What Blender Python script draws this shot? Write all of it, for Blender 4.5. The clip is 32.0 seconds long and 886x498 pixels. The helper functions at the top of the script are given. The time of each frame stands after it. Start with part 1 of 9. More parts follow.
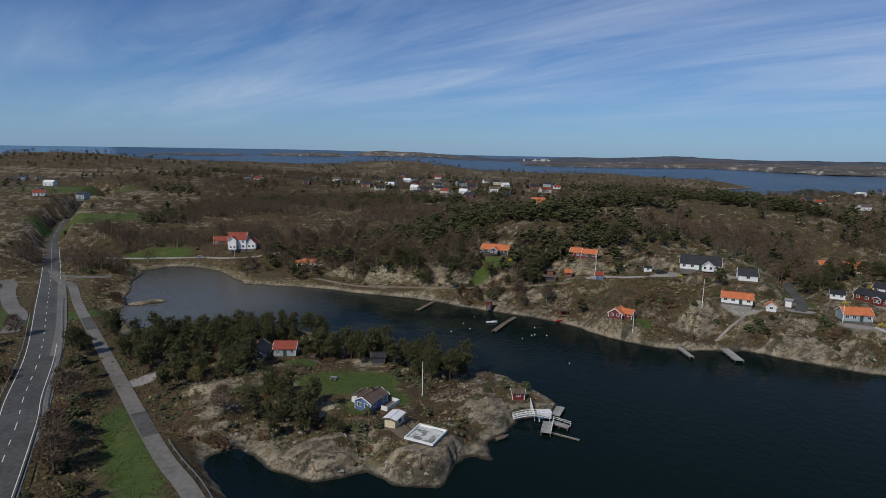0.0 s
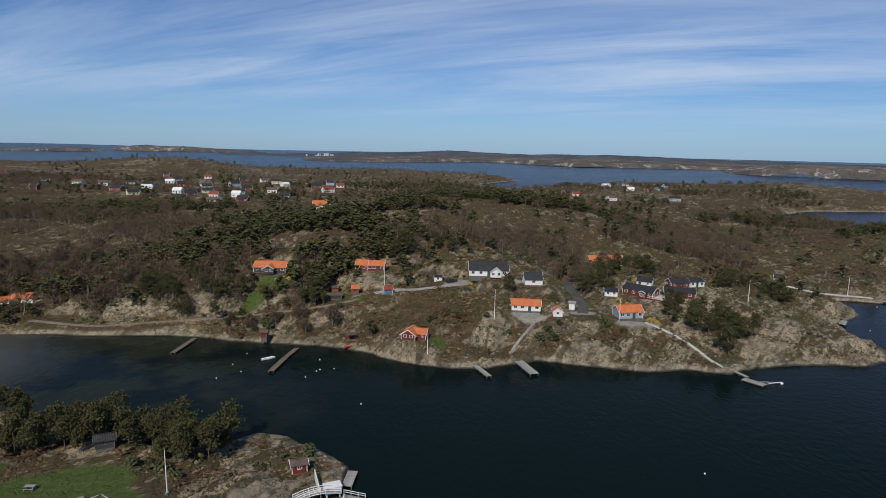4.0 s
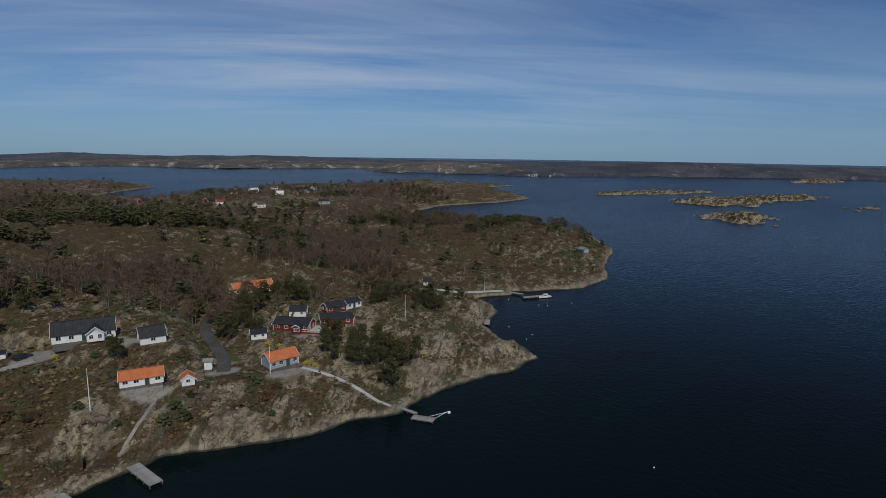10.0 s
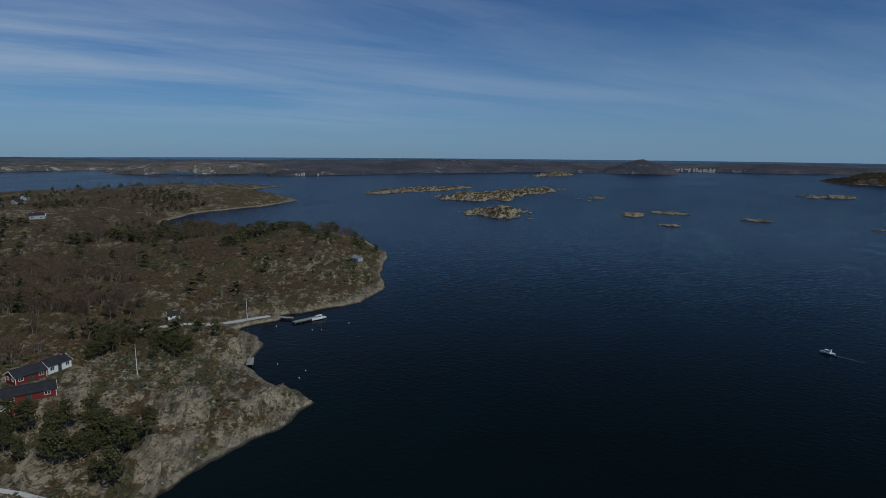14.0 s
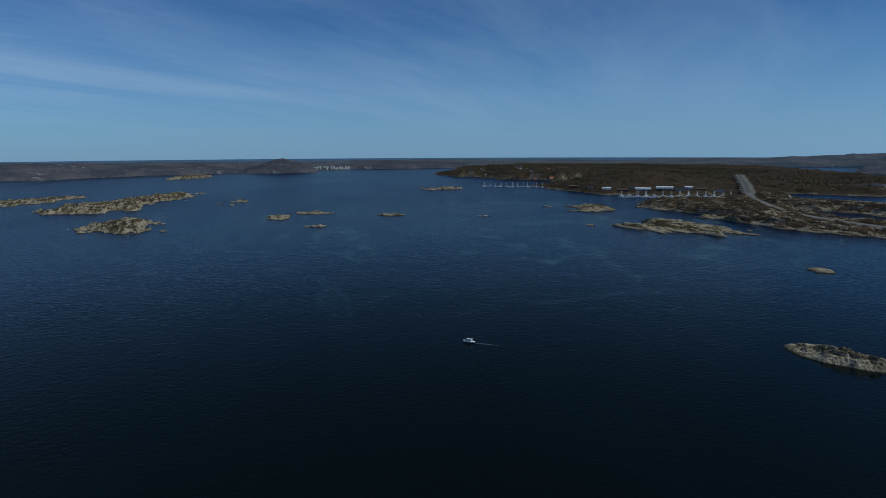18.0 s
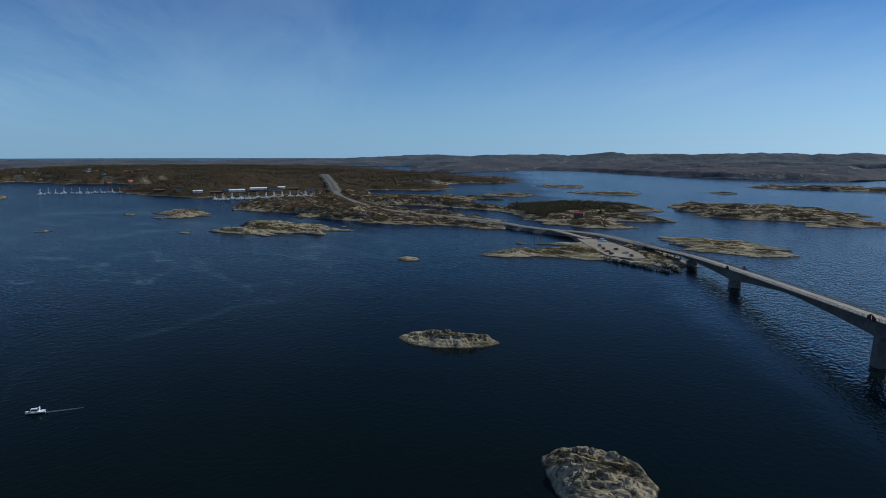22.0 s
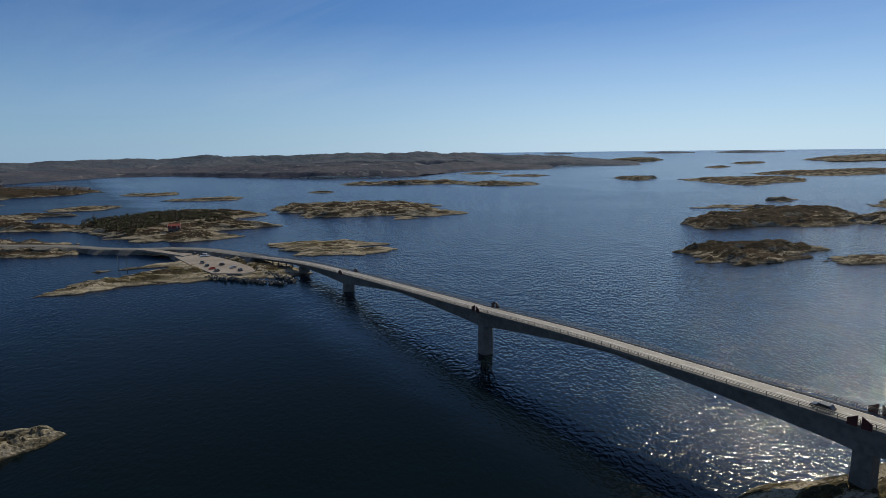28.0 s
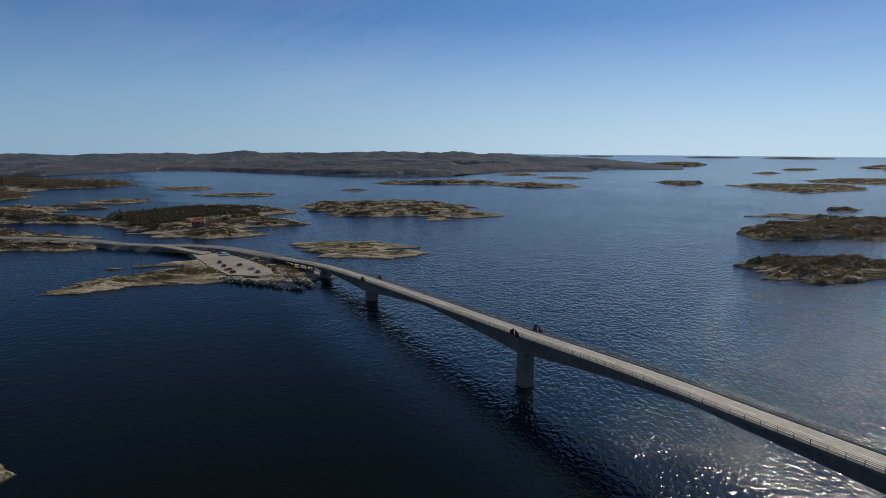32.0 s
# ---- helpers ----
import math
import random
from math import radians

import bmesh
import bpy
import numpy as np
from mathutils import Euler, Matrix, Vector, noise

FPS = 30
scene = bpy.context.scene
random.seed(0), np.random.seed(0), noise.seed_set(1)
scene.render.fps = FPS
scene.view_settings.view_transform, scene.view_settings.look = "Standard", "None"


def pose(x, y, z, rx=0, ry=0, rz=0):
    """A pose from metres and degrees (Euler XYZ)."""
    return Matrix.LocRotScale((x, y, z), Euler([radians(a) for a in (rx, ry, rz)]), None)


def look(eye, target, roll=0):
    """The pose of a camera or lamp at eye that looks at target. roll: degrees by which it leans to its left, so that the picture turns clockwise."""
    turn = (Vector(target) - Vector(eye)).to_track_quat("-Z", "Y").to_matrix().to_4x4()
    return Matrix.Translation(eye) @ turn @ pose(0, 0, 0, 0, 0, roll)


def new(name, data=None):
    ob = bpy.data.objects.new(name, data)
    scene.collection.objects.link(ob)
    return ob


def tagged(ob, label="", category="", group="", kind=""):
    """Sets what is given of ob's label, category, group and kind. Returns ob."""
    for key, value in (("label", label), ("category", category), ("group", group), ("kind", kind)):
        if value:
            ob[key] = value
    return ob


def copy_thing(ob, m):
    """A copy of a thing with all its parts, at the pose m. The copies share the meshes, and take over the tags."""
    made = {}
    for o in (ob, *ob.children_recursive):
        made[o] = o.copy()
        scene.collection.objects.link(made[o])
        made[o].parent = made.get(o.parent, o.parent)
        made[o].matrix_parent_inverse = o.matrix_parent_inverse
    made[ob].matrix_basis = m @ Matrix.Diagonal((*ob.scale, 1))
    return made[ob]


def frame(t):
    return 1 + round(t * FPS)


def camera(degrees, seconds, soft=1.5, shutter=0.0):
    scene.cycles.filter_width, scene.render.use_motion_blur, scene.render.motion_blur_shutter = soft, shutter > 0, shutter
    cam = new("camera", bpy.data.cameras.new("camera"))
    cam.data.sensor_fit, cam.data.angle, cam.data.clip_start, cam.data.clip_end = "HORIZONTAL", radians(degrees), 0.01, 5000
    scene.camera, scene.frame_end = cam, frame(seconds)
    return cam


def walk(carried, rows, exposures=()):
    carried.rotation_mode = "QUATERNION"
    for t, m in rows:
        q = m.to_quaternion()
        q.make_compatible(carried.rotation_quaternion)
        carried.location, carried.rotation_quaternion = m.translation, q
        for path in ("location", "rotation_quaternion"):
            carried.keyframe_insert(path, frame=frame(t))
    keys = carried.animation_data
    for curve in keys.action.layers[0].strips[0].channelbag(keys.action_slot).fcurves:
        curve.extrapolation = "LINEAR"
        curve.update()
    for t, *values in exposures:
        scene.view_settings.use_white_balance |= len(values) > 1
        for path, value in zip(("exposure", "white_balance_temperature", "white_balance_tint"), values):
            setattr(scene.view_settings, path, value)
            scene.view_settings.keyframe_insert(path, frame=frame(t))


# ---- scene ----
cam = camera(73.8, 32, soft=0.75)
PATH = [
    (0, (-22.81, -34.56, 61.44), (-37.373, 62.911, 44.461), 1.01),
    (0.5, (-22.91, -31.02, 61.59), (-34.393, 66.865, 44.657), 1.17),
    (1, (-22.77, -27.72, 61.92), (-29.783, 70.588, 45.009), 1.07),
    (1.5, (-22.51, -24.55, 62.20), (-23.913, 74.004, 45.291), 0.97),
    (2, (-22.10, -21.02, 62.45), (-17.849, 77.438, 45.499), 0.96),
    (2.5, (-21.59, -17.54, 62.64), (-13.104, 80.663, 45.785), 1.03),
    (4.5, (-18.27, -4.56, 65.05), (6.579, 90.732, 47.681), 1.18),
    (5, (-16.55, -2.16, 65.14), (12.963, 91.836, 48.001), 1.22),
    (5.5, (-15.41, 0.59, 65.06), (19.341, 92.837, 48.254), 1.10),
    (6, (-13.52, 2.79, 65.02), (25.939, 93.183, 48.543), 0.87),
    (6.5, (-12.09, 5.60, 65.46), (32.159, 93.754, 49.018), 0.96),
    (7, (-10.34, 8.76, 65.94), (38.377, 94.523, 49.442), 1.00),
    (7.5, (-8.37, 11.57, 66.34), (44.272, 94.970, 49.824), 0.95),
    (8, (-6.33, 14.31, 66.61), (49.765, 95.445, 50.172), 0.87),
    (8.5, (-4.09, 17.16, 66.66), (55.421, 95.853, 50.346), 0.81),
    (9, (-1.59, 19.78, 66.69), (61.334, 95.797, 50.481), 0.65),
    (9.5, (0.99, 22.79, 67.20), (67.332, 95.799, 50.800), 0.79),
    (10, (3.50, 24.84, 68.12), (72.846, 94.966, 51.587), 0.76),
    (10.5, (5.99, 26.50, 68.86), (77.972, 93.907, 52.293), 0.71),
    (11, (9.12, 28.66, 69.27), (83.716, 93.162, 52.692), 0.68),
    (11.5, (11.99, 30.95, 69.60), (89.422, 92.008, 52.995), 0.72),
    (12, (15.16, 33.17, 69.73), (95.395, 90.525, 53.226), 0.60),
    (12.5, (18.71, 35.28, 69.42), (101.734, 88.566, 53.041), 0.43),
    (13, (22.52, 37.26, 69.14), (108.097, 86.410, 52.988), 0.20),
    (13.5, (25.84, 39.14, 69.89), (114.019, 83.366, 53.500), 0.34),
    (15.5, (39.10, 43.41, 72.21), (135.321, 65.026, 55.651), 0.15),
    (16, (42.27, 43.30, 72.95), (139.826, 57.768, 56.390), -0.00),
    (16.5, (45.64, 42.68, 73.25), (144.008, 49.609, 56.651), -0.20),
    (17, (48.80, 42.99, 73.18), (147.411, 42.239, 56.613), -0.26),
    (17.5, (52.89, 43.20, 73.67), (151.082, 34.288, 56.985), -0.18),
    (18, (55.81, 42.34, 73.48), (152.873, 25.088, 56.744), -0.27),
    (18.5, (59.67, 41.55, 73.58), (154.931, 16.186, 56.793), -0.44),
    (19, (62.95, 40.48, 73.58), (155.815, 7.438, 56.721), -0.59),
    (19.5, (65.99, 39.64, 73.65), (155.986, -0.529, 56.702), -0.69),
    (20, (69.40, 38.65, 73.71), (155.997, -8.371, 56.702), -0.72),
    (20.5, (72.72, 37.51, 73.28), (155.203, -16.419, 56.302), -0.63),
    (21, (76.10, 36.80, 72.44), (153.556, -24.201, 55.727), -0.24),
    (21.5, (78.85, 36.19, 72.37), (150.437, -31.625, 55.772), 0.23),
    (22, (81.40, 34.58, 72.98), (146.928, -39.115, 56.371), 0.28),
    (22.5, (83.14, 32.35, 73.46), (142.311, -46.547, 56.880), 0.14),
    (23, (85.14, 29.81, 73.76), (137.714, -53.625, 57.179), -0.01),
    (23.5, (87.32, 26.98, 73.86), (132.851, -60.499, 57.327), -0.13),
    (24, (89.27, 24.10, 73.98), (127.335, -66.873, 57.418), -0.34),
    (24.5, (91.01, 21.03, 73.98), (120.886, -72.960, 57.427), -0.45),
    (25, (92.63, 18.21, 74.25), (113.649, -78.144, 57.696), -0.69),
    (25.5, (93.95, 15.02, 74.42), (109.866, -82.309, 57.851), -0.75),
    (26, (94.55, 11.52, 74.29), (108.429, -86.116, 57.718), -0.74),
    (26.5, (95.18, 8.12, 74.13), (106.896, -89.800, 57.541), -0.85),
    (28.5, (96.71, -6.60, 73.24), (104.211, -104.938, 56.732), -0.66),
    (29, (96.74, -10.31, 73.09), (104.442, -108.652, 56.660), -0.60),
    (29.5, (97.21, -14.67, 72.67), (104.580, -113.039, 56.248), -0.46),
    (30, (97.49, -18.88, 72.44), (104.499, -117.272, 56.024), -0.37),
    (30.5, (97.92, -23.10, 72.05), (104.707, -121.514, 55.659), -0.33),
    (31, (98.50, -27.31, 71.67), (106.756, -125.614, 55.306), -0.20),
    (31.5, (99.00, -31.38, 71.39), (109.482, -129.462, 54.982), 0.05),
    (32, (99.61, -35.39, 71.15), (112.995, -133.118, 54.695), 0.39),
]
# seconds, stops, white balance and tint of the automatic camera
EXPOSURES = [(0, -0.80, 5660, 10), (2.5, -0.65, 5800, 10), (5, -0.55, 5900, 10), (6, -0.7, 5950, 10), (7, -0.93, 5900, 10), (8, -1.0, 5850, 9.5), (10, -1.14, 5700, 8.5), (13, -1.32, 5450, 6),
             (16, -1.40, 5200, 2), (18, -1.08, 5150, 0), (20, -0.82, 5150, 0), (23, -0.72, 5550, 2), (26, -0.68, 5950, 5), (32, -0.74, 5950, 6)]
walk(cam, [(t, look(eye, target, roll)) for t, eye, target, roll in PATH], EXPOSURES)

# ---- light: clear spring noon, thin cirrus, sun in the south ----
SUN_AZ, SUN_EL = radians(207.0), radians(43.5)   # azimuth clockwise from +y
SUN_DIR = Vector((math.sin(SUN_AZ) * math.cos(SUN_EL), math.cos(SUN_AZ) * math.cos(SUN_EL), math.sin(SUN_EL)))
sun = new("sun", bpy.data.lights.new("sun", "SUN"))
sun.data.energy, sun.data.angle, sun.data.color = 5.0, radians(0.53), (1.0, 0.86, 0.635)
sun.matrix_world = look(SUN_DIR * 900, (0, 0, 0))

world = bpy.data.worlds.new("spring_sky")
scene.world = world
world.use_nodes = True
wn, wl = world.node_tree.nodes, world.node_tree.links
wn.clear()
w_out, w_bg, w_sky = wn.new("ShaderNodeOutputWorld"), wn.new("ShaderNodeBackground"), wn.new("ShaderNodeTexSky")
w_sky.sky_type, w_sky.sun_disc = "NISHITA", False
w_sky.sun_elevation, w_sky.sun_rotation = SUN_EL, SUN_AZ
w_sky.air_density, w_sky.dust_density, w_sky.ozone_density, w_sky.altitude = 1.0, 0.8, 4.0, 1500
w_bg.inputs["Strength"].default_value = 0.10
# thin cirrus: long wisps on a flat layer high above
w_co, w_sep = wn.new("ShaderNodeTexCoord"), wn.new("ShaderNodeSeparateXYZ")
wl.new(w_co.outputs["Generated"], w_sep.inputs[0])


def w_math(op, a, b=None, clamp=False):
    node = wn.new("ShaderNodeMath")
    node.operation, node.use_clamp = op, clamp
    for k, v in enumerate((a, b)):
        if v is None:
            continue
        if isinstance(v, (int, float)):
            node.inputs[k].default_value = v
        else:
            wl.new(v, node.inputs[k])
    return node.outputs[0]


up = w_math("MAXIMUM", w_sep.outputs["Z"], 0.0)
den = w_math("ADD", up, 0.10)


def w_noise(scale, axis, stretch, detail, rough, dist):
    """Noise drawn out along an azimuth."""
    sn, cs = math.sin(radians(axis)), math.cos(radians(axis))
    px, py = w_math("DIVIDE", w_sep.outputs["X"], den), w_math("DIVIDE", w_sep.outputs["Y"], den)
    vec, nz = wn.new("ShaderNodeCombineXYZ"), wn.new("ShaderNodeTexNoise")
    wl.new(w_math("MULTIPLY", w_math("ADD", w_math("MULTIPLY", px, sn), w_math("MULTIPLY", py, cs)), stretch), vec.inputs[0])
    wl.new(w_math("SUBTRACT", w_math("MULTIPLY", px, cs), w_math("MULTIPLY", py, sn)), vec.inputs[1])
    wl.new(vec.outputs[0], nz.inputs["Vector"])
    nz.inputs["Scale"].default_value, nz.inputs["Detail"].default_value = scale, detail
    nz.inputs["Roughness"].default_value, nz.inputs["Distortion"].default_value = rough, dist
    return nz.outputs["Fac"]


streaks = w_noise(1.0, -52, 0.26, 8, 0.64, 0.5)
banks = w_noise(0.30, -52, 0.55, 3, 0.5, 0.4)
c_a = w_math("MULTIPLY", w_math("SUBTRACT", streaks, 0.34, True), 2.7, True)
c_b = w_math("MULTIPLY", w_math("SUBTRACT", banks, 0.33, True), 4.0, True)
cloud = w_math("MULTIPLY", w_math("MULTIPLY", c_a, c_b, True), 0.9)
fade = w_math("MULTIPLY", w_math("SUBTRACT", up, 0.012, True), 13.0, True)
cloud = w_math("MULTIPLY", cloud, fade, True)
# the veil thins out towards the south
cloud = w_math("MULTIPLY", cloud, w_math("MAXIMUM", w_math("ADD", 0.50, w_math("MULTIPLY", w_sep.outputs["Y"], 0.62), True), 0.20), True)
w_mix = wn.new("ShaderNodeMix")
w_mix.data_type = "RGBA"
wl.new(cloud, w_mix.inputs[0])
# pale haze low over the horizon
w_haze = wn.new("ShaderNodeMix")
w_haze.data_type = "RGBA"
wl.new(w_math("MULTIPLY", w_math("SUBTRACT", 1.0, w_math("MULTIPLY", up, 5.0, True), True), w_math("SUBTRACT", 0.6, w_math("MULTIPLY", w_sep.outputs["Y"], 0.2))), w_haze.inputs[0])
w_blue = wn.new("ShaderNodeMix")
w_blue.data_type, w_blue.blend_type = "RGBA", "MULTIPLY"
w_blue.inputs[0].default_value = 1.0
wl.new(w_sky.outputs[0], w_blue.inputs[6])
w_blue.inputs[7].default_value = (0.70, 0.89, 1.10, 1)
wl.new(w_blue.outputs[2], w_haze.inputs[6])
# the air is whiter towards the sun
toward = w_math("ADD", w_math("MULTIPLY", w_sep.outputs["X"], math.sin(SUN_AZ)), w_math("MULTIPLY", w_sep.outputs["Y"], math.cos(SUN_AZ)))
toward = w_math("POWER", w_math("MAXIMUM", toward, 0.0), 3.0)
w_air = wn.new("ShaderNodeMix")
w_air.data_type = "RGBA"
wl.new(toward, w_air.inputs[0])
w_air.inputs[6].default_value, w_air.inputs[7].default_value = (4.9, 7.0, 9.2, 1), (10.0, 12.0, 13.6, 1)
wl.new(w_air.outputs[2], w_haze.inputs[7])
wl.new(w_haze.outputs[2], w_mix.inputs[6])
w_mix.inputs[7].default_value = (9.0, 9.7, 10.6, 1)
wl.new(w_mix.outputs[2], w_bg.inputs["Color"])
wl.new(w_bg.outputs[0], w_out.inputs[0])

# ---- materials ----


class Mat:
    """A node material with short hands for wiring."""

    def __init__(self, name, rough=0.8, metal=0.0, spec=0.5):
        self.m = bpy.data.materials.new(name)
        self.m.use_nodes = True
        self.t = self.m.node_tree
        self.b = self.t.nodes["Principled BSDF"]
        self.b.inputs["Roughness"].default_value = rough
        self.b.inputs["Metallic"].default_value = metal
        self.b.inputs["Specular IOR Level"].default_value = spec
        self.geo = None

    def add(self, kind):
        return self.t.nodes.new(kind)

    def link(self, a, b):
        self.t.links.new(a, b)

    def pos(self):
        if not self.geo:
            self.geo = self.add("ShaderNodeNewGeometry")
        return self.geo.outputs["Position"]

    def local(self):
        return self.add("ShaderNodeTexCoord").outputs["Object"]

    def put(self, socket, v):
        if isinstance(v, (int, float)):
            socket.default_value = v
        elif isinstance(v, tuple):
            socket.default_value = (*v, 1) if len(v) == 3 else v
        else:
            self.link(v, socket)

    def math(self, op, a, b=0.0, clamp=False):
        n = self.add("ShaderNodeMath")
        n.operation, n.use_clamp = op, clamp
        self.put(n.inputs[0], a)
        self.put(n.inputs[1], b)
        return n.outputs[0]

    def noise(self, scale, detail=3, rough=0.55, vec=None, stretch=None, dist=0.0, rot=0.0, turn=0.0):
        n = self.add("ShaderNodeTexNoise")
        n.inputs["Scale"].default_value, n.inputs["Detail"].default_value = scale, detail
        n.inputs["Roughness"].default_value, n.inputs["Distortion"].default_value = rough, dist
        v = vec or self.pos()
        if stretch:
            mp = self.add("ShaderNodeMapping")
            mp.inputs["Scale"].default_value = stretch
            if turn:
                tn = self.add("ShaderNodeMapping")
                tn.inputs["Rotation"].default_value = (0, 0, radians(-turn))
                self.link(v, tn.inputs["Vector"])
                v = tn.outputs[0]
            mp.inputs["Rotation"].default_value = (0, 0, radians(rot))
            self.link(v, mp.inputs["Vector"])
            v = mp.outputs[0]
        self.link(v, n.inputs["Vector"])
        return n.outputs["Fac"]

    def step(self, v, lo, hi):
        n = self.add("ShaderNodeMapRange")
        n.interpolation_type = "SMOOTHSTEP"
        self.put(n.inputs["Value"], v)
        n.inputs["From Min"].default_value, n.inputs["From Max"].default_value = lo, hi
        return n.outputs["Result"]

    def mix(self, f, a, b):
        n = self.add("ShaderNodeMix")
        n.data_type = "RGBA"
        self.put(n.inputs[0], f)
        self.put(n.inputs[6], a)
        self.put(n.inputs[7], b)
        return n.outputs[2]

    def color(self, v):
        self.put(self.b.inputs["Base Color"], v)
        return self

    def bump(self, h, strength=0.4, dist=0.1):
        n = self.add("ShaderNodeBump")
        n.inputs["Strength"].default_value, n.inputs["Distance"].default_value = strength, dist
        self.link(h, n.inputs["Height"])
        self.link(n.outputs[0], self.b.inputs["Normal"])
        return self


def simple(name, c1, c2, scale, rough=0.8, metal=0.0, bump=0.0, stretch=None, local=True, random_tint=0.0, spec=0.4):
    """Two tones over a coarse and a fine noise, in the thing's own space."""
    m = Mat(name, rough, metal, spec)
    v = m.local() if local else m.pos()
    a, b = m.noise(scale, 4, 0.6, v, stretch), m.noise(scale * 0.13, 2, 0.5, v)
    f = m.step(m.math("ADD", m.math("MULTIPLY", a, 0.6), m.math("MULTIPLY", b, 0.4)), 0.36, 0.64)
    c = m.mix(f, c1, c2)
    if random_tint:
        r = m.add("ShaderNodeObjectInfo").outputs["Random"]
        c = m.mix(m.math("MULTIPLY", r, random_tint), c, tuple(x * 0.45 for x in c1))
    m.color(c)
    if bump:
        m.bump(a, 0.5, bump)
    return m.m


def plank_wall(name, c1, c2, pitch=0.17):
    """Vertical painted boards."""
    m = Mat(name, 0.65)
    v = m.local()
    w = m.add("ShaderNodeTexWave")
    w.wave_type, w.bands_direction = "BANDS", "DIAGONAL"
    w.inputs["Scale"].default_value = 0.314 / pitch / 1.0
    m.link(v, w.inputs["Vector"])
    n = m.noise(1.7, 4, 0.6, v, (1, 1, 0.25))
    m.color(m.mix(m.step(n, 0.35, 0.7), c1, c2))
    m.bump(w.outputs["Fac"], 0.35, 0.02)
    return m.m


def tile_roof(name, c1, c2, gloss=0.75):
    """Pantiles in courses down the slope."""
    m = Mat(name, gloss)
    v = m.local()
    w = m.add("ShaderNodeTexWave")
    w.inputs["Scale"].default_value = 0.314 / 0.3
    w.bands_direction = "X"
    m.link(v, w.inputs["Vector"])
    w2 = m.add("ShaderNodeTexWave")
    w2.bands_direction, w2.wave_profile = "Z", "SAW"
    w2.inputs["Scale"].default_value = 0.314 / 0.22
    m.link(v, w2.inputs["Vector"])
    n, n2 = m.noise(0.55, 4, 0.65, v), m.noise(7.0, 2, 0.5, v)
    f = m.step(m.math("ADD", m.math("MULTIPLY", n, 0.65), m.math("MULTIPLY", n2, 0.35)), 0.35, 0.66)
    m.color(m.mix(f, c1, c2))
    m.bump(m.math("ADD", w.outputs["Fac"], w2.outputs["Fac"]), 0.6, 0.05)
    return m.m


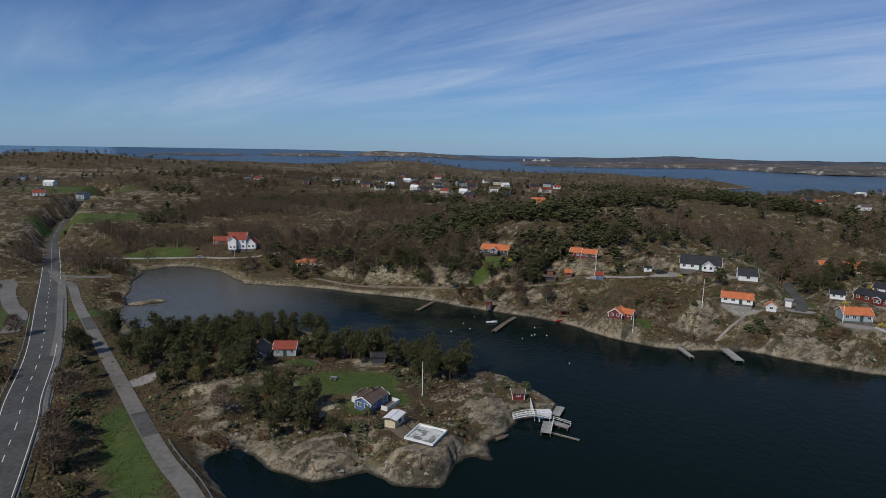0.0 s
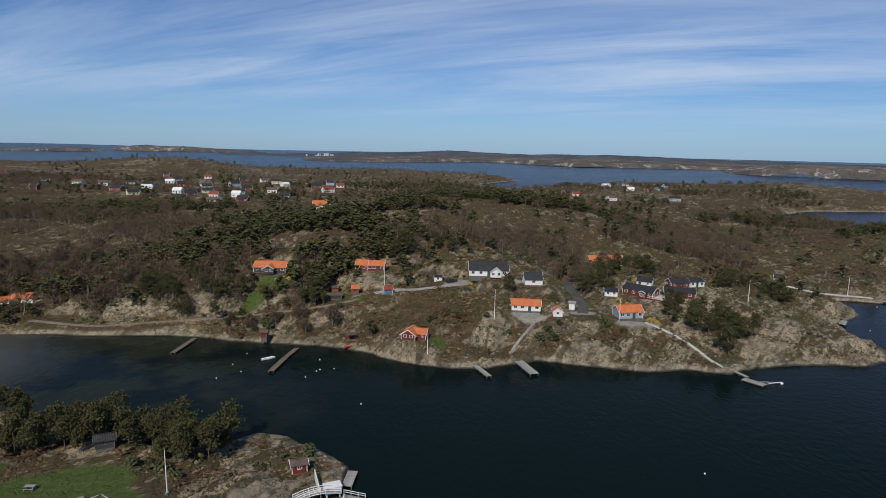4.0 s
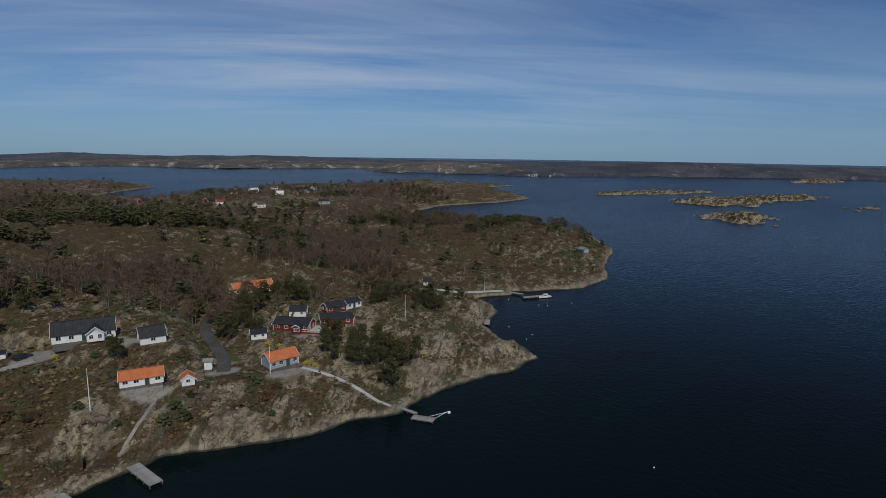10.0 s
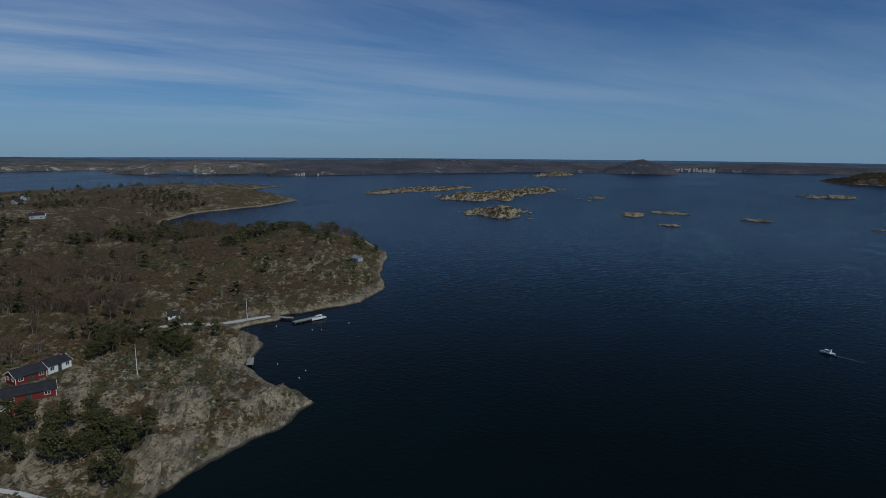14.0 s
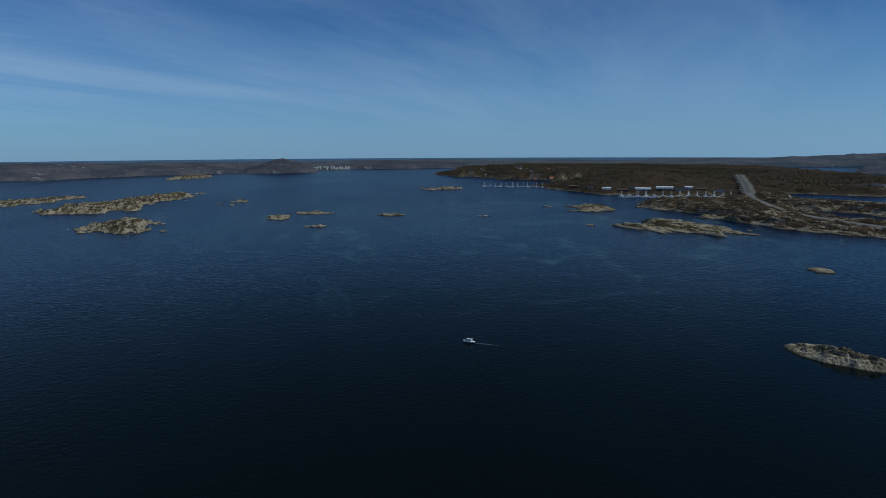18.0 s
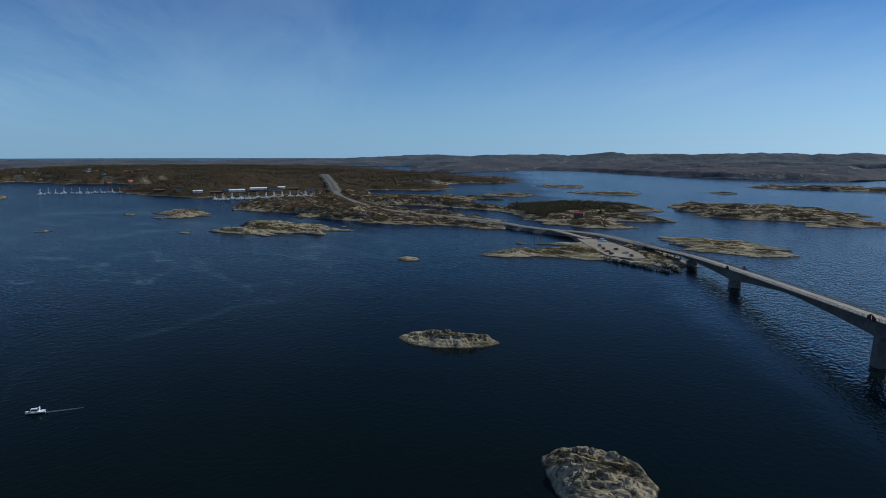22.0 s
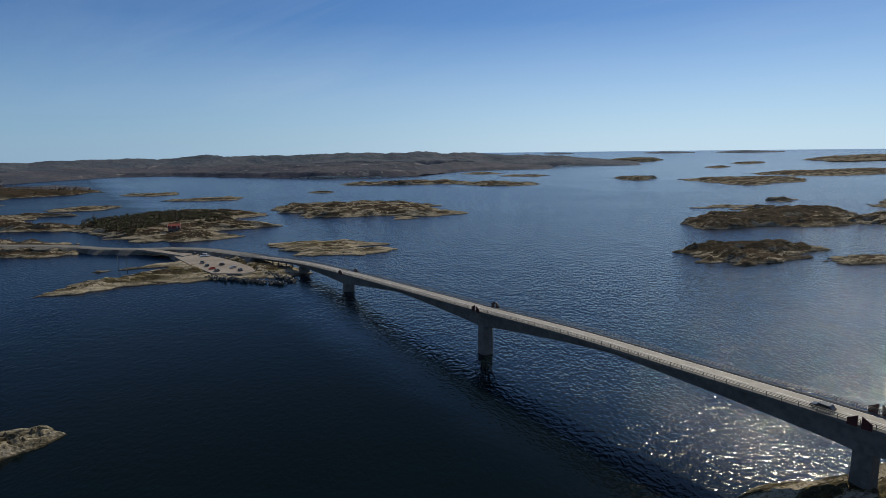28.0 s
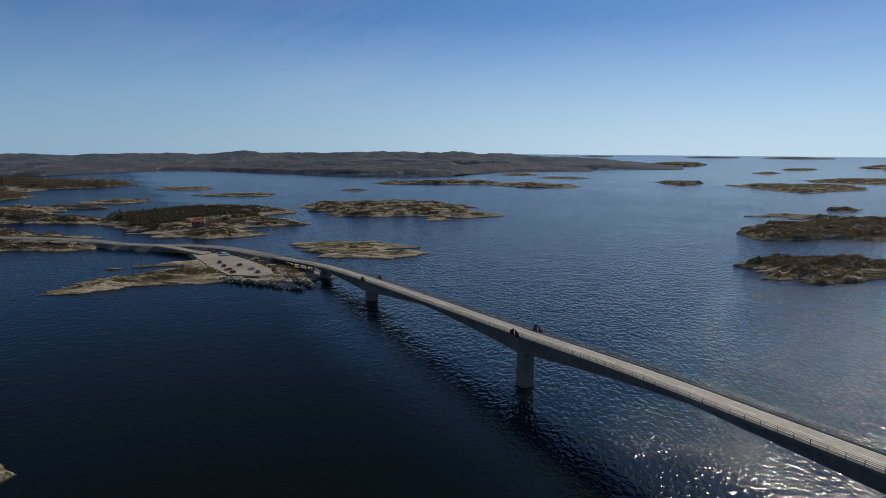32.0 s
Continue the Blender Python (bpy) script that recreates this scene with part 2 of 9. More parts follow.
def land_material(name, deep=1.0, turf=((0.140, 0.115, 0.048), (0.062, 0.046, 0.028))):
    """Bare gneiss with cracks, heath and dry grass on the flats, pale washed rock over a dark tide line at the shore."""
    m = Mat(name, 0.95, 0.0, 0.25 if deep == 1 else 0.06)
    p = m.pos()
    sep = m.add("ShaderNodeSeparateXYZ")
    m.link(p, sep.inputs[0])
    z = sep.outputs["Z"]
    nrm = m.add("ShaderNodeSeparateXYZ")
    m.link(m.geo.outputs["Normal"], nrm.inputs[0])
    zone = m.add("ShaderNodeAttribute")
    zone.attribute_name = "zones"
    zs = m.add("ShaderNodeSeparateColor")
    m.link(zone.outputs["Color"], zs.inputs[0])
    lawn, gravel, heath = zs.outputs[0], zs.outputs[1], zs.outputs[2]
    big, mid, fine = m.noise(0.035, 5, 0.6), m.noise(0.16, 6, 0.65, dist=0.5), m.noise(1.3, 5, 0.7)
    grain = m.noise(6.0, 3, 0.7)
    cr = m.add("ShaderNodeTexVoronoi")
    cr.feature = "DISTANCE_TO_EDGE"
    cr.inputs["Scale"].default_value = 0.22
    mp = m.add("ShaderNodeMapping")
    mp.inputs["Scale"].default_value, mp.inputs["Rotation"].default_value = (1.0, 0.38, 1.0), (0, 0, radians(35))
    wob = m.add("ShaderNodeVectorMath")
    wob.operation = "ADD"
    nv = m.add("ShaderNodeTexNoise")
    nv.inputs["Scale"].default_value = 0.25
    m.link(p, nv.inputs["Vector"])
    sc = m.add("ShaderNodeVectorMath")
    sc.operation = "SCALE"
    sc.inputs["Scale"].default_value = 14.0
    m.link(nv.outputs["Color"], sc.inputs[0])
    m.link(p, wob.inputs[0])
    m.link(sc.outputs[0], wob.inputs[1])
    m.link(wob.outputs[0], mp.inputs["Vector"])
    m.link(mp.outputs[0], cr.inputs["Vector"])
    crack = m.step(cr.outputs["Distance"], 0.0, 0.03)
    turn = 35 if deep == 1 else 17
    streak = m.noise(0.55, 5, 0.7, stretch=(0.25, 1.0, 1.0), turn=turn, dist=0.6)
    rock = m.mix(m.step(mid, 0.40, 0.60), *(((0.208, 0.172, 0.118), (0.380, 0.318, 0.220)) if deep == 1 else ((0.182, 0.152, 0.100), (0.350, 0.296, 0.202))))
    rock = m.mix(m.math("MULTIPLY", m.step(grain, 0.45, 0.68), 0.3 if deep == 1 else 0.5), rock, (0.52, 0.45, 0.325))
    rock = m.mix(m.math("MULTIPLY", m.step(fine, 0.52, 0.62), 0.4 if deep == 1 else 0.6), rock, (0.100, 0.084, 0.054))
    rock = m.mix(m.math("MULTIPLY", m.step(streak, 0.50, 0.58), 0.7), rock, (0.062, 0.056, 0.044))
    rock = m.mix(m.math("MULTIPLY", m.math("MULTIPLY", m.math("SUBTRACT", 1.0, crack), m.step(mid, 0.36, 0.46)), 0.85), rock, (0.040, 0.036, 0.028))
    # dark seams between the sheets of rock
    seam = m.math("SUBTRACT", 1.0, m.step(m.math("ADD", zone.outputs["Alpha"], m.math("MULTIPLY", m.math("SUBTRACT", fine, 0.5), 0.6)), 0.46, 0.66))
    rock = m.mix(m.math("MULTIPLY", seam, 0.8), rock, (0.055, 0.050, 0.034))
    rock = m.mix(m.math("MULTIPLY", m.step(m.noise(2.4, 4, 0.75), 0.54, 0.62), 0.35 if deep == 1 else 0.6), rock, (0.085, 0.080, 0.055))
    # heath, moss and dry grass in the hollows and on flat ground, in small broken patches
    patchy = m.noise(0.26 if deep == 1 else 0.42, 6, 0.72, dist=0.5)
    veg = m.math("ADD", m.math("MULTIPLY", mid, 0.48), m.math("MULTIPLY", patchy, 0.44))
    veg = m.math("ADD", veg, m.math("MULTIPLY", fine, 0.22))
    veg = m.math("ADD", veg, m.math("MULTIPLY", big, 0.10))
    veg = m.math("ADD", veg, m.math("MULTIPLY", heath, 0.15 if deep == 1 else 0.22))
    flat = m.step(nrm.outputs["Z"], 0.60, 0.88)
    sheets = m.noise(0.20, 5, 0.68, stretch=(0.20, 1.0, 1.0), turn=turn, dist=0.5)
    if deep < 1:
        veg = m.math("ADD", veg, m.math("MULTIPLY", m.math("SUBTRACT", 0.49, sheets), 1.5))
    veg = m.math("MULTIPLY", m.step(veg, 0.650, 0.680), flat)
    low = 0.0 if deep == 1 else 0.75
    veg = m.math("MULTIPLY", veg, m.step(m.math("ADD", z, m.math("MULTIPLY", fine, 1.6)), 1.5 - low, 2.6 - low))
    dry = m.mix(m.step(fine, 0.35, 0.65), (0.047, 0.031, 0.015), (0.150, 0.110, 0.050))
    dry = m.mix(m.math("MULTIPLY", m.step(patchy, 0.46, 0.58), 0.7), dry, (0.066, 0.064, 0.026))
    dry = m.mix(m.math("MULTIPLY", m.step(big, 0.46, 0.58), 0.55), dry, (0.080, 0.052, 0.030))
    dry = m.mix(m.math("MULTIPLY", m.step(grain, 0.45, 0.7), 0.5), dry, (0.024, 0.019, 0.012))
    if deep < 1:
        # skerries: pale and dark sheets along the grain, turf of their own and yellow lichen
        band, fleck = sheets, m.noise(0.07, 4, 0.6, stretch=(0.45, 1.0, 1.0), turn=turn, dist=0.7)
        rock = m.mix(m.math("MULTIPLY", m.step(band, 0.50, 0.57), 0.75 if deep < 0.4 else 0.4), rock, m.mix(m.step(fine, 0.35, 0.65), (0.34, 0.285, 0.205), (0.60, 0.505, 0.37)))
        rock = m.mix(m.math("MULTIPLY", m.math("SUBTRACT", 1.0, m.step(band, 0.41, 0.46)), 0.6 if deep < 0.4 else 0.85), rock, (0.050, 0.040, 0.026))
        rock = m.mix(m.math("MULTIPLY", m.step(m.noise(0.35, 5, 0.7), 0.56, 0.64), 0.35 if deep < 0.4 else 0.08), rock, (0.40, 0.30, 0.11))
        dry = m.mix(0.75, dry, m.mix(m.step(fleck, 0.44, 0.56), *turf))
        dry = m.mix(m.math("MULTIPLY", m.math("SUBTRACT", 1.0, m.step(band, 0.42, 0.47)), 0.7), dry, (0.022, 0.018, 0.012))
    c = m.mix(veg, rock, dry)
    speck, speck_2 = m.noise(0.95, 2, 0.6), m.noise(0.62, 3, 0.65, stretch=(0.5, 1.0, 1.0), turn=turn)
    c = m.mix(m.math("MULTIPLY", m.step(speck, 0.555, 0.60), 0.32 if deep == 1 else 0.6), c, (0.036, 0.027, 0.016))
    c = m.mix(m.math("MULTIPLY", m.math("MULTIPLY", m.step(speck_2, 0.56, 0.60), 0.25 if deep == 1 else 0.3), m.math("SUBTRACT", 1.0, m.math("MULTIPLY", veg, 0.75))), c, (0.50, 0.43, 0.31))
    # washed shore rock, yellowish lichen belt, dark tide line
    zz = m.math("ADD", z, m.math("MULTIPLY", m.math("SUBTRACT", mid, 0.5), 1.6))
    pale = m.math("MULTIPLY", m.math("MULTIPLY", m.math("SUBTRACT", 1.0, m.step(zz, 0.7, 1.6 if deep == 1 else 2.4)), m.step(mid, 0.40, 0.56)), 0.42 if deep == 1 else 0.2)
    c = m.mix(pale, c, m.mix(m.step(fine, 0.3, 0.7), (0.24, 0.21, 0.15), (0.40, 0.365, 0.29) if deep == 1 else (0.52, 0.46, 0.345)))
    tide = m.math("SUBTRACT", 1.0, m.step(m.math("ADD", z, m.math("MULTIPLY", fine, 0.35)), 0.30, 0.62))
    c = m.mix(m.math("MULTIPLY", tide, 0.9), c, (0.030, 0.026, 0.019))
    grass = m.mix(m.step(fine, 0.3, 0.7), (0.055, 0.085, 0.018), (0.088, 0.122, 0.030))
    grass = m.mix(m.step(mid, 0.5, 0.75), grass, (0.13, 0.125, 0.05))
    c = m.mix(lawn, c, grass)
    c = m.mix(gravel, c, m.mix(fine, (0.24, 0.225, 0.205), (0.40, 0.38, 0.35)))
    m.color(c)
    h = m.math("ADD", m.math("MULTIPLY", fine, 0.6), m.math("MULTIPLY", crack, 0.35))
    h = m.math("ADD", h, m.math("SUBTRACT", m.math("MULTIPLY", grain, 0.25), m.math("MULTIPLY", streak, 0.8)))
    m.bump(h, 1.0, 0.6)
    return m.m


M_LAND = land_material("gneiss_and_heath")
M_SKERRY = land_material("skerry_gneiss_and_turf", 0.35)
# brown turf darkened further: shade of the north slopes put into its colour
M_HEATHLAND = land_material("gneiss_and_shaded_brown_heath", 0.5, ((0.032, 0.024, 0.017), (0.062, 0.041, 0.028)))


def water_material():
    m = Mat("sea_water", 0.08, 0.0, 0.3)
    m.b.inputs["IOR"].default_value = 1.333
    p = m.pos()
    patch = m.noise(0.0032, 4, 0.6, stretch=(1, 2.2, 1), rot=25, dist=1.2)
    calm = m.step(patch, 0.42, 0.62)
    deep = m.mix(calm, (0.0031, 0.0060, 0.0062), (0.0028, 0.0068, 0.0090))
    # bluer away from the camera's path: reflected sky put into the base colour
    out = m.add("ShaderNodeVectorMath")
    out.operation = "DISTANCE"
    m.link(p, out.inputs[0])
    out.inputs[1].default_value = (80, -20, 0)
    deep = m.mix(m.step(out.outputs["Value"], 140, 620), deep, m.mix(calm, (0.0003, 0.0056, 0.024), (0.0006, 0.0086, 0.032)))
    # current lines: thin paler streaks in the middle of the sound
    cur = m.add("ShaderNodeVectorMath")
    cur.operation = "DISTANCE"
    m.link(p, cur.inputs[0])
    cur.inputs[1].default_value = (690, -140, 0)
    bend = m.noise(0.0055, 2, 0.5, stretch=(1, 1.9, 1), rot=-20, dist=1.6)
    line = m.math("SUBTRACT", 1.0, m.step(m.math("ABSOLUTE", m.math("SUBTRACT", bend, 0.5)), 0.0, 0.042))
    line = m.math("MULTIPLY", m.math("MULTIPLY", line, m.step(m.noise(0.03, 4, 0.7), 0.35, 0.65)), m.math("SUBTRACT", 1.0, m.step(cur.outputs["Value"], 220, 460)))
    deep = m.mix(m.math("MULTIPLY", line, 0.9), deep, (0.038, 0.074, 0.090))
    bay = m.add("ShaderNodeVectorMath")
    bay.operation = "DISTANCE"
    m.link(p, bay.inputs[0])
    bay.inputs[1].default_value = (10, 120, 0)
    deep = m.mix(m.math("SUBTRACT", 1.0, m.step(bay.outputs["Value"], 60, 210)), deep, (0.0035, 0.0095, 0.0095))
    # a sandy bottom shows greenish through the shallow lagoon
    off = m.add("ShaderNodeVectorMath")
    off.operation = "DISTANCE"
    m.link(p, off.inputs[0])
    off.inputs[1].default_value = (-105, 178, 0)
    bed = m.math("ADD", off.outputs["Value"], m.math("MULTIPLY", m.noise(0.035, 4, 0.6, dist=0.8), 95.0))
    # inner lagoon paler still: shallow bottom plus reflected sky put into the base colour
    lag = m.add("ShaderNodeVectorMath")
    lag.operation = "DISTANCE"
    m.link(p, lag.inputs[0])
    lag.inputs[1].default_value = (-165, 180, 0)
    deep = m.mix(m.math("SUBTRACT", 1.0, m.step(m.math("ADD", lag.outputs["Value"], m.math("MULTIPLY", patch, 30.0)), 45, 105)), deep, (0.105, 0.105, 0.092))
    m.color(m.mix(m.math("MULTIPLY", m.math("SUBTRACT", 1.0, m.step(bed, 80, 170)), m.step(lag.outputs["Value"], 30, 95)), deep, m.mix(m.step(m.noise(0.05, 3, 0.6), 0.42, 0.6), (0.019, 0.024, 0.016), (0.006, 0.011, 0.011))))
    a = m.noise(0.72, 1, 0.5, stretch=(1.0, 0.6, 1))
    b = m.noise(1.6, 1, 0.6, stretch=(1.0, 0.65, 1))
    s = m.noise(0.06, 2, 0.5)
    h = m.math("ADD", m.math("MULTIPLY", a, 0.40), m.math("MULTIPLY", b, 0.14))
    h = m.math("ADD", h, m.math("MULTIPLY", m.noise(0.38, 1, 0.5, stretch=(1.0, 0.6, 1)), m.math("MULTIPLY", m.step(out.outputs["Value"], 80, 330), 0.60)))
    h = m.math("MULTIPLY", h, m.math("ADD", 0.6, m.math("MULTIPLY", s, 0.8)))
    # waves ruffled west of the bridge; gloss raised there to fit the glitter in view
    sp = m.add("ShaderNodeSeparateXYZ")
    m.link(p, sp.inputs[0])
    east = m.math("ADD", m.math("MULTIPLY", m.math("SUBTRACT", sp.outputs["X"], 24.0), 0.79), m.math("MULTIPLY", m.math("ADD", sp.outputs["Y"], 114.0), 0.61))
    glint_side = m.math("SUBTRACT", 1.0, m.step(m.math("ADD", east, m.math("MULTIPLY", patch, 60.0)), 15, 80))
    m.put(m.b.inputs["Specular IOR Level"], m.math("ADD", m.math("MULTIPLY", glint_side, 0.62), m.math("SUBTRACT", 0.06, m.math("MULTIPLY", m.step(out.outputs["Value"], 180, 600), 0.03))))
    h = m.math("MULTIPLY", h, m.math("MULTIPLY", m.math("ADD", 0.24, m.math("MULTIPLY", glint_side, 0.89)), m.math("SUBTRACT", 1.0, m.math("MULTIPLY", m.math("MULTIPLY", glint_side, m.step(out.outputs["Value"], 500, 1800)), 0.7))))
    m.bump(h, 1.0, 1.0)
    # rougher away from the camera's path, where waves look too fine to tell apart
    far = m.math("MULTIPLY", m.step(out.outputs["Value"], 180, 900), m.math("SUBTRACT", 1.75, m.math("MULTIPLY", glint_side, 0.75)))
    m.put(m.b.inputs["Roughness"], m.math("ADD", m.math("ADD", 0.105, m.math("MULTIPLY", calm, 0.02)), m.math("MULTIPLY", far, 0.07)))
    return m.m


M_WATER = water_material()
M_ASPHALT = simple("worn_asphalt", (0.055, 0.054, 0.052), (0.10, 0.098, 0.094), 0.9, 0.9, bump=0.01, local=False)
M_DECK_ASPHALT = simple("bridge_asphalt", (0.23, 0.205, 0.18), (0.32, 0.285, 0.25), 0.7, 0.65, bump=0.01, local=False)
M_PAVE = simple("pale_cycle_path", (0.125, 0.118, 0.106), (0.195, 0.184, 0.168), 0.8, 0.9, bump=0.01, local=False)
M_GRAVEL = simple("pale_gravel", (0.26, 0.24, 0.215), (0.42, 0.40, 0.37), 1.6, 0.95, bump=0.03, local=False)
M_PINKGRAVEL = simple("pinkish_gravel", (0.20, 0.165, 0.135), (0.31, 0.265, 0.22), 0.5, 0.95, bump=0.03, local=False)
# darker base tone: shade of the bridge's north sides put into the colour
M_CONCRETE = simple("weathered_shaded_concrete", (0.085, 0.081, 0.075), (0.15, 0.142, 0.132), 0.6, 0.85, bump=0.02, local=False)
M_PALE_CONC = simple("pale_concrete", (0.42, 0.41, 0.39), (0.58, 0.57, 0.54), 0.8, 0.85, bump=0.02, local=False)
M_LINE = simple("road_paint", (0.62, 0.62, 0.60), (0.78, 0.78, 0.76), 2.0, 0.7, local=False)
M_STEEL = simple("galvanised_steel", (0.42, 0.43, 0.44), (0.58, 0.59, 0.60), 2.0, 0.45, 0.8)
M_BLACK = simple("black_paint", (0.012, 0.012, 0.013), (0.03, 0.03, 0.032), 2.0, 0.6)
M_REDPAINT = simple("red_signal_paint", (0.35, 0.02, 0.015), (0.48, 0.04, 0.03), 2.0, 0.55)
M_DARKRED = simple("dark_red_paint", (0.040, 0.010, 0.009), (0.075, 0.018, 0.015), 2.0, 0.6)
M_GREYWOOD = simple("silvered_deck_wood", (0.25, 0.245, 0.235), (0.42, 0.415, 0.40), 3.0, 0.85, bump=0.01, stretch=(0.3, 3, 1), random_tint=0.35)
M_BROWNWOOD = simple("brown_deck_wood", (0.13, 0.095, 0.065), (0.22, 0.17, 0.125), 3.0, 0.8, bump=0.01, random_tint=0.3)
M_WHITE = plank_wall("white_boarding", (0.74, 0.74, 0.73), (0.84, 0.84, 0.83))
M_REDWALL = plank_wall("falu_red_boarding", (0.135, 0.018, 0.014), (0.19, 0.028, 0.021))
M_BLUEWALL = plank_wall("blue_boarding", (0.085, 0.145, 0.30), (0.12, 0.19, 0.36))
M_GREYWALL = plank_wall("grey_blue_boarding", (0.30, 0.34, 0.38), (0.40, 0.44, 0.48))
M_BROWNWALL = plank_wall("brown_red_boarding", (0.19, 0.060, 0.040), (0.26, 0.09, 0.06))
M_DARKWALL = plank_wall("dark_boarding", (0.035, 0.036, 0.042), (0.06, 0.06, 0.068))
M_YELLOWWALL = plank_wall("cream_boarding", (0.62, 0.54, 0.36), (0.70, 0.63, 0.45))
M_ORANGE = tile_roof("orange_tile", (0.46, 0.125, 0.040), (0.60, 0.20, 0.075))
M_REDROOF = tile_roof("red_tile", (0.21, 0.040, 0.022), (0.30, 0.065, 0.035))
M_BLACKROOF = tile_roof("black_tile", (0.016, 0.017, 0.020), (0.036, 0.037, 0.042), 0.6)
M_BROWNROOF = tile_roof("brown_tile", (0.085, 0.060, 0.045), (0.15, 0.11, 0.085))
M_WHITEROOF = simple("white_sheet_roof", (0.72, 0.72, 0.72), (0.82, 0.82, 0.82), 1.2, 0.6)
M_TRIM = simple("white_trim", (0.76, 0.76, 0.75), (0.84, 0.84, 0.83), 1.5, 0.6)
M_REDTRIM = simple("red_trim", (0.24, 0.03, 0.02), (0.32, 0.05, 0.035), 1.5, 0.6)
M_RIPRAP = simple("dark_riprap", (0.075, 0.068, 0.058), (0.19, 0.175, 0.15), 1.2, 0.9, bump=0.08, local=False)
M_STONE = simple("stacked_stone", (0.17, 0.16, 0.145), (0.33, 0.31, 0.285), 1.6, 0.9, bump=0.08, local=False)
M_BRICK = simple("chimney_brick", (0.22, 0.085, 0.06), (0.32, 0.14, 0.10), 2.5, 0.85)
M_DOOR = simple("dark_green_door", (0.03, 0.06, 0.05), (0.05, 0.09, 0.075), 1.5, 0.5)
M_GEL = simple("white_gelcoat", (0.74, 0.75, 0.76), (0.82, 0.83, 0.84), 1.0, 0.25)
M_RUBBER = simple("tyre_rubber", (0.015, 0.015, 0.015), (0.03, 0.03, 0.03), 3.0, 0.8)
M_YELLOW = simple("forsythia_yellow", (0.34, 0.26, 0.02), (0.46, 0.36, 0.05), 3.0, 0.8)


def glass_material():
    m = Mat("window_glass", 0.06, 0.0, 0.8)
    m.color(m.mix(m.step(m.noise(0.7, 2, 0.5, m.local()), 0.4, 0.6), (0.018, 0.022, 0.026), (0.05, 0.055, 0.06)))
    return m.m


M_GLASS = glass_material()


def leaf_material(name, c1, c2, c3, island=True):
    m = Mat(name, 0.8, 0.0, 0.2)
    geo = m.add("ShaderNodeNewGeometry")
    r = geo.outputs["Random Per Island"]
    o = m.add("ShaderNodeObjectInfo").outputs["Random"]
    c = m.mix(r, c1, c2)
    c = m.mix(m.math("MULTIPLY", o, 0.6), c, c3)
    m.color(c)
    return m.m


M_PINE = leaf_material("pine_needles", (0.020, 0.024, 0.010), (0.096, 0.096, 0.036), (0.058, 0.054, 0.022))
M_JUNIPER = leaf_material("juniper_green", (0.040, 0.052, 0.022), (0.090, 0.100, 0.042), (0.075, 0.076, 0.038))
M_TWIG = leaf_material("bare_twigs", (0.066, 0.047, 0.032), (0.176, 0.134, 0.092), (0.118, 0.078, 0.052))
M_BUD = leaf_material("budding_twigs", (0.12, 0.10, 0.03), (0.22, 0.18, 0.05), (0.15, 0.12, 0.05))
M_BARK = simple("bark", (0.075, 0.055, 0.042), (0.15, 0.115, 0.09), 4.0, 0.9, bump=0.03)
M_GREYBARK = simple("grey_bark", (0.16, 0.15, 0.135), (0.27, 0.25, 0.225), 4.0, 0.9, bump=0.03)
M_RAIL = simple("weathered_bridge_rail", (0.10, 0.10, 0.10), (0.18, 0.175, 0.17), 2.0, 0.55, 0.5)
M_TRACK = simple("brown_dirt_track", (0.15, 0.12, 0.09), (0.26, 0.215, 0.165), 1.2, 0.95, bump=0.03, local=False)
M_KERB = simple("dark_bridge_kerb", (0.085, 0.08, 0.074), (0.14, 0.132, 0.122), 0.9, 0.9, bump=0.01, local=False)

# ---- ground: noise, outlines, heights ----


def value_noise(x, y, seed=0):
    xi, yi = np.floor(x).astype(np.int64), np.floor(y).astype(np.int64)
    fx, fy = x - xi, y - yi
    fx, fy = fx * fx * (3 - 2 * fx), fy * fy * (3 - 2 * fy)

    def h(a, b):
        n = (a * 374761393 + b * 668265263 + seed * 974634541) & 0x7FFFFFFF
        n = ((n ^ (n >> 13)) * 1274126177) & 0x7FFFFFFF
        return ((n ^ (n >> 16)) & 0xFFFF) / 32767.5 - 1.0

    a, b = h(xi, yi), h(xi + 1, yi)
    c, d = h(xi, yi + 1), h(xi + 1, yi + 1)
    return (a + (b - a) * fx) * (1 - fy) + (c + (d - c) * fx) * fy


def fbm(x, y, size, octaves=3, seed=0, gain=0.5):
    out, amp, total = 0.0, 1.0, 0.0
    for k in range(octaves):
        out = out + amp * value_noise(x / size + 17.3 * k, y / size - 9.1 * k, seed + k)
        total += amp
        amp *= gain
        size *= 0.5
    return out / total


def blocks(x, y, along, across, seed=0):
    """Fractured rock: a height of its own for each rough block, along one grain direction."""
    u, v = x * 0.82 + y * 0.57, -x * 0.57 + y * 0.82
    wu, wv = fbm(x, y, 2.2 * along, 3, seed + 51), fbm(x, y, 2.2 * along, 3, seed + 52)
    v = v / across + 1.6 * wv
    u = u / along + 1.3 * wu + 0.37 * np.floor(v)
    return value_noise(np.floor(u), np.floor(v), seed)


def smooth(a, b, v):
    t = np.clip((v - a) / (b - a), 0, 1)
    return t * t * (3 - 2 * t)


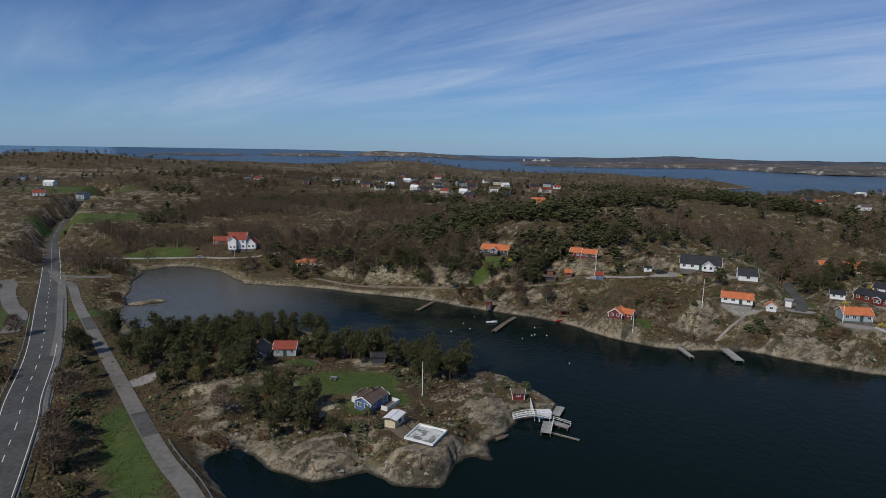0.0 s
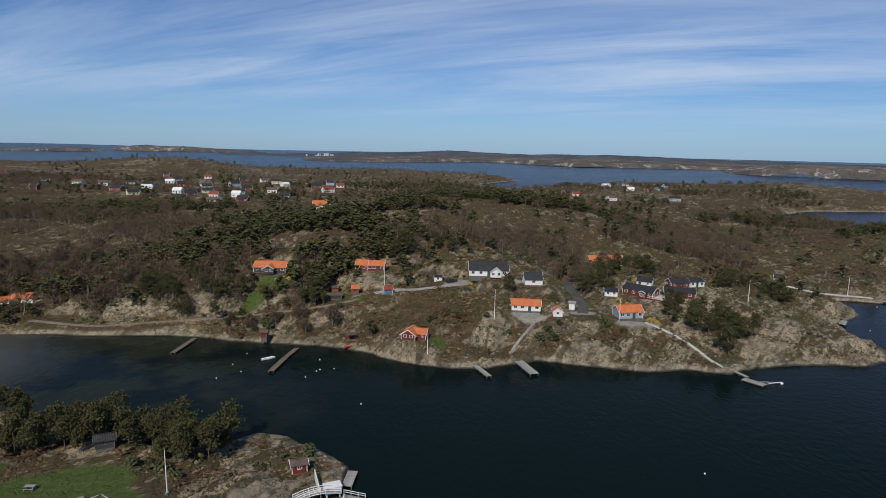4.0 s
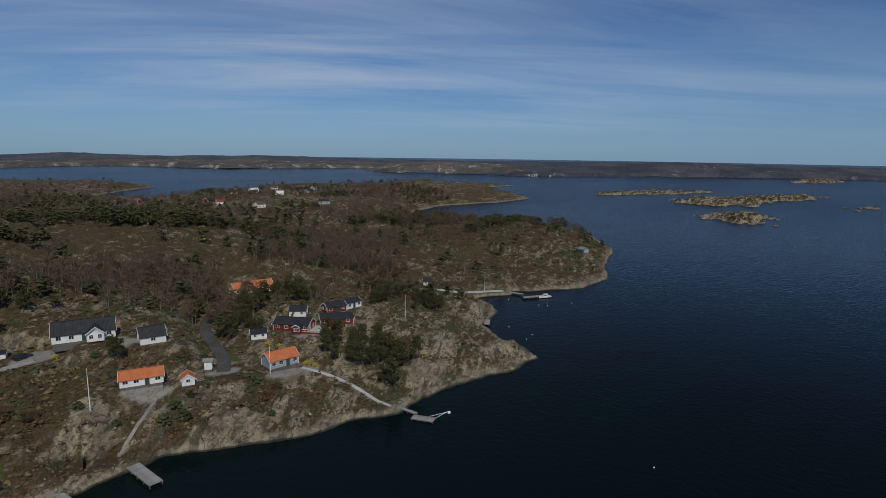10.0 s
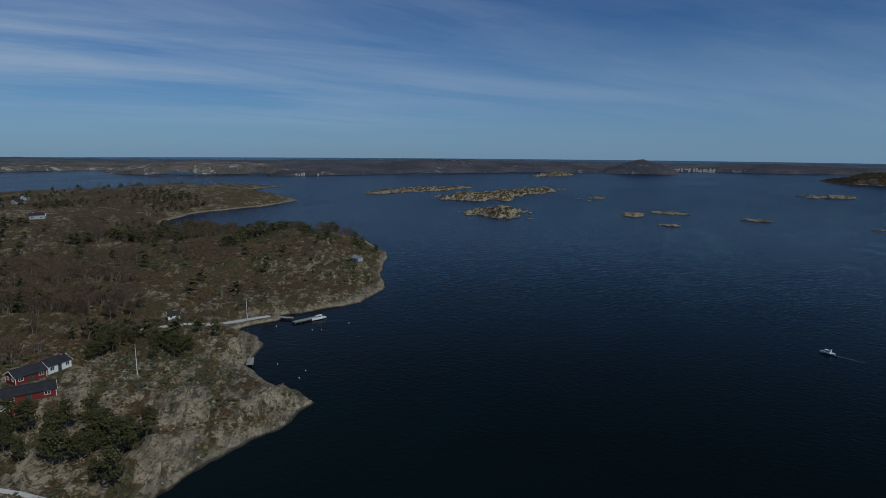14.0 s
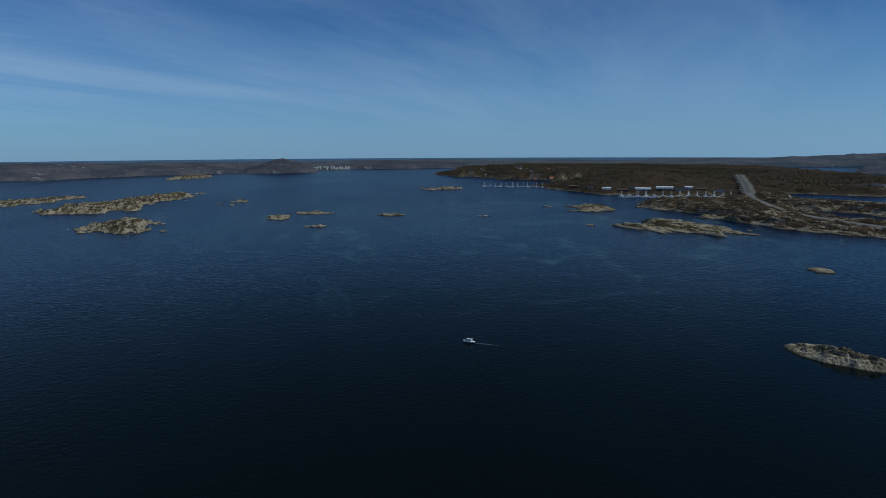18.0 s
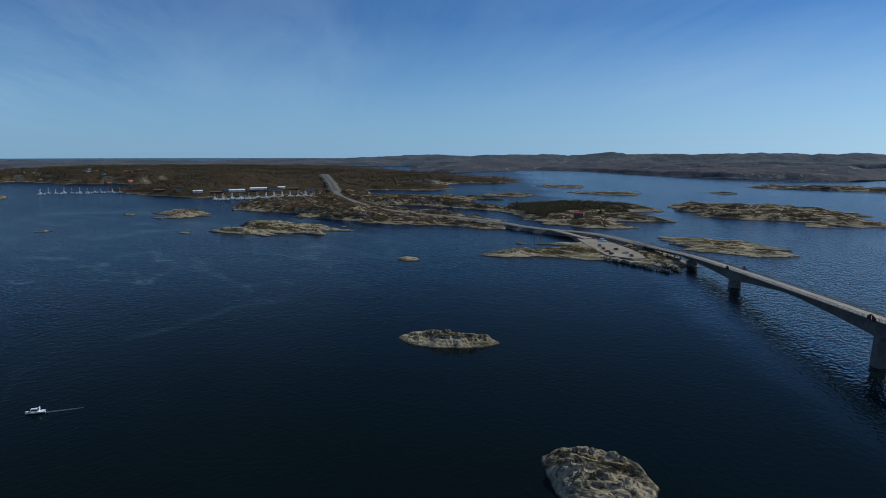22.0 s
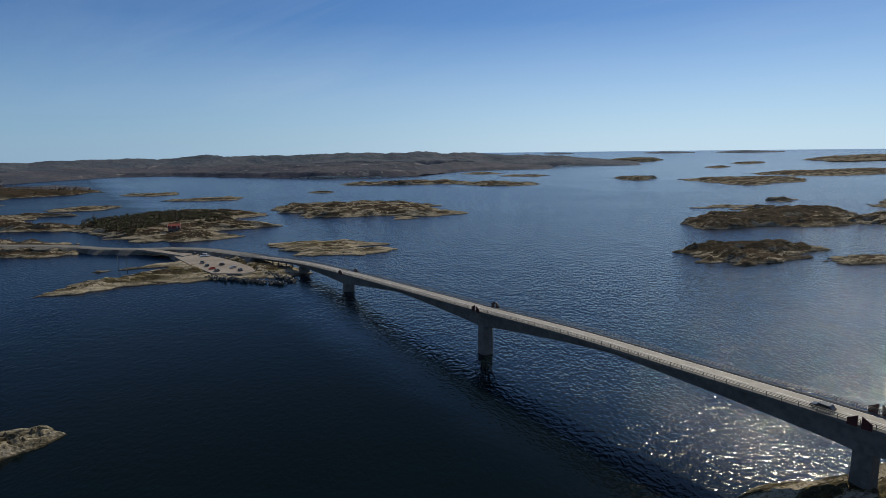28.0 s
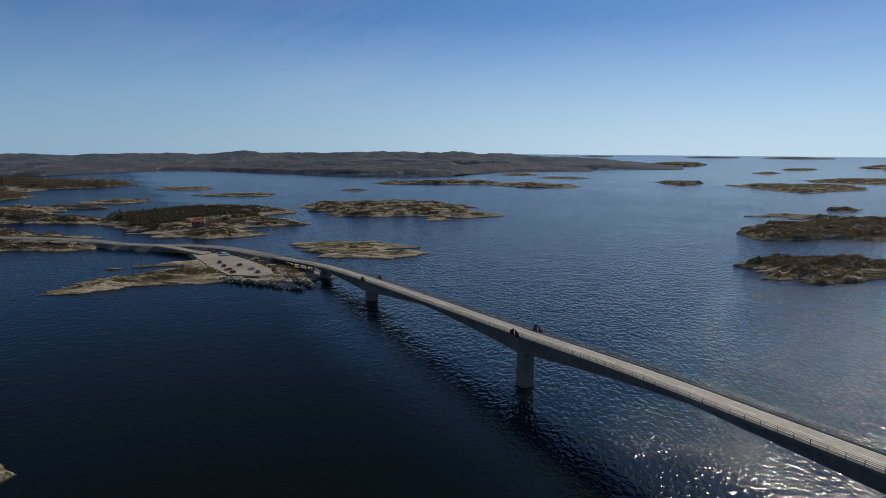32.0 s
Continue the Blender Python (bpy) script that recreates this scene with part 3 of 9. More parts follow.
def inside_distance(poly, x, y):
    """Distance to the outline, positive on the land side."""
    best, inside = np.full(x.shape, 1e9), np.zeros(x.shape, bool)
    for (x0, y0), (x1, y1) in zip(poly, np.roll(poly, -1, axis=0)):
        dx, dy = x1 - x0, y1 - y0
        t = np.clip(((x - x0) * dx + (y - y0) * dy) / (dx * dx + dy * dy + 1e-9), 0, 1)
        best = np.minimum(best, (x - x0 - t * dx) ** 2 + (y - y0 - t * dy) ** 2)
        if y0 != y1:
            inside ^= ((y0 > y) != (y1 > y)) & (x < (x1 - x0) * (y - y0) / (y1 - y0) + x0)
    return np.where(inside, 1.0, -1.0) * np.sqrt(best)


def line_distance(line, x, y):
    """Distance to an open line of (x, y, z), and the line's height there."""
    best, z = np.full(x.shape, 1e9), np.zeros(x.shape)
    for (x0, y0, z0), (x1, y1, z1) in zip(line, line[1:]):
        dx, dy = x1 - x0, y1 - y0
        t = np.clip(((x - x0) * dx + (y - y0) * dy) / (dx * dx + dy * dy + 1e-9), 0, 1)
        d = (x - x0 - t * dx) ** 2 + (y - y0 - t * dy) ** 2
        z = np.where(d < best, z0 + (z1 - z0) * t, z)
        best = np.minimum(best, d)
    return np.sqrt(best), z


def curve_through(points, step):
    """A smooth line through points (Catmull-Rom), resampled."""
    p = [Vector(q) for q in points]
    p = [p[0] * 2 - p[1]] + p + [p[-1] * 2 - p[-2]]
    out = []
    for a, b, c, d in zip(p, p[1:], p[2:], p[3:]):
        n = max(1, int((c - b).length / step))
        for k in range(n):
            t = k / n
            out.append(0.5 * (2 * b + (c - a) * t + (2 * a - 5 * b + 4 * c - d) * t * t + (3 * b - a - 3 * c + d) * t ** 3))
    return out + [p[-2].copy()]


# mainland outline: the lagoon and the south shore eastwards, then the north side, the far west and the small headland
SHORE_SOUTH = [(-190, 235), (-166, 223), (-147, 204), (-130, 205), (-104, 204), (-83, 202), (-68, 198), (-61, 193), (-45, 186), (-30, 181), (-16, 177),
               (-6, 170), (1, 163), (10, 157), (19, 153), (28, 152), (36, 153), (45, 154), (55, 149), (64, 146), (73, 142), (84, 141), (92, 138), (105, 138),
               (116, 139), (131, 137), (146, 135), (159, 136), (165, 147), (163, 153), (167, 162), (174, 174), (194, 183), (201, 191), (203, 203), (201, 214),
               (209, 213), (223, 205), (232, 195), (243, 191), (260, 181), (292, 186), (317, 204), (336, 212), (372, 230), (384, 238), (425, 278), (445, 306)]
SHORE_NORTH = [(452, 340), (430, 385), (400, 430), (398, 480), (441, 512), (510, 543), (561, 540), (612, 532), (651, 540), (700, 548), (715, 570), (740, 640),
               (710, 700), (853, 760), (960, 770), (880, 800), (682, 900), (613, 975), (500, 980), (436, 930), (350, 860), (286, 836), (230, 930), (290, 1010),
               (360, 1080), (325, 1200), (200, 1280), (60, 1330), (-200, 1450), (-500, 1600), (-1000, 1750), (-1500, 1950), (-3000, 2300), (-3000, -500),
               (-500, -420), (-200, -200), (-70, -80), (-40, -20), (-44, 12), (-66, 36), (-79, 51), (-88, 62)]
SHORE_HEADLAND = [(-80, 70), (-77, 68), (-70, 64), (-60, 62), (-52, 66), (-46, 64), (-41, 63), (-37, 63), (-36, 72), (-33, 75), (-28, 74), (-30, 82), (-26, 87),
                  (-24, 93), (-15, 97), (-14, 104), (-20, 112), (-27, 119), (-34, 122), (-39, 119), (-55, 127), (-85, 138), (-112, 142), (-134, 138),
                  (-148, 132), (-166, 150), (-186, 179), (-196, 198), (-207, 220), (-201, 231)]
MAIN = np.array(SHORE_SOUTH + SHORE_NORTH + SHORE_HEADLAND, float)

# x, y, height, reach in x and y
HILLS = [(-10, 235, 13, 70, 45), (-60, 330, 12, 150, 110), (90, 320, 18, 110, 80), (60, 450, 9, 150, 90), (340, 275, 8, 60, 50), (55, 195, 4, 50, 30),
         (-70, 100, 1.5, 40, 30), (200, 620, 9, 240, 160), (-350, 600, 15, 260, 200), (640, 690, 14, 110, 110), (150, 1150, 8, 160, 120),
         (-900, 1150, 6, 500, 380), (-360, 1250, 5, 300, 260), (-520, 250, 14, 180, 200), (820, 770, 6, 60, 30), (-720, 760, 34, 210, 170), (-290, 1130, 20, 150, 110), (-560, 980, 10, 120, 90)]
# flat places: x, y, radius, height
PADS = []
# how far the slopes rise or sink towards each flat place
SHAPING = []
# whale-backed rock humps on the headland and the shore: x, y, half length, half width, turn, height
HUMPS = [(-97, 88, 8, 5, 136, 0.5), (-62, 66.5, 8, 5.5, 20, 2.6), (-42, 67, 7, 5, -15, 2.0), (-89, 78, 10, 6.5, 40, 1.6), (-78, 90, 5, 3, 20, 0.9), (-66, 84, 7, 4, 10, 1.4), (-92, 130, 8, 5, 15, 1.5), (-65, 113, 5, 3, 0, 1.0), (-30, 92, 9, 6, 60, 1.6),
         (35, 169, 5, 3.5, 20, 1.8), (60, 153, 8, 4, -10, 1.6), (118, 147, 14, 6, -8, 2.2), (150, 146, 12, 5, 10, 1.8), (136, 160, 12, 6, 25, 2.2), (-60, 205, 12, 7, -20, 2.5), (-85, 212, 10, 7, -20, 2.5),
         (75, 150, 6, 4, -10, 1.5), (185, 190, 8, 6, 40, 1.8)]
# roads and paths of the mainland: width, line of (x, y, z)
ROAD_MAIN = [(-60, -30, 4.0), (-95, 22, 3.6), (-124, 62, 3.2), (-136, 77, 3.1), (-158, 106, 3.0), (-194, 148, 3.0), (-237, 198, 3.4), (-296, 265, 4.2), (-345, 329, 5.5),
             (-356, 352, 6.0), (-396, 431, 8.0), (-419, 479, 9.5)]
ROAD_CYCLE = [(-50, -20, 3.6), (-92, 26, 3.2), (-113, 51, 3.0), (-124, 68, 3.0), (-161, 116, 3.0), (-189, 149, 3.0), (-216, 180, 3.2)]
ROAD_SIDE = [(-52, 22, 2.6), (-76, 48, 2.6), (-91, 61, 2.6), (-117, 86, 2.7), (-150, 118, 2.8), (-183, 150, 2.9), (-208, 176, 3.1), (-216, 180, 3.2), (-231, 192, 3.3)]
LANES = [(8.0, ROAD_MAIN), (3.4, ROAD_CYCLE), (4.2, ROAD_SIDE)]


class Land:
    def __init__(self, poly, top, reach, rock=1.2, jag=1.6, seed=0, bays=0.0, grain=5.5):
        self.bays, self.grain, self.cap, self.shelf, self.lane, self.way, self.spits, self.bench = bays, grain, None, 0.0, None, (0.82, 0.57), 2.6, False
        self.poly, self.top, self.reach, self.rock, self.jag, self.seed = np.array(poly, float), top, reach, rock, jag, seed

    def across(self, x, y):
        """Coordinates along and across the grain of the rock."""
        c, s = self.way
        return x * c + y * s, y * c - x * s

    def shore(self, x, y):
        d = inside_distance(self.poly, x, y)
        n = fbm(x, y, 11.0, 4, self.seed + 5, 0.6) + 0
        if self.bays:
            n = n + 0.2 * self.bays / self.jag * fbm(x, y, self.bays, 3, self.seed + 6)
        if self.shelf:
            # tongues of rock along the grain
            u, v = self.across(x, y)
            n = n + self.spits * self.shelf / self.jag * fbm(u * 0.22, v, 9.0 + 1.2 * self.shelf, 4, self.seed + 8, 0.62)
            n = n + 0.42 * self.bays / self.jag * fbm(x, y, 5 + 0.42 * self.bays, 5, self.seed + 9, 0.68)
        return d + self.jag * n * np.clip(1.2 - np.abs(d) / (30 + 2 * self.shelf), 0.2, 1)

    def sheets(self, x, y):
        u, v = self.across(x, y)
        return 1 - 2.6 * np.abs(fbm(u * 0.24, v, self.grain, 4, self.seed + 31, 0.6))

    def raw(self, x, y, d):
        top = self.top(x, y) if callable(self.top) else self.top
        up = top * (1 - np.exp(-np.maximum(d, 0) / self.reach))
        if self.bench:
            up = up * (0.5 + 0.5 * smooth(2, 13 + 5 * fbm(x, y, 30, 2, self.seed + 14), d))
        if self.shelf:
            up = 0.35 * up + 0.65 * top * smooth(0.25 * self.reach, 2.3 * self.reach, d)
            ridge = fbm(*(w * f for w, f in zip(self.across(x, y), (0.2, 1.0))), 4.0 + 1.3 * self.reach, 4, self.seed + 15, 0.55)
            up = up + 0.32 * np.minimum(top, 9.0) * ridge * smooth(0, self.reach, d)
        # smooth whale-backed rock with steps along one grain direction
        u, v = self.across(x, y)
        knolls = np.abs(fbm(u * 0.55, v, 16, 3, self.seed + 11)) * 2 - 0.45
        small = fbm(u * 0.6, v, min(4.5, self.grain), 3, self.seed + 21)
        slabs = self.sheets(x, y)
        k = np.clip(d / (max(5.0, 0.9 * self.reach) if self.shelf else 5.0), 0.0, 1)
        up = up + self.rock * k * (1.5 * knolls + 0.55 * small + 0.6 * slabs * np.clip(self.grain / 5.5, 0.7, 1.6)) + 0.35 * np.clip(d, 0, 1.5)
        g = np.clip(self.grain / 4.0, 0.75, 4.0)
        up = up + self.rock * k * (0.20 + 0.06 * g) * (blocks(x, y, 5.0 * g, 1.7 * g, self.seed + 60) + 0.6 * blocks(x, y, 2.2 * g, 1.0 * g, self.seed + 61))
        # ledges where the sheets of rock break off
        tall = 0.75 + 0.25 * self.rock
        q = up / tall + 0.8 * fbm(u * 0.5, v, 9, 2, self.seed + 41)
        up = up + 0.75 * tall * (smooth(0.55, 0.95, q - np.floor(q)) - (q - np.floor(q))) * k
        up = np.maximum(up, 0.10 + 0.3 * np.clip(d, 0, 2))
        if self.cap:
            up = np.where(inside_distance(np.array(self.cap, float), x, y) > -1.5, np.minimum(up, 1.7), up)
        if self.lane:
            ld, lz = line_distance(self.lane, x, y)
            up = up + (lz - 0.25 - up) * (1 - smooth(4.5, 13, ld))
        return np.where(d > 0, up, np.maximum(d * 0.45, -4.0))


class Mainland(Land):
    def raw(self, x, y, d):
        z = super().raw(x, y, d)
        if SHAPING:
            num, den = np.zeros(x.shape), np.full(x.shape, 0.25)
            for sx, sy, s, reach in SHAPING:
                w = np.exp(-((x - sx) ** 2 + (y - sy) ** 2) / (reach * reach))
                num, den = num + w * s, den + w
            z = np.where(d > 0, np.maximum(z + num / den * smooth(0, 6, d), 0.1 + 0.25 * np.clip(d, 0, 3)), z)
        for hx, hy, ha, hb, turn, h in HUMPS:
            c, s = math.cos(radians(turn)), math.sin(radians(turn))
            e = (((x - hx) * c + (y - hy) * s) / ha) ** 2 + ((-(x - hx) * s + (y - hy) * c) / hb) ** 2
            z = z + np.where(d > 0, h * np.sqrt(np.clip(1 - e, 0, 1)) * smooth(0, 2.0, d), 0)
        for px, py, r, pz in PADS:
            w = 1 - smooth(r, r + 3.5, np.hypot(x - px, y - py))
            z = np.where(d > 1.0, z + (pz - z) * w, z)
        for width, line in LANES:
            near = (x > min(q[0] for q in line) - 30) & (x < max(q[0] for q in line) + 30) & (y > min(q[1] for q in line) - 30) & (y < max(q[1] for q in line) + 30)
            if near.any():
                ld, lz = line_distance(line, x[near], y[near])
                w = 1 - smooth(width / 2 + 0.8, width / 2 + 7, ld)
                z[near] = z[near] + (lz - 0.12 - z[near]) * w
        return z


def main_top(x, y):
    a = 7.5 - 4.0 * smooth(120, 190, x) * (1 - smooth(250, 300, x)) - 4.0 * (1 - smooth(150, 190, y)) * (x < 0)
    for hx, hy, h, rx, ry in HILLS:
        a = a + h * np.exp(-(((x - hx) / rx) ** 2 + ((y - hy) / ry) ** 2))
    return np.maximum(a, 2.6)


MAINLAND = Mainland(MAIN, main_top, 26.0, 1.25, 2.0, 3, 0.0, 4.0)
MAINLAND.bench = True


def ground_at(x, y, land=None):
    ax, ay = np.array([float(x)]), np.array([float(y)])
    land = land or MAINLAND
    return float(land.raw(ax, ay, land.shore(ax, ay))[0])


def sheet(name, xs, ys, z, keep, material, colours=None):
    """A grid of heights as one mesh; keep: which corners may carry faces."""
    nx, ny = len(xs), len(ys)
    gx, gy = np.meshgrid(xs, ys)
    co = np.stack([gx, gy, z], -1).reshape(-1, 3)
    idx = np.arange(nx * ny).reshape(ny, nx)
    quads = np.stack([idx[:-1, :-1], idx[:-1, 1:], idx[1:, 1:], idx[1:, :-1]], -1).reshape(-1, 4)
    quads = quads[keep.ravel()[quads].any(1)]
    used = np.unique(quads)
    remap = np.zeros(nx * ny, np.int64)
    remap[used] = np.arange(len(used))
    ob = mesh_from(name, co[used], remap[quads], material)
    if colours is not None:
        at = ob.data.attributes.new("zones", "FLOAT_COLOR", "POINT")
        at.data.foreach_set("color", colours.reshape(-1, 4)[used].astype(np.float32).ravel())
    return ob


def mesh_from(name, co, quads, material, smooth_shade=True):
    me = bpy.data.meshes.new(name)
    co, quads = np.asarray(co, np.float32), np.asarray(quads, np.int32)
    k = quads.shape[1]
    me.vertices.add(len(co))
    me.vertices.foreach_set("co", co.ravel())
    me.loops.add(quads.size)
    me.loops.foreach_set("vertex_index", quads.ravel())
    me.polygons.add(len(quads))
    me.polygons.foreach_set("loop_start", np.arange(0, quads.size, k, dtype=np.int32))
    me.polygons.foreach_set("loop_total", np.full(len(quads), k, np.int32))
    me.polygons.foreach_set("use_smooth", np.full(len(quads), smooth_shade))
    me.update(calc_edges=True)
    me.materials.append(material)
    return new(name, me)


def steps(*spans):
    """Grid lines: spans of (start, end, step)."""
    out = [np.arange(a, b, s) for a, b, s in spans]
    return np.unique(np.round(np.concatenate(out + [[spans[-1][1]]]), 3))


# ---- the plan of houses, kept early because the ground is levelled under them: see the table further down ----


def home(name, label, at, rot, size, wall_h, roof_h, wall, roof, **more):
    return dict(name=name, label=label, at=at, rot=rot, size=size, wall_h=wall_h, roof_h=roof_h, wall=wall, roof=roof, **more)


HOUSES = [
    home("house", "long white wooden house with a black tiled roof", (42.5, 201.5, 16.6), -14, (14.4, 7.0), 2.7, 2.6, M_WHITE, M_BLACKROOF, wins=(5, 4), pediment=(2.6, 4.0), trim=M_TRIM, base=0.5),
    home("garage", "white garage with a black roof beside the long house", (55.8, 190.0, 15.6), -10, (6.2, 5.2), 2.3, 2.0, M_WHITE, M_BLACKROOF, wins=(1, 1), trim=M_TRIM),
    home("shed", "small white shed with a dark flat roof by the drive", (24.5, 207.0, 13.4), -20, (2.8, 2.3), 2.1, 0.25, M_WHITE, M_BLACKROOF, wins=(1, 0), trim=M_TRIM),
    home("cottage", "white cottage with a bright orange tiled roof", (47.8, 174.2, 10.8), -17, (9.4, 4.8), 2.1, 1.4, M_WHITE, M_ORANGE, wins=(4, 2), trim=M_TRIM, chimney=(0.8, 0.5)),
    home("shed", "small white shed with an orange tiled roof", (56.0, 166.6, 10.4), 72, (3.0, 2.8), 2.0, 1.0, M_WHITE, M_ORANGE, wins=(0, 0), gable_win=True, trim=M_TRIM),
    home("shed", "narrow pale shed beside the lane end", (63.7, 172.5, 10.6), -30, (2.0, 1.8), 2.5, 0.3, M_WHITE, M_GREYWOOD, wins=(0, 0)),
    home("cottage", "pale cottage with orange roof over a basement floor", (81.6, 167.6, 8.2), -2, (8.4, 5.2), 3.0, 1.7, M_GREYWALL, M_ORANGE, wins=(4, 2), trim=M_TRIM, base=0.8),
    home("shed", "white shed with a dark shallow roof", (84.4, 185.2, 11.4), -22, (4.4, 3.4), 2.1, 0.8, M_WHITE, M_BLACKROOF, wins=(2, 1), trim=M_TRIM),
    home("house", "falu red house with a black roof and white trim", (100.6, 192.0, 9.3), -55, (12.0, 6.0), 2.5, 1.5, M_REDWALL, M_BLACKROOF, wins=(4, 3), gable_win=True, trim=M_TRIM, pediment=(3.0, 2.4), chimney=(-1, 0.5)),
    home("cabin", "white cabin with a black roof behind the red house", (107.8, 201.4, 10.6), -40, (5.6, 4.6), 2.3, 1.2, M_WHITE, M_BLACKROOF, wins=(2, 1), trim=M_TRIM),
    home("cabin", "dark red cabin with a dark low roof", (116.0, 190.4, 8.8), -30, (11.0, 5.5), 2.2, 1.2, M_REDWALL, M_BLACKROOF, wins=(3, 2), gable_win=True, trim=M_TRIM, chimney=(2, 0.3)),
    home("house", "red house with a dark roof and white gable boards", (121.0, 199.4, 10.2), -6, (7.4, 5.0), 2.2, 1.3, M_REDWALL, M_BLACKROOF, wins=(3, 2), gable_win=True, trim=M_TRIM),
    home("house", "white annex with large windows and a dark roof", (128.4, 199.8, 10.2), 4, (6.6, 5.0), 2.4, 1.1, M_WHITE, M_BLACKROOF, wins=(3, 2), trim=M_TRIM, chimney=(2.4, 0)),
    home("house", "long pale house with an orange roof among bare trees", (113.0, 246.0, 10.0), -6, (16.0, 6.0), 2.5, 2.0, M_YELLOWWALL, M_ORANGE, wins=(7, 5), trim=M_TRIM, chimney=(3, 0.4)),
    home("house", "dark brown house with orange roof and white gable", (-37.3, 220.8, 15.9), -14, (12.0, 6.2), 2.3, 1.7, M_DARKWALL, M_ORANGE, wins=(5, 3), trim=M_TRIM, pediment=(0.4, 3.6), chimney=(-1.5, 0.6), base=0.4),
    home("house", "red house with an orange roof and white window surrounds", (-3.4, 215.6, 17.0), -17, (4.3, 4.8), 2.3, 1.5, M_REDWALL, M_ORANGE, wins=(2, 1), trim=M_TRIM),
    home("house", "low red wing with orange roof and white glazed front", (1.9, 214.0, 17.0), -17, (6.2, 4.6), 2.2, 1.4, M_REDWALL, M_ORANGE, wins=(4, 2), trim=M_TRIM, chimney=(-1, 0.3)),
    home("shed", "small red shed with an orange roof on the slope", (-7.0, 204.8, 10.6), 0, (2.5, 2.1), 2.0, 0.9, M_BROWNWALL, M_ORANGE, wins=(1, 0)),
    home("shed", "small blue shed with a faded red roof", (4.6, 200.8, 11.0), 5, (2.8, 2.5), 1.9, 0.9, M_BLUEWALL, M_REDROOF, wins=(1, 0), trim=M_TRIM),
    home("shed", "long low dark wood shed", (-14.8, 203.2, 9.2), -4, (5.6, 2.2), 1.5, 0.4, M_DARKWALL, M_BROWNROOF, wins=(0, 0)),
    home("shed", "tiny dark red shed at the shore path", (-37.3, 182.8, 2.6), -15, (1.9, 1.5), 1.8, 0.4, M_REDWALL, M_BROWNROOF, wins=(0, 0)),
    home("shed", "tiny brown shed with a flat roof", (-13.8, 209.0, 10.2), -20, (2.2, 1.7), 1.8, 0.3, M_BROWNWALL, M_BROWNROOF, wins=(0, 0)),
    home("cottage", "red cottage with orange roof and white windows at the shore", (7.2, 163.4, 6.3), 63, (5.0, 4.3), 2.0, 1.4, M_REDWALL, M_ORANGE, wins=(2, 2), gable_win=True, trim=M_TRIM, base=0.3),
    home("cottage", "red cottage wing with an orange roof", (10.4, 163.0, 6.3), -27, (3.8, 3.4), 2.0, 1.1, M_REDWALL, M_ORANGE, wins=(2, 1), trim=M_TRIM),
    home("cottage", "blue wooden cottage with a brown tiled roof on a lawn", (-56.9, 87.8, 3.2), 69, (6.4, 4.3), 2.3, 1.05, M_BLUEWALL, M_BROWNROOF, wins=(2, 2), gable_win=True, trim=M_TRIM, chimney=(0.6, 0.2)),
    home("cottage", "low grey-blue annex with a brown roof", (-60.0, 89.6, 3.2), 69, (3.4, 2.6), 2.0, 0.5, M_WHITE, M_BROWNROOF, wins=(0, 0)),
    home("hut", "cream beach hut with a white sheet roof", (-49.3, 78.2, 4.0), 75, (3.9, 2.6), 2.1, 0.25, M_YELLOWWALL, M_WHITEROOF, wins=(1, 0)),
    home("cottage", "white cottage with a red tiled roof among pines", (-88.3, 113.6, 4.2), 11, (5.8, 4.2), 2.3, 1.4, M_GREYWALL, M_REDROOF, wins=(3, 1), trim=M_TRIM),
    home("cottage", "dark cottage with a grey roof and white window frames", (-94.6, 109.6, 4.2), 97, (7.2, 5.0), 2.3, 1.6, M_DARKWALL, M_BLACKROOF, wins=(2, 2), gable_win=True, trim=M_TRIM, chimney=(1, 0.3)),
    home("shed", "dark shed half hidden under the pines", (-62.0, 113.2, 4.0), 11, (3.4, 2.5), 1.9, 0.7, M_DARKWALL, M_BLACKROOF, wins=(1, 0)),
    home("hut", "small red boathouse with a brown roof near the point", (-24.2, 100.6, 2.1), 9, (2.8, 2.2), 1.9, 0.5, M_REDWALL, M_BROWNROOF, wins=(1, 0), trim=M_TRIM),
    home("villa", "tall white villa with a red tiled roof and a gabled bay", (-173.3, 250.5, 7.6), 14, (9.0, 7.6), 5.2, 3.0, M_WHITE, M_REDROOF, wins=(3, 2), storeys=2, trim=M_TRIM, pediment=(-1.8, 3.6), chimney=(1.0, 0.2), gable_win=True),
    home("house", "white villa wing with a red roof", (-166.6, 252.0, 7.6), 104, (6.4, 4.4), 3.0, 2.2, M_WHITE, M_REDROOF, wins=(2, 1), trim=M_TRIM, gable_win=True),
    home("house", "low annex with a red roof beside the villa", (-186.0, 258.0, 7.8), 15, (9.0, 5.0), 2.6, 1.8, M_BROWNWALL, M_REDROOF, wins=(3, 1), trim=M_TRIM),
    home("hut", "small white hut with orange roof by the lagoon", (-133.7, 233.6, 3.0), 14, (3.2, 2.7), 2.0, 1.0, M_WHITE, M_ORANGE, wins=(1, 0), trim=M_TRIM),
    home("cottage", "white cottage with orange roof above the lagoon shore", (-128.6, 235.2, 3.0), 14, (6.0, 4.2), 2.3, 1.4, M_WHITE, M_ORANGE, wins=(2, 1), gable_win=True, trim=M_TRIM),
    home("hut", "little white hut with a black roof on the meadow", (194.3, 228.0, 3.6), -38, (4.2, 3.2), 2.1, 1.1, M_WHITE, M_BLACKROOF, wins=(2, 1), trim=M_TRIM),
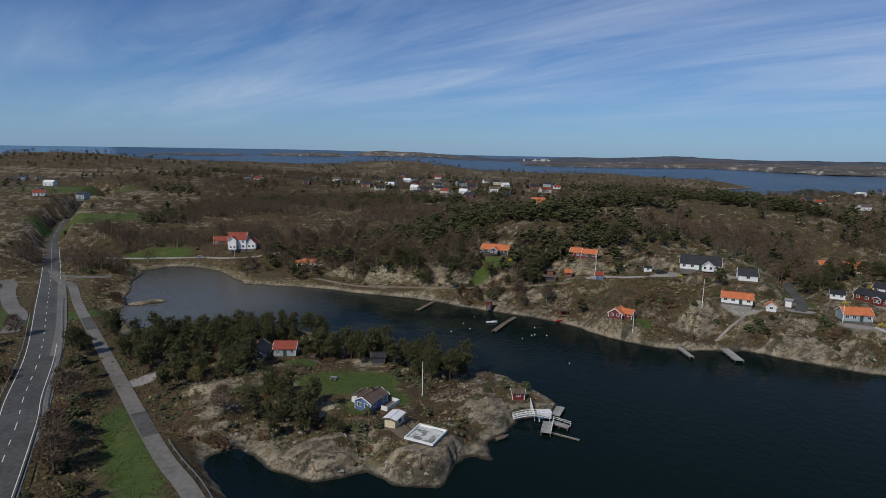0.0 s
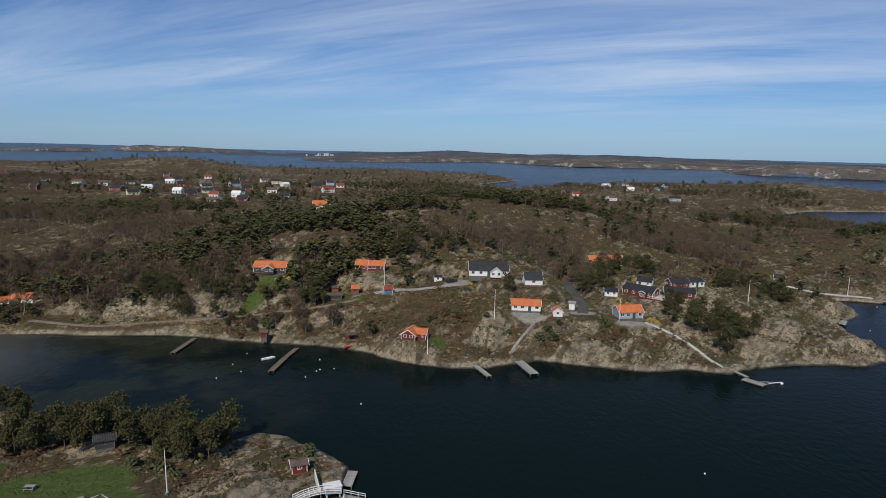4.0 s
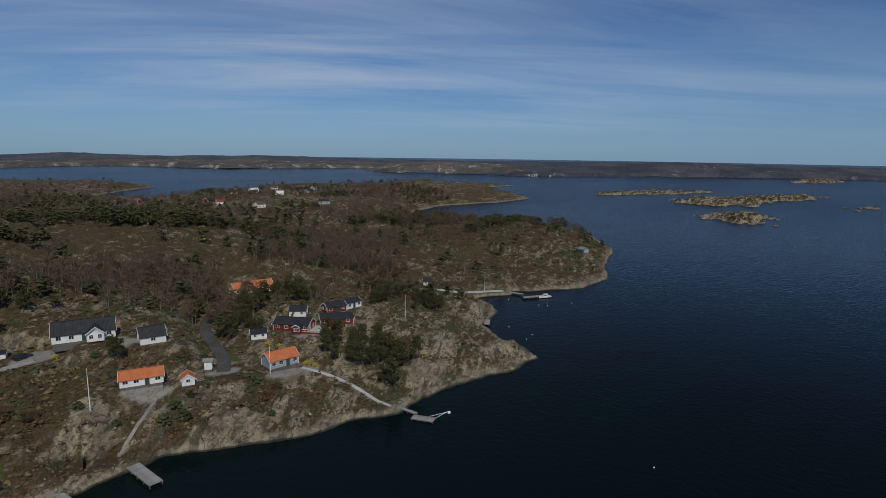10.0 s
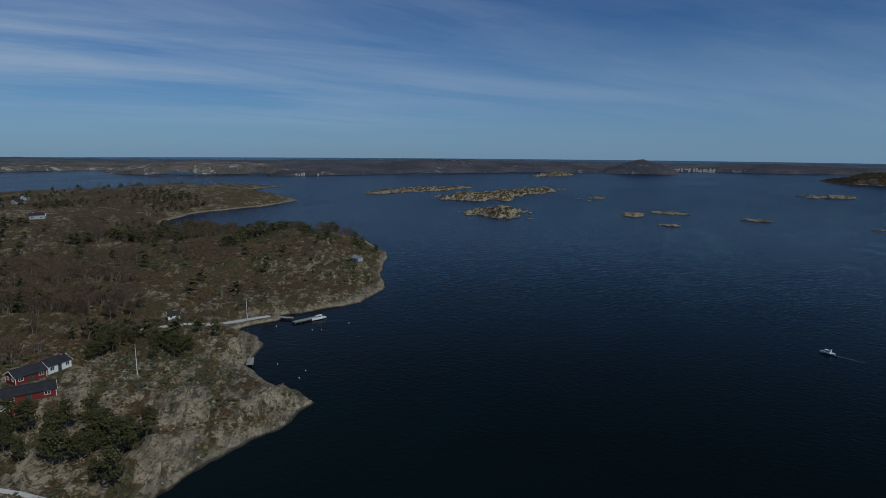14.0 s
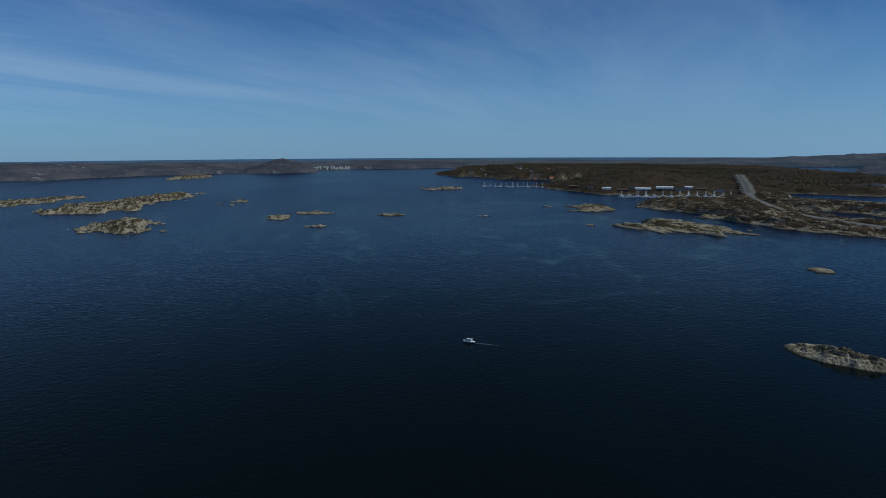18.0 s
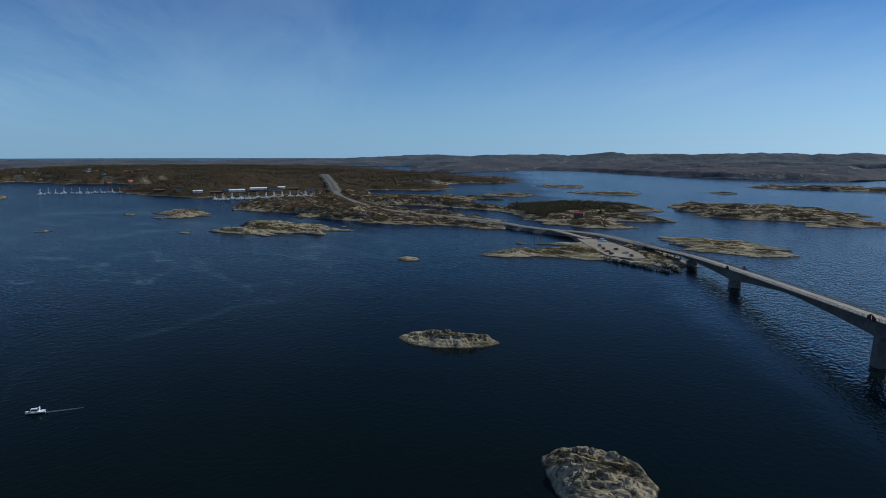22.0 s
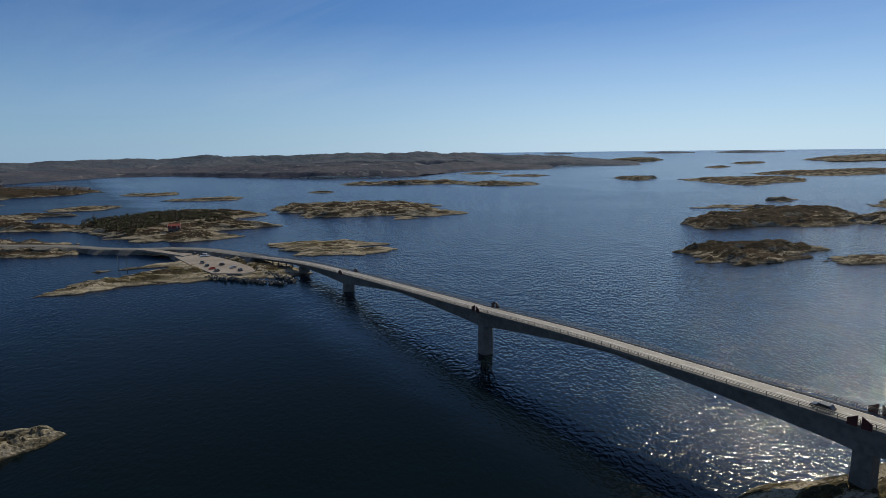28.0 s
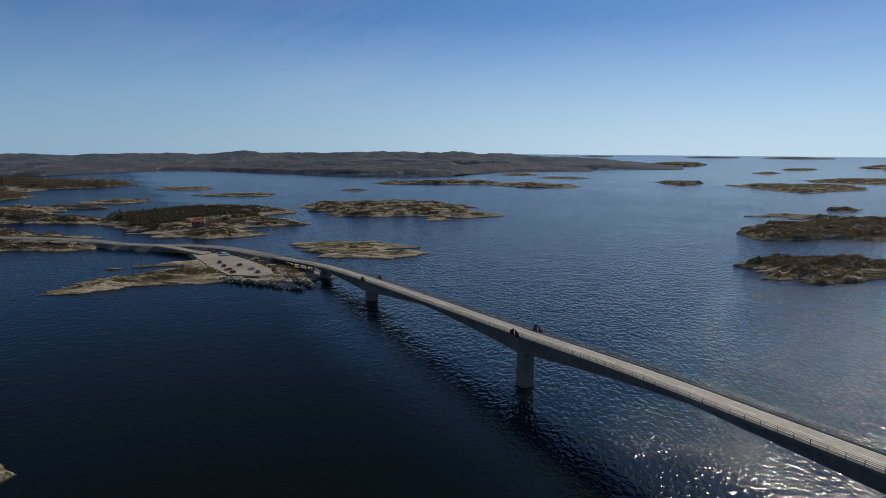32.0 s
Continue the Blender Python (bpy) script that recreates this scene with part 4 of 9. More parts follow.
    home("cabin", "grey weathered cabin on the bare east hill", (307.5, 213.0, 9.0), 70, (5.5, 4.0), 2.0, 1.1, M_GREYWALL, M_GREYWOOD, wins=(2, 1)),
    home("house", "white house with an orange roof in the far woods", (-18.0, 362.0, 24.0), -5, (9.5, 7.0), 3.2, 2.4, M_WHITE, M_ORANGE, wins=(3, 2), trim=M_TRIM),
]
# the far village and the houses on the northern point: x, y, ground, turn, length
VILLAGE = [(-351, 617, 20.5, -10, 11), (-330, 600, 20.5, -20, 12), (-313, 615, 20.5, 15, 10), (-256, 558, 20.5, -20, 9), (-248, 630, 20.5, -20, 12), (-165, 507, 20.5, 30, 11), (-134, 521, 20.5, -20, 10), (-121, 500, 20.5, 30, 13), (-121, 579, 20.5, 5, 11), (-99, 480, 20.5, -10, 9), (-84, 516, 20.5, 5, 10), (-74, 451, 20.5, -20, 11), (-59, 527, 20.5, 5, 10), (-46, 476, 20.5, -10, 11), (-168, 644, 20.5, 5, 11), (-188, 546, 20.5, -20, 13), (-533, 495, 22, 5, 12), (-392, 362, 20, 30, 10), (-347, 352, 20, -10, 10), (-512, 463, 22, 15, 11), (-92, 438, 20.5, -20, 13), (-118, 455, 20.5, 5, 9), (354, 717, 14, 5, 13), (371, 683, 14, 70, 11), (430, 700, 14, 30, 10), (350, 553, 12, 15, 12), (274, 552, 12, 30, 11), (250, 605, 13, 15, 12), (392, 735, 14, -10, 10)]
MORE_VILLAGE = [(-530, 512), (-460, 448), (-406, 378), (-427, 785), (-378, 773), (-292, 669), (-282, 736), (-218, 605), (-198, 626), (-170, 566), (-198, 764), (-168, 677), (-145, 729), (-100, 606), (-100, 684),
                (-78, 670), (-63, 643), (-52, 607), (-21, 584), (-6, 627), (2, 593), (-172, 588), (-148, 601), (-125, 600), (-112, 527), (-83, 486), (-84, 560), (-45, 440), (-11, 533)]
NORTH_POINT = [(333, 734), (342, 696), (267, 534), (321, 705), (361, 666), (374, 647), (407, 674), (254, 588), (334, 530), (201, 644)]
VILLAGE += [(vx, vy, 20.5, (37 * k) % 70 - 30, 9 + (k * 3) % 5) for k, (vx, vy) in enumerate(MORE_VILLAGE)]
VILLAGE += [(vx, vy, 13.0, (53 * k) % 70 - 30, 10 + (k * 3) % 5) for k, (vx, vy) in enumerate(NORTH_POINT)]
VILLAGE_LOOKS = [(M_GREYWALL, M_BLACKROOF), (M_WHITE, M_REDROOF), (M_GREYWALL, M_BLACKROOF), (M_REDWALL, M_BLACKROOF), (M_WHITE, M_BROWNROOF), (M_YELLOWWALL, M_BLACKROOF), (M_WHITE, M_WHITEROOF), (M_BROWNWALL, M_BLACKROOF)]
for k, (vx, vy, vz, vr, vl) in enumerate(VILLAGE):
    vw, vq = VILLAGE_LOOKS[k % len(VILLAGE_LOOKS)]
    tint = ("grey", "white", "grey", "red", "white", "cream", "white", "brown")[k % 8]
    top = ("black", "red", "black", "black", "brown", "black", "pale", "black")[k % 8]
    HOUSES.append(home("house", f"{tint} wooden house with {top} roof in the far village", (vx, vy, vz), vr, (0.76 * vl, 0.5 * vl), 2.6 + 0.7 * (k % 3 == 0), 1.8, vw, vq, wins=(3, 2) if k < 29 else (2, 1), trim=M_TRIM, group="village houses"))
EXTRA_PADS = [(-41.9, 74.1, 5.5, 4.2), (-47, 76, 4, 3.9), (205, 214, 9, 2.0), (192, 220, 14, 3.4), (-66, 100, 12, 3.6), (-52, 95, 6, 3.4), (30, 200, 7, 14.3), (66, 168, 5, 10.4), (48, 169, 4, 10.4),
              (33, 158, 5, 1.8), (35, 166.5, 2.5, 10.0), (12, 185, 4, 10.2), (-142, 218, 9, 1.6), (-110, 212, 8, 1.5)]
# width, line, material, label
PATHS = [
    (2.0, [(-118, 214, 2.2), (-95, 205, 2.0), (-75, 203, 3.0), (-52, 200, 4.6), (-36, 197, 6.4), (-19, 196, 8.4), (-8, 199, 9.4), (-2, 202.5, 10.5)], M_TRACK, "narrow brown dirt track along the shore"),
    (3.0, [(0, 203, 10.8), (8, 204, 11.6), (14, 200, 12.4), (24, 198.5, 13.6), (30, 199, 14.3)], M_GRAVEL, "narrow pale gravel drive across the rocks"),
    (3.4, [(84, 222, 9.0), (77, 206, 10.2), (73, 190, 10.6), (69.5, 176, 10.5), (66, 169, 10.4)], M_ASPHALT, "asphalt lane running down between the cottages"),
    (1.1, [(86, 163.5, 7.9), (90, 158, 6.6), (93, 150, 5.0), (95.5, 142, 2.2), (98, 139.5, 0.9)], M_PALE_CONC, "pale stepped concrete path down to the jetty"),
    (2.6, [(163, 232, 5.2), (180, 226, 3.9), (192, 219, 3.5), (199, 212, 2.3), (208, 208.5, 1.6), (220, 202, 1.5)], M_PALE_CONC, "sandy track along the meadow to the beach"),
    (0.9, [(51, 171.5, 10.3), (48, 167, 8.0), (43, 163, 5.5), (39, 160, 2.6), (38, 158.5, 1.9)], M_STONE, "weathered plank steps down to the wharf"),
    (3.0, [(-260, 236, 3.6), (-232, 232, 3.0), (-205, 238, 3.2), (-190, 241, 3.6), (-175, 240, 4.2), (-160, 244, 5.0), (-150, 252, 6.0)], M_GRAVEL, "pale gravel road round the lagoon"),
    (5.0, [(-180, 118, 3.0), (-192, 134, 3.0), (-206, 145, 3.0), (-222, 160, 3.0), (-237, 175, 3.1), (-250, 168, 3.2), (-246, 146, 3.2)], M_PAVE, "pale side road curving off the main road"),
    (3.6, [(-237, 198, 3.4), (-226, 190, 3.3), (-212, 190, 3.2), (-204, 194, 3.1)], M_PAVE, "short paved junction"),
]
# ovals: x, y, half lengths, turn
LAWNS = [(-66, 99, 13, 8, 10), (-55, 92, 6, 6, 0), (-60, 86, 5, 4, 0), (-97, 60, 4.6, 27, 43), (14, 162, 4, 2.2, -25), (-36, 211, 8, 3, -12), (-42, 206, 6, 4, 40), (-215, 240, 20, 9, 20), (-8, 200, 4, 2, 0), (186, 222, 12, 5, -30),
         (-178, 136, 26, 6, 49), (-205, 120, 20, 24, 45), (72, 178, 1.8, 6, 10), (-82, 107, 5, 3, 0), (115, 238, 10, 3, -5), (-300, 300, 40, 20, 45), (-420, 420, 60, 25, 50)]
YARDS = [(31, 201, 6, 4.5, 10), (50, 195, 5, 2.4, -20), (66, 169, 5, 2.2, -10), (47.5, 170, 6.5, 2.0, -17), (81, 163, 7, 2.2, 0), (207, 209, 13, 2.4, -22), (-126, 231, 7, 2, 14), (100, 184, 5, 3, 0), (6, 201.5, 4, 2, 8),
         (88, 162, 3, 1.6, 10), (-117, 92, 5, 3, 45)]
HEATHS = [(-95, 88, 13, -0.3), (18, 182, 13, 1.0), (-130, 225, 30, 0.8), (-180, 236, 30, 0.9), (-95, 52, 30, 0.8), (28, 176, 16, 0.35), (18, 186, 12, 0.3), (70, 158, 10, 0.5), (-60, 210, 40, 0.5), (-160, 120, 60, 1.0), (-70, 80, 14, 0.2)]


for plan in HOUSES:
    PADS.append((plan["at"][0], plan["at"][1], 0.5 * math.hypot(plan["size"][0], plan["size"][1]) + 0.5, plan["at"][2]))
PADS += EXTRA_PADS
shifts = []
for px, py, r, pz in PADS:
    qx, qy = px + r * 0.6 * np.cos(np.arange(8) * 0.785), py + r * 0.6 * np.sin(np.arange(8) * 0.785)
    shifts.append((px, py, pz - float(np.mean(Land.raw(MAINLAND, qx, qy, MAINLAND.shore(qx, qy)))), r + 11))
for w, line, *_ in PATHS:
    for q in curve_through(line, 9.0):
        qx, qy = np.array([q.x]), np.array([q.y])
        shifts.append((q.x, q.y, q.z - float(Land.raw(MAINLAND, qx, qy, MAINLAND.shore(qx, qy))[0]), 10))
SHAPING += shifts
LANES += [(w, line) for w, line, *_ in PATHS]

# ---- mainland ----
gx = steps((-3000, -420, 60), (-420, -220, 6), (-220, 230, 0.85), (230, 460, 2.0), (460, 1000, 9))
gy = steps((-500, 20, 26), (20, 60, 4), (60, 240, 0.85), (240, 420, 2.2), (420, 700, 5), (700, 1100, 10), (1100, 2340, 40))
mx, my = np.meshgrid(gx, gy)
md = MAINLAND.shore(mx, my)
mz = MAINLAND.raw(mx, my, md)
zones = np.zeros((*mx.shape, 4))
zones[..., 3] = 1
for lx, ly, rx, ry, rot in LAWNS:
    c, s = math.cos(radians(rot)), math.sin(radians(rot))
    u, v = (mx - lx) * c + (my - ly) * s, -(mx - lx) * s + (my - ly) * c
    e = np.hypot(u / rx, v / ry) + 0.22 * fbm(mx, my, 7, 3, 40)
    zones[..., 0] = np.maximum(zones[..., 0], 1 - smooth(0.8, 1.05, e))
for lx, ly, rx, ry, rot in YARDS:
    c, s = math.cos(radians(rot)), math.sin(radians(rot))
    u, v = (mx - lx) * c + (my - ly) * s, -(mx - lx) * s + (my - ly) * c
    e = np.hypot(u / rx, v / ry) + 0.2 * fbm(mx, my, 5, 3, 41)
    zones[..., 1] = np.maximum(zones[..., 1], 1 - smooth(0.85, 1.02, e))
heath = 0.42 + 0.5 * fbm(mx, my, 60, 3, 50)
heath = heath + 0.10 * smooth(200, 260, my) + 0.5 * (1 - smooth(60, 160, my)) * (mx < -118)
for hx, hy, ha, hb, *_ in HUMPS:
    heath = heath - 1.3 * np.exp(-((mx - hx) ** 2 + (my - hy) ** 2) / (0.7 * ha * hb))
for hx, hy, r, a in HEATHS:
    heath = heath + a * np.exp(-((mx - hx) ** 2 + (my - hy) ** 2) / (r * r))
zones[..., 2] = np.clip(heath + 0.5 - 0.75 * MAINLAND.sheets(mx, my), -1.2, 1.4)
zones[..., 3] = 0.5 + 0.5 * MAINLAND.sheets(mx, my)
ground = sheet("ground", gx, gy, mz, md > -9, M_LAND, zones)
tagged(ground, "grey gneiss shore and hills under heath and dry grass", "ground", kind="structure")


# ---- islands ----
def island(poly, top, reach, cell, label, rock=1.0, jag=1.2, seed=0, heath=0.3, base=0.0, bays=0.0, cap=None, lane=None, material=None):
    land = Land(poly, top, reach, rock, jag, seed, bays, max(2.4 if cell < 0.6 else 5.5, 4 * cell))
    land.cap, land.lane, land.way = cap, lane, (0.956, 0.292)
    if bays:
        land.shelf, land.spits = 0.24 * bays, 2.6 if lane or cap else 4.8
    p = land.poly
    pad = 8 + cell * 2 + (2.2 * land.shelf if land.spits > 3 else 0)
    xs = np.arange(p[:, 0].min() - pad, p[:, 0].max() + pad, cell)
    ys = np.arange(p[:, 1].min() - pad, p[:, 1].max() + pad, cell)
    x, y = np.meshgrid(xs, ys)
    d = land.shore(x, y)
    col = np.zeros((*x.shape, 4))
    col[..., 2], col[..., 3] = heath + (0.25 if cell < 0.6 else 0.45) - (0.9 if cell < 0.6 else 1.25) * land.sheets(x, y), (0.41 if cell < 0.6 else 0.47) + 0.5 * land.sheets(x, y)
    col[..., 2] += 0.9 * smooth(0.15 * reach + 2, 0.9 * reach + 6, d) - 0.35
    ob = sheet("rocky_island", xs, ys, land.raw(x, y, d) + base, d > -min(6, pad * 0.6), material or M_SKERRY, col)
    if cell < 0.6:
        ob.data.polygons.foreach_set("use_smooth", np.zeros(len(ob.data.polygons), bool))
    tagged(ob, label, "island", "islands in the sound", "structure")
    return land


def oval(cx, cy, length, width, rot, seed, n=18):
    rnd = random.Random(seed)
    out = []
    for k in range(n):
        a = 2 * math.pi * k / n
        r = 1 + rnd.uniform(-0.34, 0.22)
        u, v = 0.5 * length * math.cos(a) * r, 0.5 * width * math.sin(a) * r
        c, s = math.cos(radians(rot)), math.sin(radians(rot))
        out.append((cx + u * c - v * s, cy + u * s + v * c))
    return out


island([(244, -120), (235, -117), (224, -120), (216, -127), (209, -135), (208, -142), (216, -145), (227, -142), (238, -136), (243, -129)], 1.2, 3, 0.4,
               "bare pale rock islet in the sound", 2.0, 2.4, 61, -0.25)
island([(151, -80), (145, -73), (138, -67), (129, -67), (124, -77), (124, -86), (129, -90), (136, -92), (145, -89), (150, -85)], 2.8, 3, 0.36,
              "bare rock skerry with yellow lichen", 2.2, 2.0, 62, -0.1)
island([(364, -237), (354, -236), (350, -245), (358, -250), (367, -247)], 0.9, 4, 0.7, "low dark skerry awash", 0.4, 1.2, 63, -0.3)
island([(-173, 162), (-169, 164), (-164, 169), (-163, 172), (-167, 171), (-171, 167), (-175, 164)], 0.9, 2.5, 0.4, "low rock and grass skerry in the lagoon", 0.4, 0.8, 74, 0.2)
LOT = [(332, -414), (299, -405), (264, -376), (246, -358), (238, -345), (244, -338), (262, -338), (287, -362), (311, -388)]
QUAY_LAND = island([(338, -280), (316, -290), (294, -312), (280, -322), (261, -329), (244, -332), (223, -335), (213, -334), (204, -350), (220, -364), (244, -390),
                    (280, -418), (318, -434), (345, -446), (356, -436), (348, -416), (322, -404), (304, -392), (318, -374), (346, -350), (350, -343), (322, -358),
                    (306, -366), (314, -340), (334, -300)], 2.6, 9, 1.0, "low rock islet with gravel car park under the bridge", 1.1, 1.4, 64, 0.1, 0.0, 12.0, LOT)
island([(276, -461), (253, -436), (223, -414), (194, -420), (174, -440), (198, -460), (234, -474), (268, -474)], 2.4, 12, 1.1, "low grassy rock island", 0.9, 1.5, 65, 0.1, 0.0, 26)
island([(587, -202), (556, -215), (531, -237), (511, -263), (498, -302), (521, -310), (560, -306), (594, -292), (600, -275), (582, -255), (588, -225)], 3.6, 12, 1.4,
       "long rock island with heath", 1.3, 2, 66, 0.05, 0.0, 30)
island([(717, -229), (688, -233), (700, -275), (741, -298), (772, -288), (775, -255)], 3.4, 12, 1.8, "small rock island", 1.1, 2, 67, 0.0, 0.0, 26)
WOODED = island([(514, -541), (474, -531), (437, -501), (410, -477), (377, -470), (351, -475), (340, -491), (324, -508), (341, -539), (323, -552), (317, -586), (350, -612), (372, -640),
                 (365, -690), (400, -705), (437, -705), (470, -700), (485, -680), (508, -655), (500, -613), (520, -580)], 4.2, 13, 1.4,
                "rock island with a dark pine wood", 1.4, 2.5, 68, 0.25, 0.0, 30, None, None, M_HEATHLAND)
island([(380, -755), (347, -728), (318, -666), (298, -650), (262, -647), (239, -653), (210, -660), (192, -645), (167, -663), (135, -699), (168, -730), (162, -790), (204, -805), (250, -815),
        (314, -815), (348, -800), (381, -785)], 4.8, 14, 1.5, "brown rock island in the sound", 1.6, 2.5, 69, 0.2, 0.0, 34, None, None, M_HEATHLAND)
island([(-39, -429), (-44, -402), (-62, -391), (-84, -395), (-112, -411), (-148, -443), (-143, -458), (-115, -466), (-80, -462), (-52, -448)], 8.5, 13, 1.3,
       "dark heath-covered island", 1.3, 2, 70, 1.2, 0.0, 30, None, None, M_HEATHLAND)
island([(-94, -587), (-107, -562), (-148, -568), (-185, -566), (-241, -593), (-300, -670), (-280, -715), (-220, -705), (-150, -645)], 8.5, 20, 2.0,
       "brown heath island", 1.5, 3, 71, 1.1, 0.0, 44, None, None, M_HEATHLAND)
island([(50, -112), (47, -119), (40, -125), (32, -128), (20, -130), (4, -137), (-20, -146), (-70, -180), (-140, -200), (-190, -150), (-150, -60), (-70, -40), (-10, -58),
                (22, -82), (40, -98)], 10.5, 13, 1.0, "brown rock shore under the bridge end", 1.3, 1.6, 72, 0.1)
# the road on from the bridge, over the causeway and the tongue of rock to the marina
CAUSEWAY = [(250, -379.5, 5.0), (298, -409, 4.4), (329, -418, 3.9), (356, -418, 3.4), (386, -421, 3.2), (412, -426, 3.8), (445, -424, 5.0), (490, -416, 6.0), (540, -412, 6.5), (600, -424, 6.5), (660, -452, 6.5),
            (710, -478, 6.2), (755, -502, 6.0), (800, -532, 6.0), (845, -564, 6.5), (892, -595, 9.0), (940, -628, 13), (1003, -668, 17), (1110, -740, 21)]


def tongue_top(x, y):
    return 4.6 + 3.5 * smooth(520, 620, x) + 1.5 * fbm(x, y, 60, 3, 76)


TONGUE = island([(404, -426), (410, -415), (433, -403), (458, -393), (482, -382), (503, -368), (526, -357), (556, -350), (587, -349), (628, -342), (680, -350), (727, -338), (763, -337), (778, -350),
                 (770, -375), (790, -420), (795, -470), (812, -505), (845, -545), (850, -590), (790, -575), (740, -575), (700, -590), (671, -600), (620, -600), (573, -585), (527, -575), (491, -560),
                 (510, -545), (545, -536), (586, -532), (623, -528), (656, -512), (690, -500), (676, -490), (640, -478), (600, -462), (560, -448), (530, -458), (500, -462), (455, -455), (428, -442)],
                tongue_top, 11, 1.7, "long tongue of grey rock and brown heath carrying the road", 1.5, 2.2, 73, 0.55, 0.0, 34, None, CAUSEWAY, M_HEATHLAND)
SHORE_MARINA = [(838, -572), (862, -562), (890, -540), (905, -500), (915, -460), (925, -420), (940, -385), (981, -357), (1070, -351), (1112, -345), (1180, -335), (1210, -400), (1280, -470), (1350, -515),
                (1345, -465), (1415, -417), (1452, -345), (1600, -328), (1625, -262), (1761, -237), (1900, -300), (2300, -420), (3000, -1000), (2700, -1800), (1900, -1500), (1100, -1200), (901, -1138),
                (840, -1107), (908, -968), (1031, -892), (982, -822), (930, -796), (939, -842), (868, -843), (793, -809), (806, -747), (856, -731), (869, -716), (884, -650), (842, -596)]
# x, y, height, reach in x and y
MARINA_HILLS = [(1075, -500, 15, 85, 95), (1150, -600, 14, 150, 100), (1000, -720, 9, 90, 60), (1560, -400, 13, 160, 90), (1700, -300, 8, 70, 50), (1450, -520, 12, 160, 90), (1050, -1020, 10, 120, 60),
                (860, -780, 5, 50, 40), (1900, -700, 10, 500, 260)]


def marina_top(x, y):
    a = 4.0 + 4 * fbm(x, y, 110, 4, 77)
    for hx, hy, h, rx, ry in MARINA_HILLS:
        a = a + h * np.exp(-(((x - hx) / rx) ** 2 + ((y - hy) / ry) ** 2)) * (1 + 0.35 * fbm(x, y, 70, 3, 78))
    return np.maximum(a, 2.0)


MARINA_LAND = island(SHORE_MARINA, marina_top, 16, 5.0, "brown hilly shore with a marina", 1.4, 4, 74, 1.7, 0.0, 50, None, CAUSEWAY, M_HEATHLAND)
for skerry, h, text in (
        ([(740, -600), (700, -612), (655, -640), (665, -668), (707, -660), (760, -640), (790, -612)], 3.2, "low rock ridge behind the tongue"),
        ([(872, 540), (868, 508), (922, 484), (999, 455), (1087, 447), (1100, 470), (1033, 520), (942, 545)], 4.0, "long pale bare rock island"),
        ([(814, 405), (797, 368), (818, 326), (838, 302), (942, 299), (977, 275), (1120, 279), (1110, 320), (1090, 345), (1041, 350), (975, 366), (909, 405)], 5.5, "pale rock island with yellowish grass"),
        ([(660, 286), (634, 258), (624, 236), (624, 218), (634, 207), (700, 229), (725, 250), (720, 272), (700, 287)], 5.5, "pale rock island with a grassy top"),
        ([(925, 205), (870, 186), (880, 178), (945, 172), (970, 195)], 3.0, "small pale skerry"),
        ([(713, 110), (705, 100), (722, 92), (742, 97), (738, 108)], 2.6, "small pale skerry"),
        ([(753, 86), (749, 67), (760, 52), (774, 68), (770, 82)], 1.8, "small low skerry"),
        ([(1643, 480), (1651, 430), (1780, 375), (1900, 420), (1850, 470)], 7.0, "far pale bare island")):
    far_off = math.hypot(skerry[0][0], skerry[0][1])
    island(skerry, 0.75 * h, 8 + far_off / 250, 0.8 + far_off / 900, text, 0.16 + 0.035 * h, 2.0, 300 + int(far_off), 0.05, 0.0, 16 + far_off / 60)
FAR_ISLES = [(636, 63, 33, 10, -88, 1.2), (721, -19, 38, 15, -95, 2), (688, -120, 22, 12, -104, 2.2), (776, -223, 15, 8, -110, 2), (1138, -151, 82, 45, -100, 7), (952, -892, 119, 65, -137, 6)]
FAR_ISLES_SOUTH = [
    (636, -756, 103, 55, -145, 5), (694, -1023, 88, 60, -150, 5), (543, -916, 100, 60, -154, 3.4), (403, -1055, 43, 34, -164, 4.5), (286, -1320, 262, 130, -172, 10),
    (82, -1283, 165, 110, -180, 8), (2, -1658, 127, 90, -183, 6), (119, -1850, 142, 100, -179, 5), (707, -604, 228, 85, -136, 6), (78, -1271, 108, 60, -181, 6)]
